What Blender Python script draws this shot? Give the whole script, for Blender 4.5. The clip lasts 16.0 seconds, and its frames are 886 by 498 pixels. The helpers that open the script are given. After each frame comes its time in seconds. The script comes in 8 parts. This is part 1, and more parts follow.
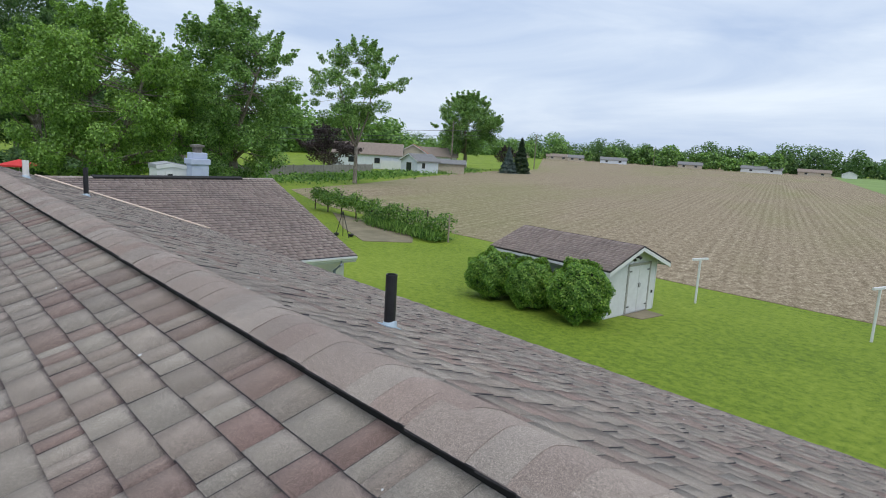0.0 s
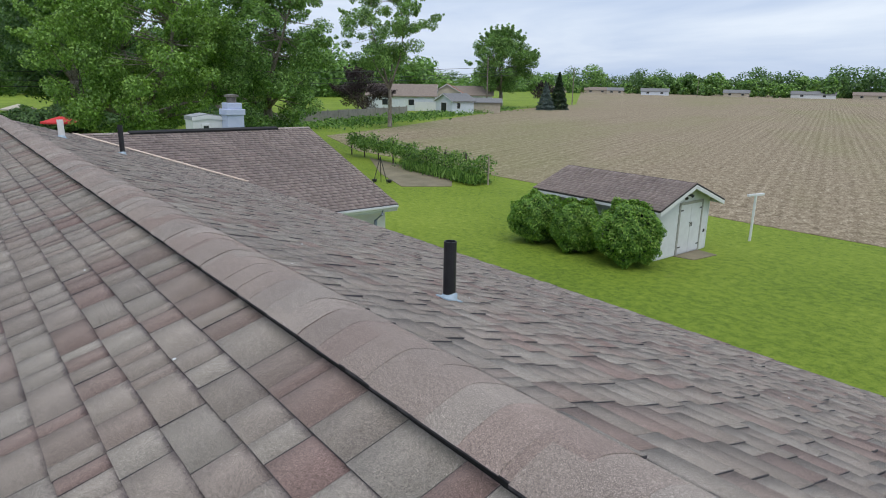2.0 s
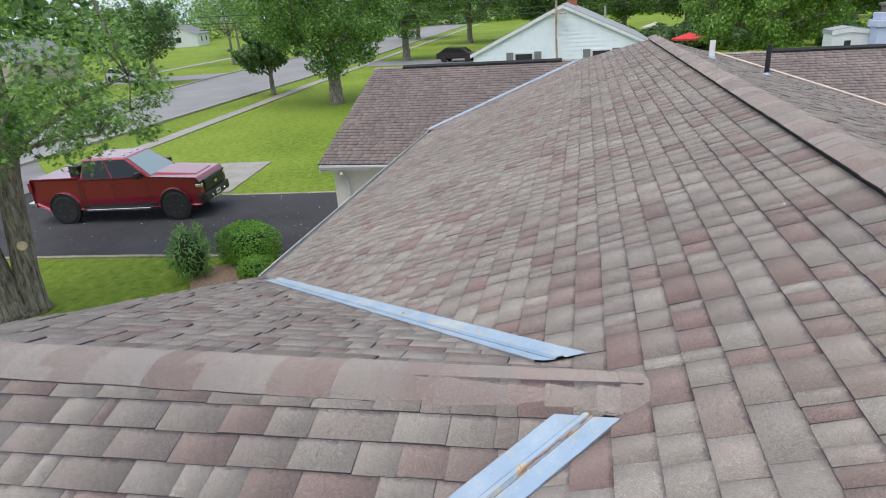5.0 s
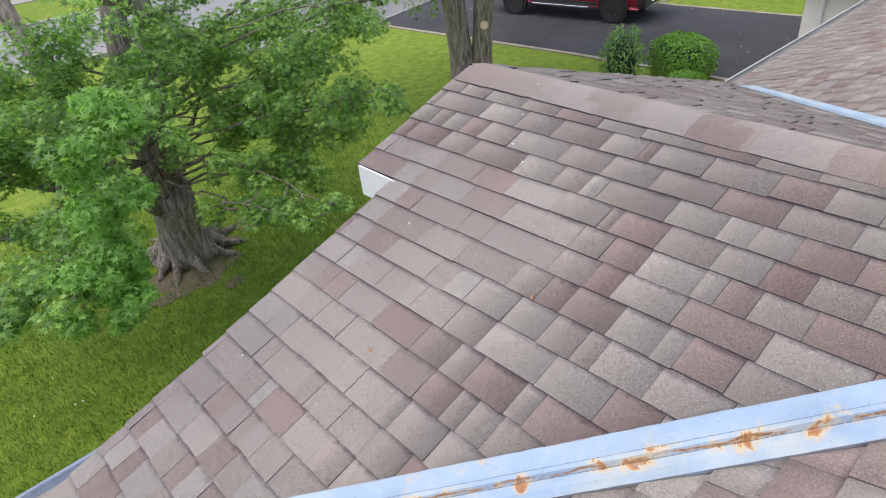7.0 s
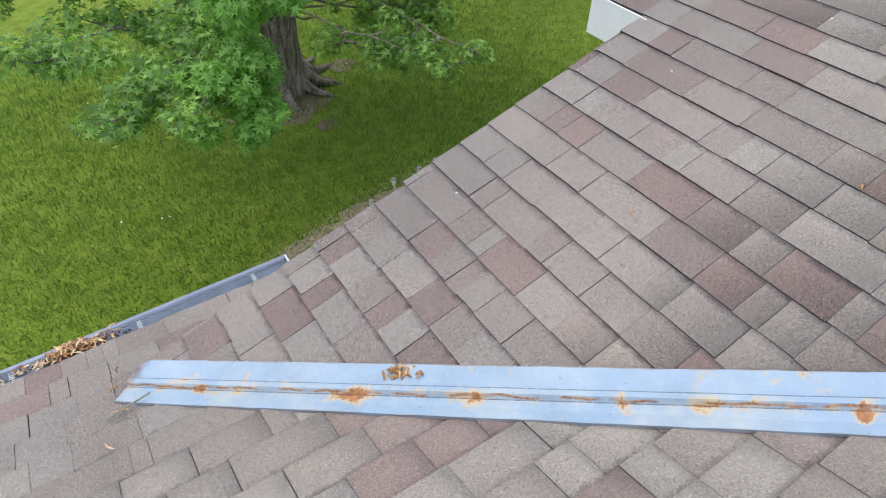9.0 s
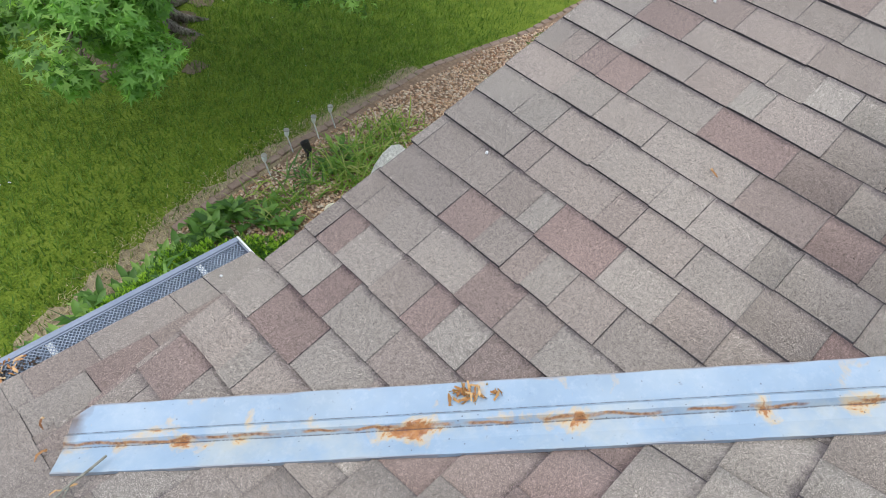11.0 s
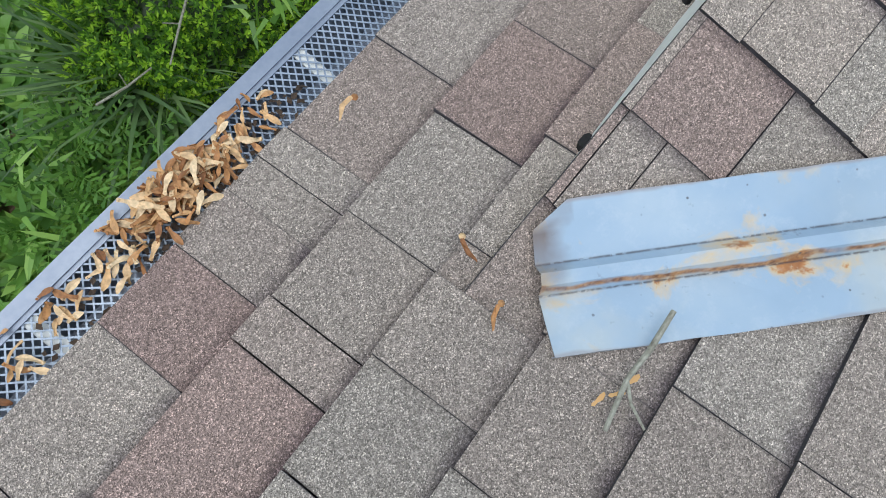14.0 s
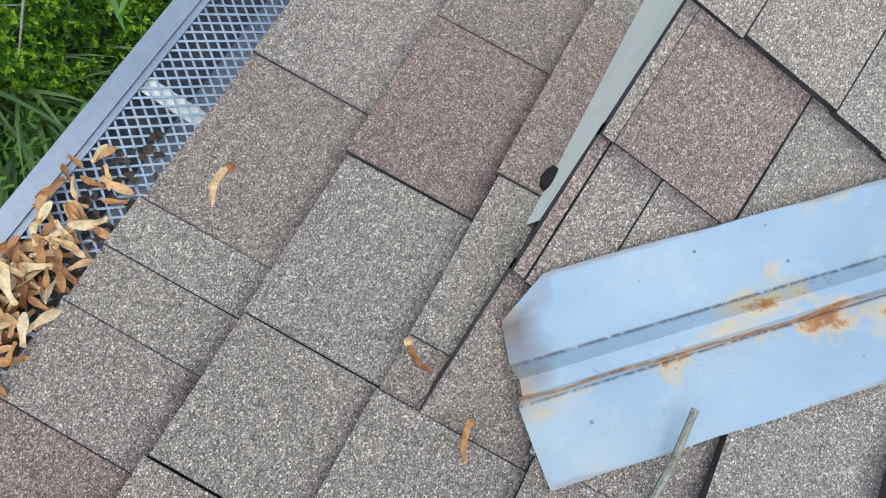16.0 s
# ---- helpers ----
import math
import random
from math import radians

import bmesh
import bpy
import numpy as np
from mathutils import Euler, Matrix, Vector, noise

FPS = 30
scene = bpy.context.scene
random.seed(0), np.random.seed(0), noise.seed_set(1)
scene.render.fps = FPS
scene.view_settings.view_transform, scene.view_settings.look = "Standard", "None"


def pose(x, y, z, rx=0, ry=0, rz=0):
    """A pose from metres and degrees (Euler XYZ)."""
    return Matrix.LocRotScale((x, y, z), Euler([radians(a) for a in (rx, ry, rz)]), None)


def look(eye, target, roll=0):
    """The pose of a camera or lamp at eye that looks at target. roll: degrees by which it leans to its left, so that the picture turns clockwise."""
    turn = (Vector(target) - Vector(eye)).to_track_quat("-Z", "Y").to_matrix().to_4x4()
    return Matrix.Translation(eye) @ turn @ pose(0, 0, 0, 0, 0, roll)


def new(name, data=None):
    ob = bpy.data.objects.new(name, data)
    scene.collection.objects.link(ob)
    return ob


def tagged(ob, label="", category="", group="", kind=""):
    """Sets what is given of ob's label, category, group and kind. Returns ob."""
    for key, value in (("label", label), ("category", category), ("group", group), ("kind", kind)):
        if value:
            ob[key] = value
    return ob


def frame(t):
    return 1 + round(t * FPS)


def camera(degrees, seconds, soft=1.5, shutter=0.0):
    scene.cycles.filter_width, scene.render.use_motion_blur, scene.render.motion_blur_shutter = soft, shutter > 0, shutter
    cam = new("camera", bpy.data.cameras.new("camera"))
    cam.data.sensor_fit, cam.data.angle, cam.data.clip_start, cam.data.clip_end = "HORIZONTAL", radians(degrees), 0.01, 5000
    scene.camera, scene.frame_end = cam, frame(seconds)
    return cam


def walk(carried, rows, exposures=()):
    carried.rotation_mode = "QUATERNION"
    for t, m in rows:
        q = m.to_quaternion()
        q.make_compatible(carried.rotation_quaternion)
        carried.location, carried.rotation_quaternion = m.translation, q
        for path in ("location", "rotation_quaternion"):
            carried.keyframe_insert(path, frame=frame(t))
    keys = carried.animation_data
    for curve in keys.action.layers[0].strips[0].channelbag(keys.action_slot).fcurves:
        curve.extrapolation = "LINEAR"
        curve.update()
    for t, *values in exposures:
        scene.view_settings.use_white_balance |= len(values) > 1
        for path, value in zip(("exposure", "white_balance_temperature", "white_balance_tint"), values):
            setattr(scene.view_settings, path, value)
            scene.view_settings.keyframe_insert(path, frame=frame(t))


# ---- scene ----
cam = camera(69.74, 16.0, soft=1.0)
# seconds, eye, yaw, pitch, roll
PATH = [
    (0.0, 2.697, -1.262, 5.444, 48.20, -9.34, 3.43),
    (0.5, 2.671, -1.207, 5.441, 44.37, -10.69, 3.48),
    (1.0, 2.527, -1.126, 5.430, 43.94, -12.68, 3.03),
    (1.5, 2.388, -1.082, 5.454, 44.45, -13.86, 2.87),
    (2.0, 2.210, -1.048, 5.483, 51.47, -14.75, 1.00),
    (2.5, 2.082, -1.108, 5.582, 66.42, -16.00, -2.90),
    (3.0, 2.057, -1.195, 5.583, 77.65, -17.05, -4.51),
    (3.2, 2.064, -1.225, 5.583, 81.37, -17.51, -4.97),
    (5.3, 2.191, -1.706, 5.617, 106.29, -21.98, -3.14),
    (5.5, 2.217, -1.750, 5.591, 108.75, -22.85, -2.92),
    (6.0, 2.364, -1.896, 5.528, 116.43, -25.26, -2.77),
    (6.5, 2.534, -2.046, 5.484, 127.13, -28.97, -3.10),
    (7.0, 2.622, -2.227, 5.383, 140.71, -33.36, -6.25),
    (7.5, 2.694, -2.423, 5.298, 146.47, -36.95, -5.53),
    (8.0, 2.888, -2.597, 5.180, 146.69, -39.10, -2.67),
    (8.5, 3.015, -2.791, 5.088, 146.08, -40.81, -0.37),
    (9.0, 3.089, -2.980, 5.003, 145.25, -43.55, 1.62),
    (9.2, 3.121, -3.020, 4.967, 144.39, -44.30, 2.61),
    (11.3, 3.272, -3.796, 4.625, 123.11, -47.99, 13.56),
    (11.5, 3.292, -3.902, 4.579, 121.26, -48.91, 14.82),
    (12.0, 3.357, -4.157, 4.467, 120.77, -50.13, 15.43),
    (12.5, 3.502, -4.346, 4.357, 117.38, -53.21, 17.83),
    (13.0, 3.541, -4.531, 4.226, 111.45, -60.40, 22.24),
    (13.5, 3.586, -4.707, 4.032, 95.78, -68.50, 35.77),
    (14.0, 3.522, -4.805, 3.770, 79.68, -71.62, 49.50),
    (14.5, 3.464, -4.831, 3.650, 76.12, -71.90, 52.01),
    (15.0, 3.445, -4.822, 3.662, 74.58, -71.49, 52.08),
    (15.5, 3.392, -4.821, 3.683, 70.12, -71.21, 54.30),
    (16.0, 3.360, -4.881, 3.600, 57.31, -68.16, 64.13),
]
walk(cam, [(t, pose(x, y, z, 90 + pitch, 0, yaw) @ pose(0, 0, 0, 0, 0, roll)) for t, x, y, z, yaw, pitch, roll in PATH],
     exposures=[(0.0, 0.30, 6650, 12), (2.0, 0.26, 6650, 13), (3.0, 0.45, 6680, 14), (5.5, 0.68, 6830, 15), (6.5, 0.69, 6880, 17), (7.0, 0.88, 6860, 19), (9.0, 0.78, 6780, 15), (12.5, 0.69, 6800, 12), (14.0, 0.55, 6580, 9), (16.0, 0.62, 6500, 8)])

# ---- light: a bright overcast sky with a soft high sun ----
SUN_EL, SUN_AZ = radians(66), radians(118)
world = bpy.data.worlds.new("sky")
scene.world = world
world.use_nodes = True
wn, wl = world.node_tree.nodes, world.node_tree.links
wn.clear()
w_out, w_bg = wn.new("ShaderNodeOutputWorld"), wn.new("ShaderNodeBackground")
sky = wn.new("ShaderNodeTexSky")
sky.sky_type, sky.sun_disc, sky.sun_elevation, sky.sun_rotation = "NISHITA", False, SUN_EL, SUN_AZ
sky.air_density, sky.dust_density = 1.0, 2.0
sky_gain = wn.new("ShaderNodeMix")
sky_gain.data_type, sky_gain.blend_type = "RGBA", "MULTIPLY"
sky_gain.inputs[0].default_value = 1.0
sky_gain.inputs[7].default_value = (0.075, 0.075, 0.075, 1)
wl.new(sky.outputs[0], sky_gain.inputs[6])
w_co, w_map = wn.new("ShaderNodeTexCoord"), wn.new("ShaderNodeMapping")
w_map.inputs["Scale"].default_value = (1.2, 1.2, 7.0)
wl.new(w_co.outputs["Generated"], w_map.inputs[0])
w_noise = wn.new("ShaderNodeTexNoise")
w_noise.inputs["Scale"].default_value, w_noise.inputs["Detail"].default_value = 1.6, 6
w_noise.inputs["Roughness"].default_value, w_noise.inputs["Distortion"].default_value = 0.55, 0.6
wl.new(w_map.outputs[0], w_noise.inputs[0])
w_ramp = wn.new("ShaderNodeValToRGB")
w_ramp.color_ramp.elements[0].position, w_ramp.color_ramp.elements[0].color = 0.34, (0.435, 0.56, 0.765, 1)
w_ramp.color_ramp.elements[1].position, w_ramp.color_ramp.elements[1].color = 0.72, (0.715, 0.82, 0.935, 1)
wl.new(w_noise.outputs[0], w_ramp.inputs[0])
w_mix = wn.new("ShaderNodeMix")
w_mix.data_type = "RGBA"
w_mix.inputs[0].default_value = 0.88
wl.new(sky_gain.outputs[2], w_mix.inputs[6])
wl.new(w_ramp.outputs[0], w_mix.inputs[7])
wl.new(w_mix.outputs[2], w_bg.inputs[0])
w_bg.inputs[1].default_value = 0.98
wl.new(w_bg.outputs[0], w_out.inputs[0])

sun = new("sun", bpy.data.lights.new("sun", "SUN"))
sun.data.energy, sun.data.angle, sun.data.color = 1.35, radians(60), (1.0, 0.96, 0.9)
sun.matrix_world = look((math.sin(SUN_AZ) * 30, math.cos(SUN_AZ) * 30, 67), (0, 0, 0))

# ---- materials ----
def mat(name):
    m = bpy.data.materials.new(name)
    m.use_nodes = True
    return m, m.node_tree.nodes, m.node_tree.links, m.node_tree.nodes["Principled BSDF"]


def coords(n, kind="pos"):
    if kind == "pos":
        return n.new("ShaderNodeNewGeometry").outputs["Position"]
    return n.new("ShaderNodeTexCoord").outputs[kind]


def tex(n, l, co, scale, detail=3, rough=0.55, stretch=None, distort=0.0):
    if stretch:
        mp = n.new("ShaderNodeMapping")
        mp.inputs["Scale"].default_value = stretch[:3]
        if len(stretch) > 3:
            mp.inputs["Rotation"].default_value = (0, 0, stretch[3])
        l.new(co, mp.inputs[0])
        co = mp.outputs[0]
    t = n.new("ShaderNodeTexNoise")
    t.inputs["Scale"].default_value, t.inputs["Detail"].default_value = scale, detail
    t.inputs["Roughness"].default_value, t.inputs["Distortion"].default_value = rough, distort
    l.new(co, t.inputs["Vector"])
    return t.outputs[0]


def ramp(n, l, fac, *stops):
    r = n.new("ShaderNodeValToRGB")
    e = r.color_ramp.elements
    while len(e) < len(stops):
        e.new(0.5)
    for k, (at, col) in zip(e, stops):
        k.position = at
        k.color = (*col, 1) if not isinstance(col, (int, float)) else (col, col, col, 1)
    l.new(fac, r.inputs[0])
    return r.outputs[0]


def mixc(n, l, fac, a, b, blend="MIX"):
    m = n.new("ShaderNodeMix")
    m.data_type, m.blend_type = "RGBA", blend
    for sock, val in ((m.inputs[0], fac), (m.inputs[6], a), (m.inputs[7], b)):
        if isinstance(val, (int, float)):
            sock.default_value = val
        elif isinstance(val, tuple):
            sock.default_value = (*val, 1)
        else:
            l.new(val, sock)
    return m.outputs[2]


def calc(n, l, op, a, b=0.0):
    m = n.new("ShaderNodeMath")
    m.operation = op
    for sock, val in ((m.inputs[0], a), (m.inputs[1], b)):
        if isinstance(val, (int, float)):
            sock.default_value = val
        else:
            l.new(val, sock)
    return m.outputs[0]


def bump(n, l, bsdf, height, strength=0.3, dist=0.01):
    b = n.new("ShaderNodeBump")
    b.inputs["Strength"].default_value, b.inputs["Distance"].default_value = strength, dist
    l.new(height, b.inputs["Height"])
    l.new(b.outputs[0], bsdf.inputs["Normal"])


def plain(name, c1, c2, scale=6.0, rough=0.6, metal=0.0, fine=80.0, bumps=0.15, spec=0.5):
    """Two close tones blended by coarse and fine grain."""
    m, n, l, b = mat(name)
    co = coords(n)
    a = tex(n, l, co, scale, 4)
    f = tex(n, l, co, fine, 2)
    s = calc(n, l, "ADD", calc(n, l, "MULTIPLY", a, 0.65), calc(n, l, "MULTIPLY", f, 0.35))
    l.new(ramp(n, l, s, (0.35, c1), (0.65, c2)), b.inputs["Base Color"])
    b.inputs["Roughness"].default_value, b.inputs["Metallic"].default_value = rough, metal
    b.inputs["Specular IOR Level"].default_value = spec
    bump(n, l, b, f, bumps, 0.004)
    return m


def shingle_mat(name, cols, gain=1.0, grain=1.0, head=0.95, side_dark=0.45, vary=0.1):
    """Asphalt shingles: every tab takes one blend of coloured mineral granules; the dark band along its head is the
    maker's darker granules with the next course's shade painted in.
    """
    m, n, l, b = mat(name)
    co = coords(n)
    isl = n.new("ShaderNodeNewGeometry").outputs["Random Per Island"]
    obj = n.new("ShaderNodeObjectInfo").outputs["Random"]
    r = calc(n, l, "FRACT", calc(n, l, "ADD", isl, calc(n, l, "MULTIPLY", obj, 7.31)))
    uv = n.new("ShaderNodeUVMap")
    sx = n.new("ShaderNodeSeparateXYZ")
    l.new(uv.outputs[0], sx.inputs[0])
    across = calc(n, l, "FRACT", sx.outputs[0])
    blend = calc(n, l, "DIVIDE", calc(n, l, "FLOOR", sx.outputs[0]), 7.0)
    blend = calc(n, l, "ADD", blend, calc(n, l, "MULTIPLY", calc(n, l, "SUBTRACT", r, 0.0 if vary == 1.0 else 0.5), vary))
    base = ramp(n, l, blend, *[(i / (len(cols) - 1), tuple(q * gain for q in c)) for i, c in enumerate(cols)])
    patch = tex(n, l, co, 1.1, 4)
    c = mixc(n, l, 1.0, base, ramp(n, l, patch, (0.3, (0.86, 0.85, 0.86)), (0.7, (1.11, 1.09, 1.07))), "MULTIPLY")
    # every tab is a little lighter or darker than its neighbour
    c = mixc(n, l, 1.0, c, ramp(n, l, calc(n, l, "FRACT", calc(n, l, "MULTIPLY", r, 5.7)), (0.0, 0.91), (1.0, 1.11)), "MULTIPLY")
    # granules, one to two millimetres, light and dark, and the clusters in which they lie
    vor = n.new("ShaderNodeTexVoronoi")
    vor.inputs["Scale"].default_value = 820
    l.new(co, vor.inputs["Vector"])
    sep = n.new("ShaderNodeSeparateColor")
    l.new(vor.outputs["Color"], sep.inputs[0])
    c = mixc(n, l, 1.0, c, ramp(n, l, sep.outputs[0], *[(p_, 1 + (v_ - 1) * grain) for p_, v_ in ((0.0, 0.36), (0.25, 0.66), (0.55, 0.95), (0.80, 1.15), (0.92, 1.7), (1.0, 2.3))]), "MULTIPLY")
    blot = calc(n, l, "ADD", calc(n, l, "MULTIPLY", tex(n, l, co, 130, 3, 0.75), 0.5), calc(n, l, "MULTIPLY", tex(n, l, co, 380, 2, 0.7), 0.5))
    c = mixc(n, l, 1.0, c, ramp(n, l, blot, (0.36, 1 - 0.30 * grain), (0.5, 1.0), (0.64, 1 + 0.32 * grain)), "MULTIPLY")
    # head band: the maker's dark granules plus painted shade below the next butt
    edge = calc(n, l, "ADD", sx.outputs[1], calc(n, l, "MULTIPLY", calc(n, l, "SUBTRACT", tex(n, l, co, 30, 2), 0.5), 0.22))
    shade_stripe = mixc(n, l, 1.0, c, (0.37, 0.35, 0.42), "MULTIPLY")
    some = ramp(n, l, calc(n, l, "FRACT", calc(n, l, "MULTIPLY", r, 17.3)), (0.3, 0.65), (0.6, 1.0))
    c = mixc(n, l, calc(n, l, "MULTIPLY", ramp(n, l, edge, (0.78, 0.0), (0.94, head)), some), c, shade_stripe)
    # darker line along both side edges of each tab
    sides = ramp(n, l, across, (0.0, side_dark), (0.014, 0.0), (0.986, 0.0), (1.0, side_dark))
    c = mixc(n, l, sides, c, (0.06, 0.055, 0.065))
    l.new(c, b.inputs["Base Color"])
    b.inputs["Roughness"].default_value, b.inputs["Specular IOR Level"].default_value = 1.0, 0.06
    b.inputs["Diffuse Roughness"].default_value = 1.0
    b.inputs["Sheen Weight"].default_value, b.inputs["Sheen Roughness"].default_value = 0.15, 0.6
    b.inputs["Sheen Tint"].default_value = (1.0, 0.92, 0.86, 1)
    bump(n, l, b, vor.outputs["Distance"], 0.5, 0.003)
    return m


SHINGLE_COLS = [(0.292, 0.26, 0.232), (0.312, 0.286, 0.257), (0.268, 0.206, 0.186), (0.288, 0.25, 0.223), (0.33, 0.306, 0.274), (0.252, 0.182, 0.166), (0.298, 0.264, 0.236), (0.322, 0.30, 0.27)]
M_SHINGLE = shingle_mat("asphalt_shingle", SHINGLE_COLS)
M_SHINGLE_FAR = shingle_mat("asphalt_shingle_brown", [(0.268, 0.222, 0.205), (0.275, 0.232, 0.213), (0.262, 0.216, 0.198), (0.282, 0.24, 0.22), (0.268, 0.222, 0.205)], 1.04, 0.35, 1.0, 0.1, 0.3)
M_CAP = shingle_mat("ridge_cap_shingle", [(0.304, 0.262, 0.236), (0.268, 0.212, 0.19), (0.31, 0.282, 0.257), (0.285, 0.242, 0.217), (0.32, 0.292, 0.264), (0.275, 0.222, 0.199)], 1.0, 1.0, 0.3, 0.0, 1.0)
M_EDGE = plain("cut_asphalt_edge", (0.032, 0.03, 0.036), (0.08, 0.074, 0.082), 30, 0.9, 0, 200, 0.3)
M_UNDER = plain("dark_underlay", (0.03, 0.028, 0.03), (0.06, 0.055, 0.055), rough=0.9)
M_DARKVENT = plain("black_vent_plastic", (0.005, 0.005, 0.006), (0.012, 0.012, 0.012), rough=0.8)


def valley_mat():
    """Galvanised steel painted pale blue, chalky, with rust where the paint has gone; across (u) and along (v) are kept in its map."""
    m, n, l, b = mat("painted_valley_steel")
    co = coords(n)
    uv = n.new("ShaderNodeUVMap")
    sx = n.new("ShaderNodeSeparateXYZ")
    l.new(uv.outputs[0], sx.inputs[0])
    u = sx.outputs[0]
    wob = calc(n, l, "SUBTRACT", tex(n, l, co, 9, 4), 0.5)
    uw = calc(n, l, "ADD", u, calc(n, l, "MULTIPLY", wob, 0.10))
    c = ramp(n, l, tex(n, l, co, 5, 5), (0.3, (0.235, 0.335, 0.44)), (0.55, (0.285, 0.39, 0.50)), (0.75, (0.36, 0.45, 0.53)))
    c = mixc(n, l, ramp(n, l, tex(n, l, co, 55, 3, 0.7), (0.66, 0.0), (0.74, 0.5)), c, (0.16, 0.20, 0.25))
    chalk = calc(n, l, "MULTIPLY", ramp(n, l, tex(n, l, co, 3.3, 5, 0.65), (0.45, 0.0), (0.66, 0.6)), ramp(n, l, uw, (0.40, 0.25), (0.55, 1.0), (0.9, 0.7)))
    c = mixc(n, l, chalk, c, (0.56, 0.53, 0.40))
    # rust lies mostly on the lower half, close to the rib
    bias = ramp(n, l, uw, (0.0, 0.52), (0.35, 0.50), (0.50, 0.56), (0.60, 0.62), (0.74, 0.55), (0.95, 0.44))
    spots = calc(n, l, "ADD", tex(n, l, co, 8.5, 6, 0.62, None, 0.4), calc(n, l, "SUBTRACT", bias, 0.535))
    halo = ramp(n, l, spots, (0.565, 0.0), (0.65, 0.7))
    rust = ramp(n, l, spots, (0.645, 0.0), (0.675, 0.9))
    c = mixc(n, l, halo, c, (0.60, 0.42, 0.18))
    c = mixc(n, l, rust, c, ramp(n, l, tex(n, l, co, 60, 3), (0.35, (0.26, 0.09, 0.03)), (0.65, (0.46, 0.20, 0.06))))
    # a rusty line down the rib's lower flank and dirt in the folds
    line = calc(n, l, "MULTIPLY", ramp(n, l, uw, (0.552, 0.0), (0.562, 1.0), (0.575, 1.0), (0.588, 0.0)), ramp(n, l, tex(n, l, co, 5.0, 4, 0.7), (0.42, 0.0), (0.50, 0.95)))
    c = mixc(n, l, line, c, ramp(n, l, tex(n, l, co, 90, 3, 0.7), (0.35, (0.16, 0.065, 0.03)), (0.65, (0.46, 0.24, 0.10))))
    fold = ramp(n, l, u, (0.385, 0.0), (0.396, 0.95), (0.410, 0.0), (0.588, 0.0), (0.599, 0.95), (0.612, 0.0))
    c = mixc(n, l, calc(n, l, "MULTIPLY", fold, ramp(n, l, tex(n, l, co, 120, 3, 0.8), (0.38, 0.1), (0.5, 1.0))), c, (0.05, 0.05, 0.06))
    # grit stuck in the paint, and pinholes
    vor = n.new("ShaderNodeTexVoronoi")
    vor.inputs["Scale"].default_value = 75
    l.new(co, vor.inputs["Vector"])
    sep = n.new("ShaderNodeSeparateColor")
    l.new(vor.outputs["Color"], sep.inputs[0])
    pins = calc(n, l, "MULTIPLY", ramp(n, l, vor.outputs["Distance"], (0.10, 1.0), (0.16, 0.0)), ramp(n, l, sep.outputs[0], (0.86, 0.0), (0.9, 0.8)))
    c = mixc(n, l, pins, c, (0.07, 0.075, 0.085))
    streaks = ramp(n, l, tex(n, l, co, 26, 5, 0.75), (0.52, 0.0), (0.72, 0.35))
    c = mixc(n, l, streaks, c, (0.45, 0.52, 0.58))
    worn = calc(n, l, "MULTIPLY", ramp(n, l, calc(n, l, "ADD", sx.outputs[1], calc(n, l, "MULTIPLY", wob, 0.09)), (0.012, 1.0), (0.036, 0.0)), ramp(n, l, u, (0.10, 0.3), (0.2, 1.0), (0.42, 0.6), (0.6, 0.5), (0.7, 0.1)))
    c = mixc(n, l, worn, c, (0.15, 0.13, 0.13))
    # grey line along the edges: their thin shadow put into the paint colour
    rim = ramp(n, l, uw, (0.0, 0.9), (0.018, 0.0), (0.984, 0.0), (1.0, 0.7))
    c = mixc(n, l, rim, c, (0.27, 0.27, 0.29))
    l.new(c, b.inputs["Base Color"])
    b.inputs["Roughness"].default_value = 0.55
    b.inputs["Specular IOR Level"].default_value = 0.35
    bump(n, l, b, tex(n, l, co, 40, 3), 0.08, 0.003)
    return m


M_VALLEY = valley_mat()
M_GUTTER = plain("gutter_blue_grey_enamel", (0.20, 0.24, 0.31), (0.27, 0.31, 0.38), 9, 0.35, 0.3, 120, 0.05)
M_MESH = plain("gutter_guard_steel", (0.20, 0.25, 0.32), (0.34, 0.40, 0.48), 14, 0.45, 0.5, 120, 0.05)
M_WHITE = plain("white_paint", (0.62, 0.64, 0.65), (0.71, 0.73, 0.74), 4, 0.5, 0, 60, 0.05)
M_CREAM = plain("cream_siding_paint", (0.66, 0.65, 0.60), (0.76, 0.75, 0.71), 4, 0.55, 0, 60, 0.05)
M_GREYMETAL = plain("weathered_drip_edge", (0.34, 0.34, 0.32), (0.48, 0.47, 0.44), 12, 0.55, 0.3, 150, 0.2)
M_PALEMETAL = plain("pale_coil_metal", (0.70, 0.73, 0.72), (0.80, 0.82, 0.80), 8, 0.5, 0.0, 60, 0.1)
M_BLACKPIPE = plain("black_abs_pipe", (0.012, 0.012, 0.014), (0.025, 0.025, 0.028), 8, 0.45)
M_LEADBOOT = plain("pale_blue_boot_flashing", (0.36, 0.47, 0.56), (0.50, 0.60, 0.68), 12, 0.5, 0.2)
M_PVC = plain("white_pvc", (0.72, 0.72, 0.7), (0.82, 0.82, 0.8), 6, 0.4)
M_GLASS_DARK, _n, _l, _b = mat("window_glass")
_b.inputs["Base Color"].default_value = (0.03, 0.035, 0.04, 1)
_b.inputs["Roughness"].default_value = 0.06
M_CONCRETE = plain("old_concrete", (0.25, 0.24, 0.21), (0.36, 0.345, 0.305), 1.2, 0.9, 0, 90, 0.3)
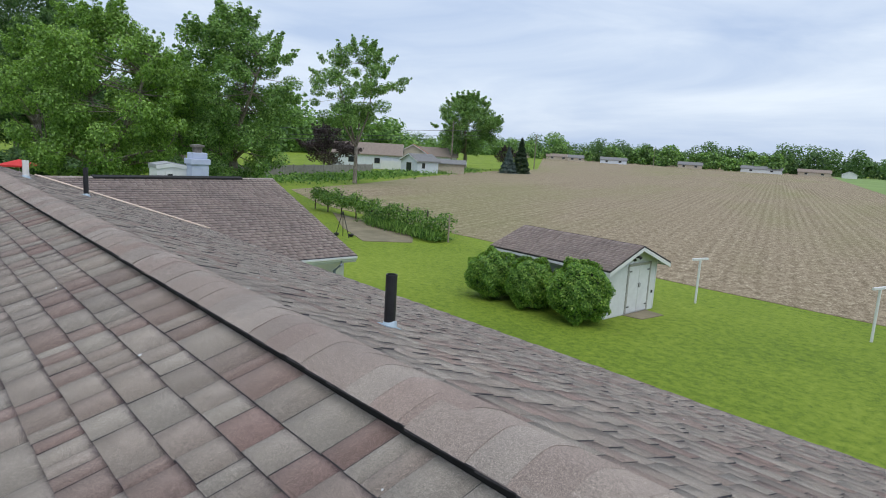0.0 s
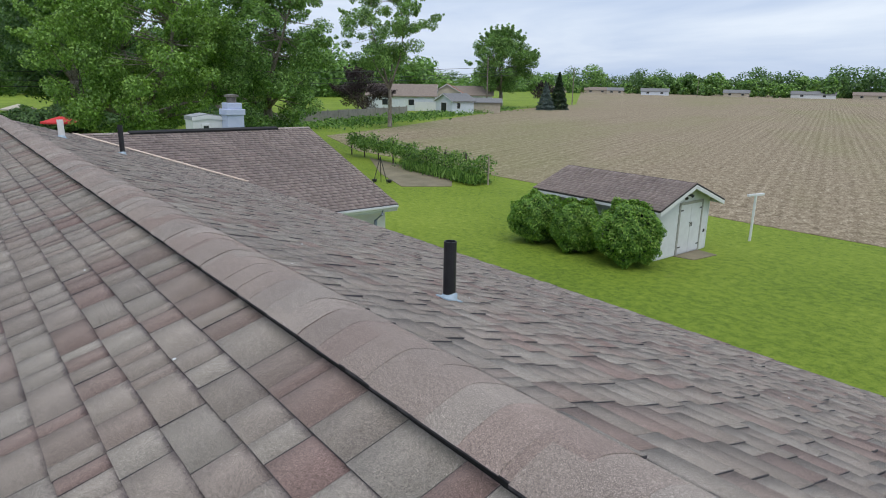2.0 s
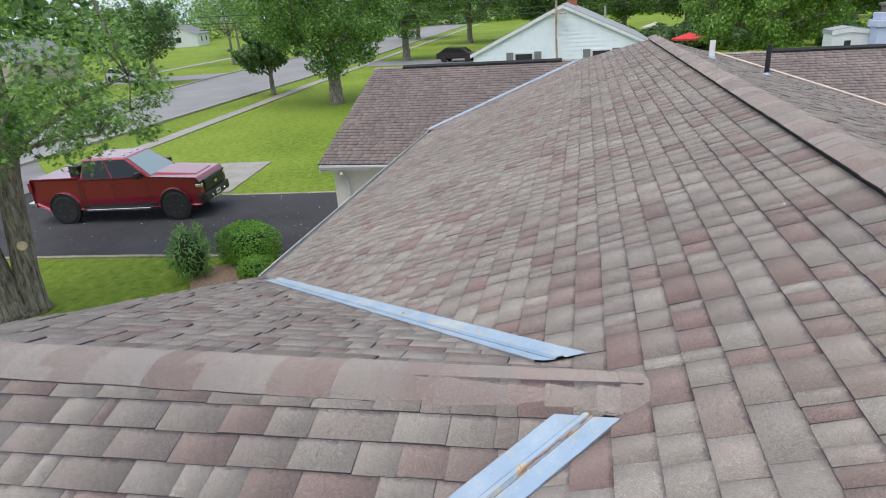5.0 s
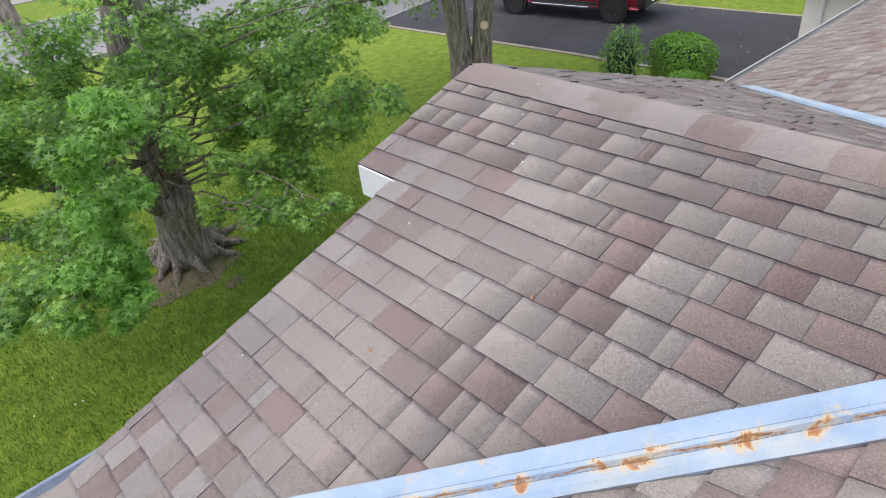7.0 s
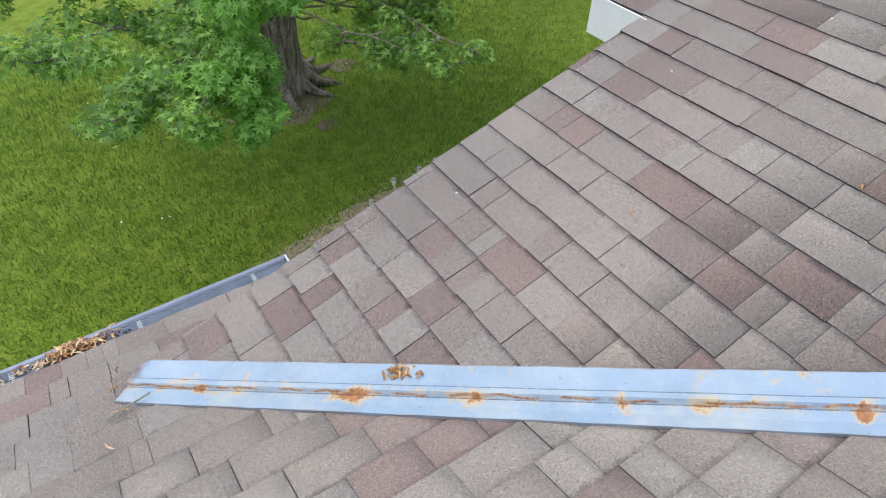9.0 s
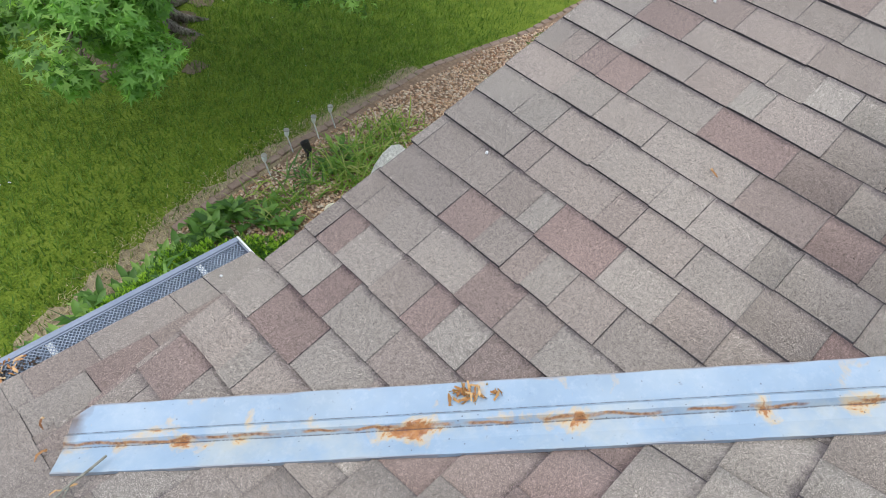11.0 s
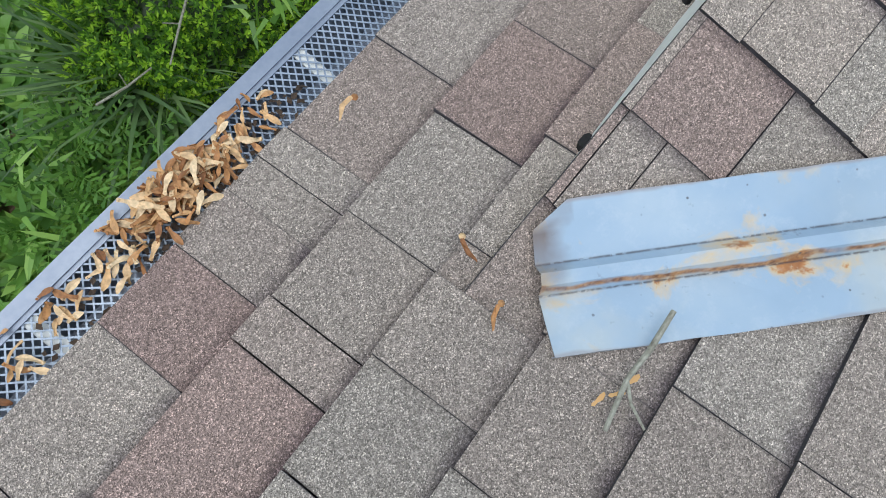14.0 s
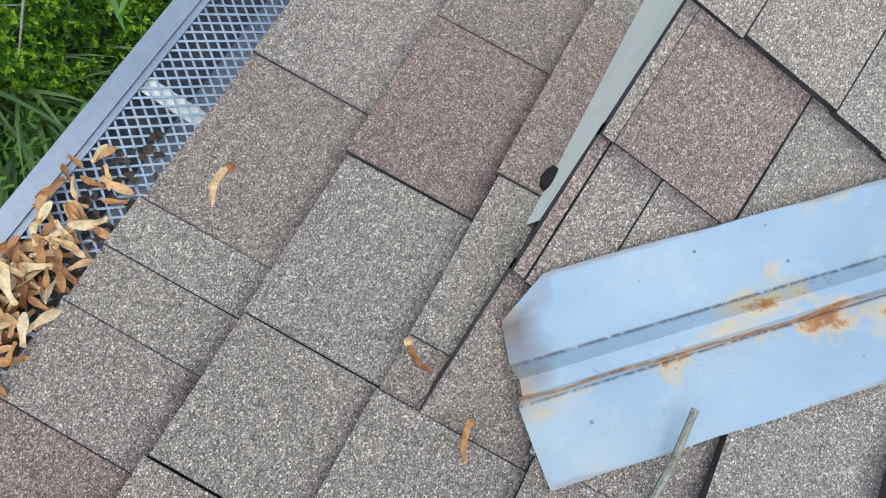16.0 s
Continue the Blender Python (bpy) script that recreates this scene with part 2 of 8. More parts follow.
M_ASPHALT = plain("driveway_asphalt", (0.025, 0.025, 0.028), (0.058, 0.058, 0.062), 0.5, 0.95, 0, 120, 0.4)
M_ROAD = plain("worn_road_asphalt", (0.20, 0.20, 0.20), (0.29, 0.285, 0.28), 0.25, 0.9, 0, 60, 0.3)


def bark_mat():
    """Furrowed bark: long upright plates with dark clefts between them."""
    m, n, l, b = mat("grey_brown_bark")
    co = coords(n)
    plates = tex(n, l, co, 17, 4, 0.65, (1, 1, 0.14), 0.6)
    fine = tex(n, l, co, 60, 4, 0.7, (1, 1, 0.4))
    s = calc(n, l, "ADD", calc(n, l, "MULTIPLY", plates, 0.7), calc(n, l, "MULTIPLY", fine, 0.3))
    c = ramp(n, l, s, (0.38, (0.075, 0.062, 0.05)), (0.47, (0.20, 0.172, 0.142)), (0.56, (0.31, 0.275, 0.235)), (0.66, (0.44, 0.405, 0.355)))
    c = mixc(n, l, ramp(n, l, tex(n, l, co, 1.6, 4, 0.6), (0.5, 0.0), (0.72, 0.4)), c, (0.26, 0.27, 0.19))
    l.new(c, b.inputs["Base Color"])
    b.inputs["Roughness"].default_value, b.inputs["Specular IOR Level"].default_value = 0.95, 0.1
    bump(n, l, b, s, 1.0, 0.05)
    return m


M_BARK = bark_mat()
M_BARK_DARK = plain("dark_bark", (0.05, 0.042, 0.035), (0.12, 0.10, 0.085), 9, 0.95, 0, 35, 1.0)


def leaf_mat(name, cols, trans=0.35, rough=0.5):
    m, n, l, b = mat(name)
    isl = n.new("ShaderNodeNewGeometry").outputs["Random Per Island"]
    co = coords(n)
    s = calc(n, l, "ADD", calc(n, l, "MULTIPLY", isl, 0.6), calc(n, l, "MULTIPLY", tex(n, l, co, 0.7, 3), 0.4))
    c = ramp(n, l, s, *[(0.15 + 0.7 * i / (len(cols) - 1), k) for i, k in enumerate(cols)])
    l.new(c, b.inputs["Base Color"])
    b.inputs["Roughness"].default_value, b.inputs["Specular IOR Level"].default_value = rough, 0.35
    t = n.new("ShaderNodeBsdfTranslucent")
    l.new(mixc(n, l, 1.0, c, (1.5, 1.6, 0.8), "MULTIPLY"), t.inputs[0])
    x = n.new("ShaderNodeMixShader")
    x.inputs[0].default_value = trans
    l.new(b.outputs[0], x.inputs[1])
    l.new(t.outputs[0], x.inputs[2])
    l.new(x.outputs[0], n["Material Output"].inputs[0])
    return m


M_LEAF_MAPLE = leaf_mat("maple_leaf", [(0.05, 0.115, 0.036), (0.115, 0.235, 0.062), (0.205, 0.37, 0.096), (0.35, 0.55, 0.155)], 0.45)
M_LEAF_SHOOT = leaf_mat("young_maple_shoot", [(0.1, 0.24, 0.05), (0.175, 0.365, 0.08), (0.27, 0.49, 0.125)], 0.45)
M_LEAF_LIGHT = leaf_mat("willow_leaf", [(0.077, 0.14, 0.039), (0.14, 0.259, 0.063), (0.239, 0.392, 0.099), (0.379, 0.56, 0.168)])
M_LEAF_MID = leaf_mat("tree_leaf", [(0.052, 0.112, 0.039), (0.116, 0.222, 0.07), (0.206, 0.354, 0.107), (0.346, 0.527, 0.182)])
M_LEAF_ROUND = leaf_mat("glossy_shrub_leaf", [(0.034, 0.086, 0.023), (0.081, 0.172, 0.04), (0.149, 0.276, 0.063), (0.253, 0.391, 0.103)])
M_LEAF_GARDEN = leaf_mat("garden_shrub_leaf", [(0.04, 0.1, 0.02), (0.1, 0.22, 0.04), (0.19, 0.35, 0.065), (0.36, 0.5, 0.12)])
M_LEAF_DARK = leaf_mat("dark_tree_leaf", [(0.044, 0.095, 0.04), (0.092, 0.177, 0.068), (0.169, 0.288, 0.101)])
M_LEAF_PURPLE = leaf_mat("purple_leaf", [(0.022, 0.015, 0.018), (0.048, 0.032, 0.034), (0.075, 0.052, 0.05)], 0.12)
M_LEAF_SPRUCE = leaf_mat("blue_spruce_needle", [(0.04, 0.07, 0.06), (0.08, 0.12, 0.11), (0.13, 0.18, 0.17)], 0.1)
# pine needles, and the dark cores that give shrubs their inner shade
M_PINE_AND_CORE = leaf_mat("dark_pine_and_shade_core", [(0.012, 0.03, 0.012), (0.03, 0.06, 0.022)], 0.1)
M_LEAF_BUSH = leaf_mat("shrub_leaf", [(0.05, 0.143, 0.022), (0.107, 0.267, 0.039), (0.197, 0.393, 0.062), (0.304, 0.517, 0.089)])
M_LEAF_YEW = leaf_mat("yew_needle", [(0.03, 0.09, 0.012), (0.07, 0.18, 0.02), (0.13, 0.28, 0.032)])
M_LEAF_YEWTIP = leaf_mat("young_yew_tip", [(0.16, 0.33, 0.025), (0.29, 0.5, 0.045), (0.44, 0.62, 0.075)])
M_LEAF_HOSTA = leaf_mat("broad_leaf", [(0.035, 0.10, 0.022), (0.10, 0.23, 0.044), (0.18, 0.35, 0.07), (0.30, 0.47, 0.12)], 0.25, 0.38)
M_LEAF_STRAP = leaf_mat("strap_leaf", [(0.081, 0.178, 0.053), (0.152, 0.304, 0.09), (0.267, 0.428, 0.143)])
M_LEAF_YUCCA = leaf_mat("dark_blue_green_blade", [(0.03, 0.06, 0.035), (0.055, 0.10, 0.06), (0.09, 0.14, 0.085)], 0.15)


def grass_mat():
    m, n, l, b = mat("lawn_grass")
    co = coords(n)
    big = tex(n, l, co, 0.12, 4, 0.6)
    mid = tex(n, l, co, 4.0, 6, 0.8)
    fine = tex(n, l, co, 38, 4, 0.7)
    s = calc(n, l, "ADD", calc(n, l, "MULTIPLY", big, 0.2), calc(n, l, "ADD", calc(n, l, "MULTIPLY", mid, 0.4), calc(n, l, "MULTIPLY", fine, 0.4)))
    c = ramp(n, l, s, (0.40, (0.064, 0.114, 0.015)), (0.475, (0.137, 0.214, 0.023)), (0.53, (0.207, 0.290, 0.034)), (0.62, (0.302, 0.364, 0.072)))
    dry = ramp(n, l, tex(n, l, co, 0.55, 5, 0.7), (0.66, 0.0), (0.8, 0.5))
    c = mixc(n, l, dry, c, (0.27, 0.24, 0.10))
    l.new(c, b.inputs["Base Color"])
    b.inputs["Roughness"].default_value, b.inputs["Specular IOR Level"].default_value = 0.85, 0.15
    bump(n, l, b, fine, 0.9, 0.03)
    return m


M_GRASS = grass_mat()


def field_mat():
    """Bare tilled soil with rows of pale stubble and a green haze of weeds."""
    m, n, l, b = mat("tilled_field_soil")
    co = coords(n)
    mp = n.new("ShaderNodeMapping")
    mp.inputs["Rotation"].default_value = (0, 0, radians(-21))
    l.new(co, mp.inputs[0])
    sx = n.new("ShaderNodeSeparateXYZ")
    l.new(mp.outputs[0], sx.inputs[0])
    wob = tex(n, l, mp.outputs[0], 0.25, 3, 0.5, (1, 0.12, 1))
    sine = calc(n, l, "SINE", calc(n, l, "ADD", calc(n, l, "MULTIPLY", sx.outputs[0], 2 * math.pi / 0.76), calc(n, l, "MULTIPLY", wob, 3.0)))
    streak = calc(n, l, "SUBTRACT", tex(n, l, mp.outputs[0], 1.0, 4, 0.7, (1.25, 0.015, 1)), 0.5)
    row = calc(n, l, "ADD", calc(n, l, "MULTIPLY", sine, 0.9), calc(n, l, "MULTIPLY", streak, 6.0))
    row = calc(n, l, "MULTIPLY", row, ramp(n, l, tex(n, l, mp.outputs[0], 0.02, 3, 0.6, (1, 0.5, 1)), (0.38, 0.25), (0.62, 1.3)))
    clods = tex(n, l, mp.outputs[0], 3.2, 5, 0.75, (1, 0.45, 1))
    straw = tex(n, l, mp.outputs[0], 12, 4, 0.8, (1, 0.4, 1))
    s = calc(n, l, "ADD", calc(n, l, "MULTIPLY", row, 0.030), calc(n, l, "ADD", calc(n, l, "MULTIPLY", clods, 0.5), calc(n, l, "MULTIPLY", straw, 0.5)))
    c = ramp(n, l, s, (0.38, (0.125, 0.098, 0.062)), (0.48, (0.245, 0.198, 0.135)), (0.56, (0.335, 0.28, 0.195)), (0.64, (0.53, 0.465, 0.35)))
    c = mixc(n, l, ramp(n, l, tex(n, l, mp.outputs[0], 4.5, 3, 0.6, (1, 0.5, 1)), (0.63, 0.0), (0.70, 0.7)), c, (0.58, 0.52, 0.39))
    weeds = ramp(n, l, tex(n, l, mp.outputs[0], 0.035, 5, 0.62, (1, 0.3, 1)), (0.46, 0.0), (0.68, 0.5))
    c = mixc(n, l, weeds, c, (0.20, 0.225, 0.08))
    l.new(c, b.inputs["Base Color"])
    b.inputs["Roughness"].default_value, b.inputs["Specular IOR Level"].default_value = 0.95, 0.1
    bump(n, l, b, s, 0.8, 0.08)
    return m


M_FIELD = field_mat()
M_FARGREEN = plain("young_crop_green", (0.13, 0.22, 0.05), (0.2, 0.3, 0.08), 0.05, 0.9)
M_SAND = plain("bare_sandy_soil", (0.24, 0.20, 0.15), (0.38, 0.33, 0.26), 1.2, 0.95, 0, 30, 0.5)


# ---- building helpers ----
class MB:
    """Collects vertices and faces for one mesh."""

    def __init__(self):
        self.v, self.f, self.uv = [], [], []

    def add(self, verts, faces, uvs=None):
        k = len(self.v)
        self.v.extend(tuple(p) for p in verts)
        self.f.extend(tuple(k + i for i in q) for q in faces)
        if uvs is not None:
            self.uv.extend(uvs)

    def box(self, x0, x1, y0, y1, z0, z1, m=None):
        p = [Vector((x, y, z)) for z in (z0, z1) for y in (y0, y1) for x in (x0, x1)]
        if m is not None:
            p = [m @ q for q in p]
        self.add(p, [(0, 2, 3, 1), (4, 5, 7, 6), (0, 1, 5, 4), (1, 3, 7, 5), (3, 2, 6, 7), (2, 0, 4, 6)])
        return self

    def prism(self, poly, a, b, put):
        """A polygon swept from a to b; put(u, v, w) gives the place."""
        n = len(poly)
        self.add([put(u, v, a) for u, v in poly] + [put(u, v, b) for u, v in poly],
                 [tuple(range(n))[::-1], tuple(range(n, 2 * n))] + [(i, (i + 1) % n, n + (i + 1) % n, n + i) for i in range(n)])
        return self

    def tube(self, pts, radii, n=8, cap=True):
        pts = [Vector(p) for p in pts]
        k0, verts, faces = 0, [], []
        for i, p in enumerate(pts):
            d = (pts[min(i + 1, len(pts) - 1)] - pts[max(i - 1, 0)]).normalized()
            a = d.cross(Vector((0.3, 0.2, 1)) if abs(d.z) < 0.9 else Vector((1, 0.1, 0))).normalized()
            b = d.cross(a)
            r = radii[i] if hasattr(radii, "__len__") else radii
            verts += [p + r * (math.cos(2 * math.pi * j / n) * a + math.sin(2 * math.pi * j / n) * b) for j in range(n)]
        for i in range(len(pts) - 1):
            faces += [(i * n + j, i * n + (j + 1) % n, (i + 1) * n + (j + 1) % n, (i + 1) * n + j) for j in range(n)]
        if cap:
            faces += [tuple(range(n))[::-1], tuple(range((len(pts) - 1) * n, len(pts) * n))]
        self.add(verts, faces)
        return self

    def lathe(self, profile, n=16, at=(0, 0, 0), m=None):
        verts = [Vector((r * math.cos(2 * math.pi * j / n) + at[0], r * math.sin(2 * math.pi * j / n) + at[1], z + at[2])) for r, z in profile for j in range(n)]
        if m is not None:
            verts = [m @ q for q in verts]
        faces = [(i * n + j, i * n + (j + 1) % n, (i + 1) * n + (j + 1) % n, (i + 1) * n + j) for i in range(len(profile) - 1) for j in range(n)]
        faces += [tuple(range(n))[::-1], tuple(range((len(profile) - 1) * n, len(profile) * n))]
        self.add(verts, faces)
        return self

    def mesh(self, name, smooth=False, bevel=0.0):
        me = bpy.data.meshes.new(name)
        me.from_pydata(self.v, [], self.f)
        if self.uv:
            lay = me.uv_layers.new(name="UVMap")
            lay.data.foreach_set("uv", np.array(self.uv, np.float32).ravel())
        if bevel:
            bm = bmesh.new()
            bm.from_mesh(me)
            bmesh.ops.recalc_face_normals(bm, faces=bm.faces)
            bmesh.ops.bevel(bm, geom=list(bm.edges), offset=bevel, segments=2, affect="EDGES", profile=0.6)
            bm.to_mesh(me)
            bm.free()
        if smooth:
            me.polygons.foreach_set("use_smooth", [True] * len(me.polygons))
        return me


def part(name, mb, material, parent=None, label="", smooth=False, bevel=0.0):
    me = mb.mesh(name, smooth, bevel) if isinstance(mb, MB) else mb
    if material is not None and not me.materials:
        me.materials.append(material)
    ob = new(name, me)
    ob.parent = parent
    if label:
        tagged(ob, label=label)
    return ob


def thing(name, at, label, category, group="", kind="", turn=0.0):
    ob = new(name)
    ob.empty_display_size = 0.2
    ob.matrix_world = pose(*at, 0, 0, turn)
    return tagged(ob, label, category, group, kind)


def raw_mesh(name, verts, faces, material, uvs=None, smooth=False):
    """A mesh from numpy arrays: verts (n, 3), faces (m, k)."""
    me = bpy.data.meshes.new(name)
    n, (m, k) = len(verts), faces.shape
    me.vertices.add(n)
    me.vertices.foreach_set("co", np.asarray(verts, np.float32).ravel())
    me.loops.add(m * k)
    me.loops.foreach_set("vertex_index", np.asarray(faces, np.int32).ravel())
    me.polygons.add(m)
    me.polygons.foreach_set("loop_start", np.arange(0, m * k, k, dtype=np.int32))
    me.polygons.foreach_set("loop_total", np.full(m, k, np.int32))
    if smooth:
        me.polygons.foreach_set("use_smooth", np.ones(m, bool))
    if uvs is not None:
        me.uv_layers.new(name="UVMap").data.foreach_set("uv", np.asarray(uvs, np.float32).ravel())
    me.materials.append(material)
    me.update(calc_edges=True)
    me.validate()
    return me


M_DRYEDGE = plain("dry_grit_and_straw", (0.22, 0.19, 0.13), (0.40, 0.36, 0.27), 3.0, 0.95, 0, 40, 0.6)
M_PATCH = plain("bare_garden_soil", (0.15, 0.135, 0.085), (0.26, 0.225, 0.15), 0.9, 0.95, 0, 30, 0.5)
# ---- ground: one sheet to the horizon, with the strips laid on it ----
gm = MB()
gm.add([(-2500, -2500, 0), (2500, -2500, 0), (2500, 2500, 0), (-2500, 2500, 0)], [(0, 1, 2, 3)])
tagged(part("ground", gm, M_GRASS), "mown green lawn with a few dry patches, reaching the horizon", "lawn", kind="structure")


def strip(name, poly, z, material, label, category, depth=0.3):
    mb = MB()
    mb.prism(poly, z - depth, z, lambda u, v, w: (u, v, w))
    return tagged(part(name, mb, material), label, category, kind="structure")


strip("field", [(-24.5, 25.3), (-10, 25.0), (40, 26.2), (300, 27), (300, 470), (-350, 470), (-340, 410), (-116, 139), (-94, 91.5), (-75, 61), (-63, 43), (-56, 30), (-42, 25.4)], 0.02, M_FIELD,
      "bare brown tilled field with pale stubble rows", "field")
strip("crop_strip", [(-120, 392), (-43, 180), (-17, 110), (0, 66), (40, 45), (300, 40), (300, 465), (-140, 465)], 0.05, M_FARGREEN, "strip of young green crop beyond the field", "field")
strip("vegetable_patch", [(-37.5, 23.6), (-30.5, 20.0), (-25.6, 18.2), (-24.2, 20.5), (-26, 22), (-31, 23.2)], 0.03, M_PATCH, "bare sandy patch of soil in the lawn", "soil")
strip("driveway", [(-17.35, -7.3), (-11.65, -7.3), (-11.3, -13), (-10.6, -20.2), (-9.3, -23.2), (-19.5, -23.2), (-17.0, -20.5), (-16.8, -13)], 0.03, M_ASPHALT, "dark asphalt driveway with worn tyre tracks", "driveway")
for s_poly in ([(-11.62, -7.3), (-11.48, -7.3), (-11.16, -13), (-10.46, -20.2), (-10.6, -20.2), (-11.3, -13)], [(-17.5, -7.3), (-17.35, -7.3), (-16.8, -13), (-17.0, -20.5), (-17.15, -20.5), (-16.95, -13)]):
    strip("driveway_edge", s_poly, 0.034, M_DRYEDGE, "dry pale strip of grit and straw along the driveway", "edging")
strip("concrete_pad", [(-21.5, -16.3), (-21.7, -14.2), (-17.2, -13.6), (-17.1, -15.6)], 0.035, M_CONCRETE, "old concrete pad beside the driveway", "slab")
strip("pavement", [(60, -21.5), (60, -22.4), (-19.2, -22.6), (-60, -25.4), (-300, -38), (-300, -37.1), (-60, -24.5), (-18.8, -21.7)], 0.06, M_CONCRETE, "narrow pale concrete sidewalk along the road", "sidewalk")
strip("road", [(60, -26.2), (-16, -26.4), (-63, -27.6), (-300, -42), (-300, -54), (-60, -39.5), (-41, -36.6), (-16, -34.6), (60, -34.0)], 0.035, M_ROAD, "grey worn asphalt residential road", "road")
strip("road_kerb", [(60, -25.9), (-16, -26.1), (-63, -27.3), (-300, -41.7), (-300, -42), (-63, -27.6), (-16, -26.4), (60, -26.2)], 0.13, M_CONCRETE, "low concrete kerb along the road", "kerb")
strip("road_kerb", [(60, -34.0), (-16, -34.6), (-41, -36.6), (-60, -39.5), (-300, -54), (-300, -54.3), (-60, -39.8), (-41, -36.9), (-16, -34.9), (60, -34.3)], 0.13, M_CONCRETE, "low concrete kerb along the road", "kerb")
M_OLDASPHALT = plain("bleached_old_asphalt", (0.12, 0.12, 0.122), (0.235, 0.23, 0.222), 0.55, 0.95, 0, 60, 0.4)
strip("driveway_apron", [(-10.45, -20.5), (-9.5, -22.6), (-8.4, -26.0), (-22.0, -26.0), (-19.0, -22.6), (-17.2, -21.6), (-15.4, -21.9), (-13.8, -21.2), (-12.2, -20.9)], 0.066, M_OLDASPHALT, "bleached older asphalt where the driveway meets the road", "driveway", 0.036)
strip("far_pavement", [(60, -40.4), (-16, -41.5), (-35, -47), (-60, -52), (-300, -68), (-300, -69.4), (-60, -53.4), (-35, -48.4), (-16, -42.9), (60, -41.8)], 0.05, M_CONCRETE, "pale sidewalk across the road", "sidewalk")

# ---- the house and its roof ----
P, ZR, ZW, ZG = 1 / 3, 4.615, 4.154, 4.066
YE, YB, XE, XG, XR = -5.015, 4.785, -11.03, -15.89, 8.0
CF, SF = math.cos(math.atan(P)), math.sin(math.atan(P))
JOIN = (ZW - ZR) / P          # where the gable's ridge runs into the main slope
HIP = XG + (ZR - ZG) / P      # far end of the main ridge
GV = XG - (ZR - ZG) / P
RAKE, RAKE_UP, JOG = -4.697, -5.0, 0.881
XW = -0.03                   # the gable's ridge
JOIN_FAR = JOIN - 2 * XW      # the far valley's line: y = JOIN_FAR + x
ZW_TOP = ZW - P * XW
JOIN_TOP = JOIN - XW
E_TAB = 0.143
OPEN = -0.03                  # the courses run past the valley line, under its metal
house = thing("house", (0, 0, 0), "single-storey white house with a weathered brown-grey shingle roof", "house")
rng = random.Random(5)


def wing_drift(k):
    """The gable's upper courses climb a little away from the rake."""
    return -0.032 * min(max((k - 12) / 6, 0.0), 1.0)


TAB_WIDTHS = (0.085, 0.12, 0.15, 0.18, 0.21, 0.25, 0.30)
TAB_BLENDS = (0, 1, 2, 3, 4, 5, 6, 7, 1, 0, 7, 4)


def tabs(o, u, d, nrm, lines, d_top, spans, seed, gaps=(0.0005, 0.001, 0.0015, 0.002, 0.0028), margin=0.20, thick=0.0115, joints=None, tooth=0.002, drift=lambda k: 0.0, square=False):
    """Courses of shingle tabs: for each tab eight corners and the number of its blend."""
    r = random.Random(seed)
    o, u, d, nrm = Vector(o), Vector(u), Vector(d), Vector(nrm)
    out = []
    for k, d0 in enumerate(lines):
        if d0 < d_top + margin:
            break
        up = lines[k + 1] if k + 1 < len(lines) and lines[k + 1] >= d_top + margin else d_top
        d1 = max(up - 0.012, d_top)
        lo, hi = spans(d0 - 1e-3), spans(up)
        mid = spans((d0 + up) / 2)
        for i, (ma, mb_) in enumerate(mid):
            la, lb = lo[i] if len(lo) == len(mid) else (ma, mb_)
            ha, hb = hi[i] if len(hi) == len(mid) else (ma, mb_)
            if square and abs(la - ha) > 0.2:
                ha = la
            if lb <= la:
                la = lb = (la + lb) / 2
            if hb <= ha:
                continue
            a0, a1 = min(la, ha), max(lb, hb)
            marks, tones = (joints or {}).get(k, ((), ()))
            marks = list(marks) if marks and a0 < marks[0] < a1 else []
            cuts = [a0 - r.uniform(0, 0.3)] if not marks else marks[:]
            blends = [] if not marks else list(tones)
            while marks and cuts[0] > a0:
                cuts.insert(0, cuts[0] - r.choice(TAB_WIDTHS))
                blends.insert(0, r.choice(TAB_BLENDS))
            while cuts[-1] < a1:
                cuts.append(cuts[-1] + r.choice(TAB_WIDTHS))
                blends.append(r.choice(TAB_BLENDS))
            for x, x2, blend in zip(cuts, cuts[1:], blends):
                gap = r.choice(gaps)
                c0, c1, t0, t1 = (min(max(q, s), s2) for q, s, s2 in ((x, la, lb), (x2 - gap, la, lb), (x, ha, hb), (x2 - gap, ha, hb)))
                if max(c1 - c0, t1 - t0) < 0.012:
                    continue
                up_ = r.choice((0.0, tooth))
                h0 = thick + up_ + r.uniform(-0.0022, 0.0022)
                sag = r.uniform(-0.003, 0.003)
                s0, s1 = drift(k), drift(k + 1)
                pts = [(c0, d0 + sag, h0), (c1, d0 + sag + r.uniform(-0.0015, 0.0015), h0 + r.uniform(-0.0015, 0.0015)), (t1, d1, 0.0025 + up_ * 0.7), (t0, d1, 0.0025 + up_ * 0.7),
                       (c0, d0 + sag, -0.004), (c1, d0 + sag, -0.004), (t1, d1, -0.006), (t0, d1, -0.006)]
                out.append([o + u * p + d * (q + (s0 if i in (0, 1, 4, 5) else s1) * (p + 5.03)) + nrm * h for i, (p, q, h) in enumerate(pts)] + [blend])
    return out


def even(d_low, e=E_TAB, n=60):
    return [d_low - e * k for k in range(n)]


# the front slope's courses widen a little towards the ridge
front_lines, y_ = [5.016, 4.88], 4.88
for k in range(36):
    y_ -= 0.1350 + 0.0115 * min(k / 24, 1.15)
    front_lines.append(y_)
front_lines = [q / CF for q in front_lines]
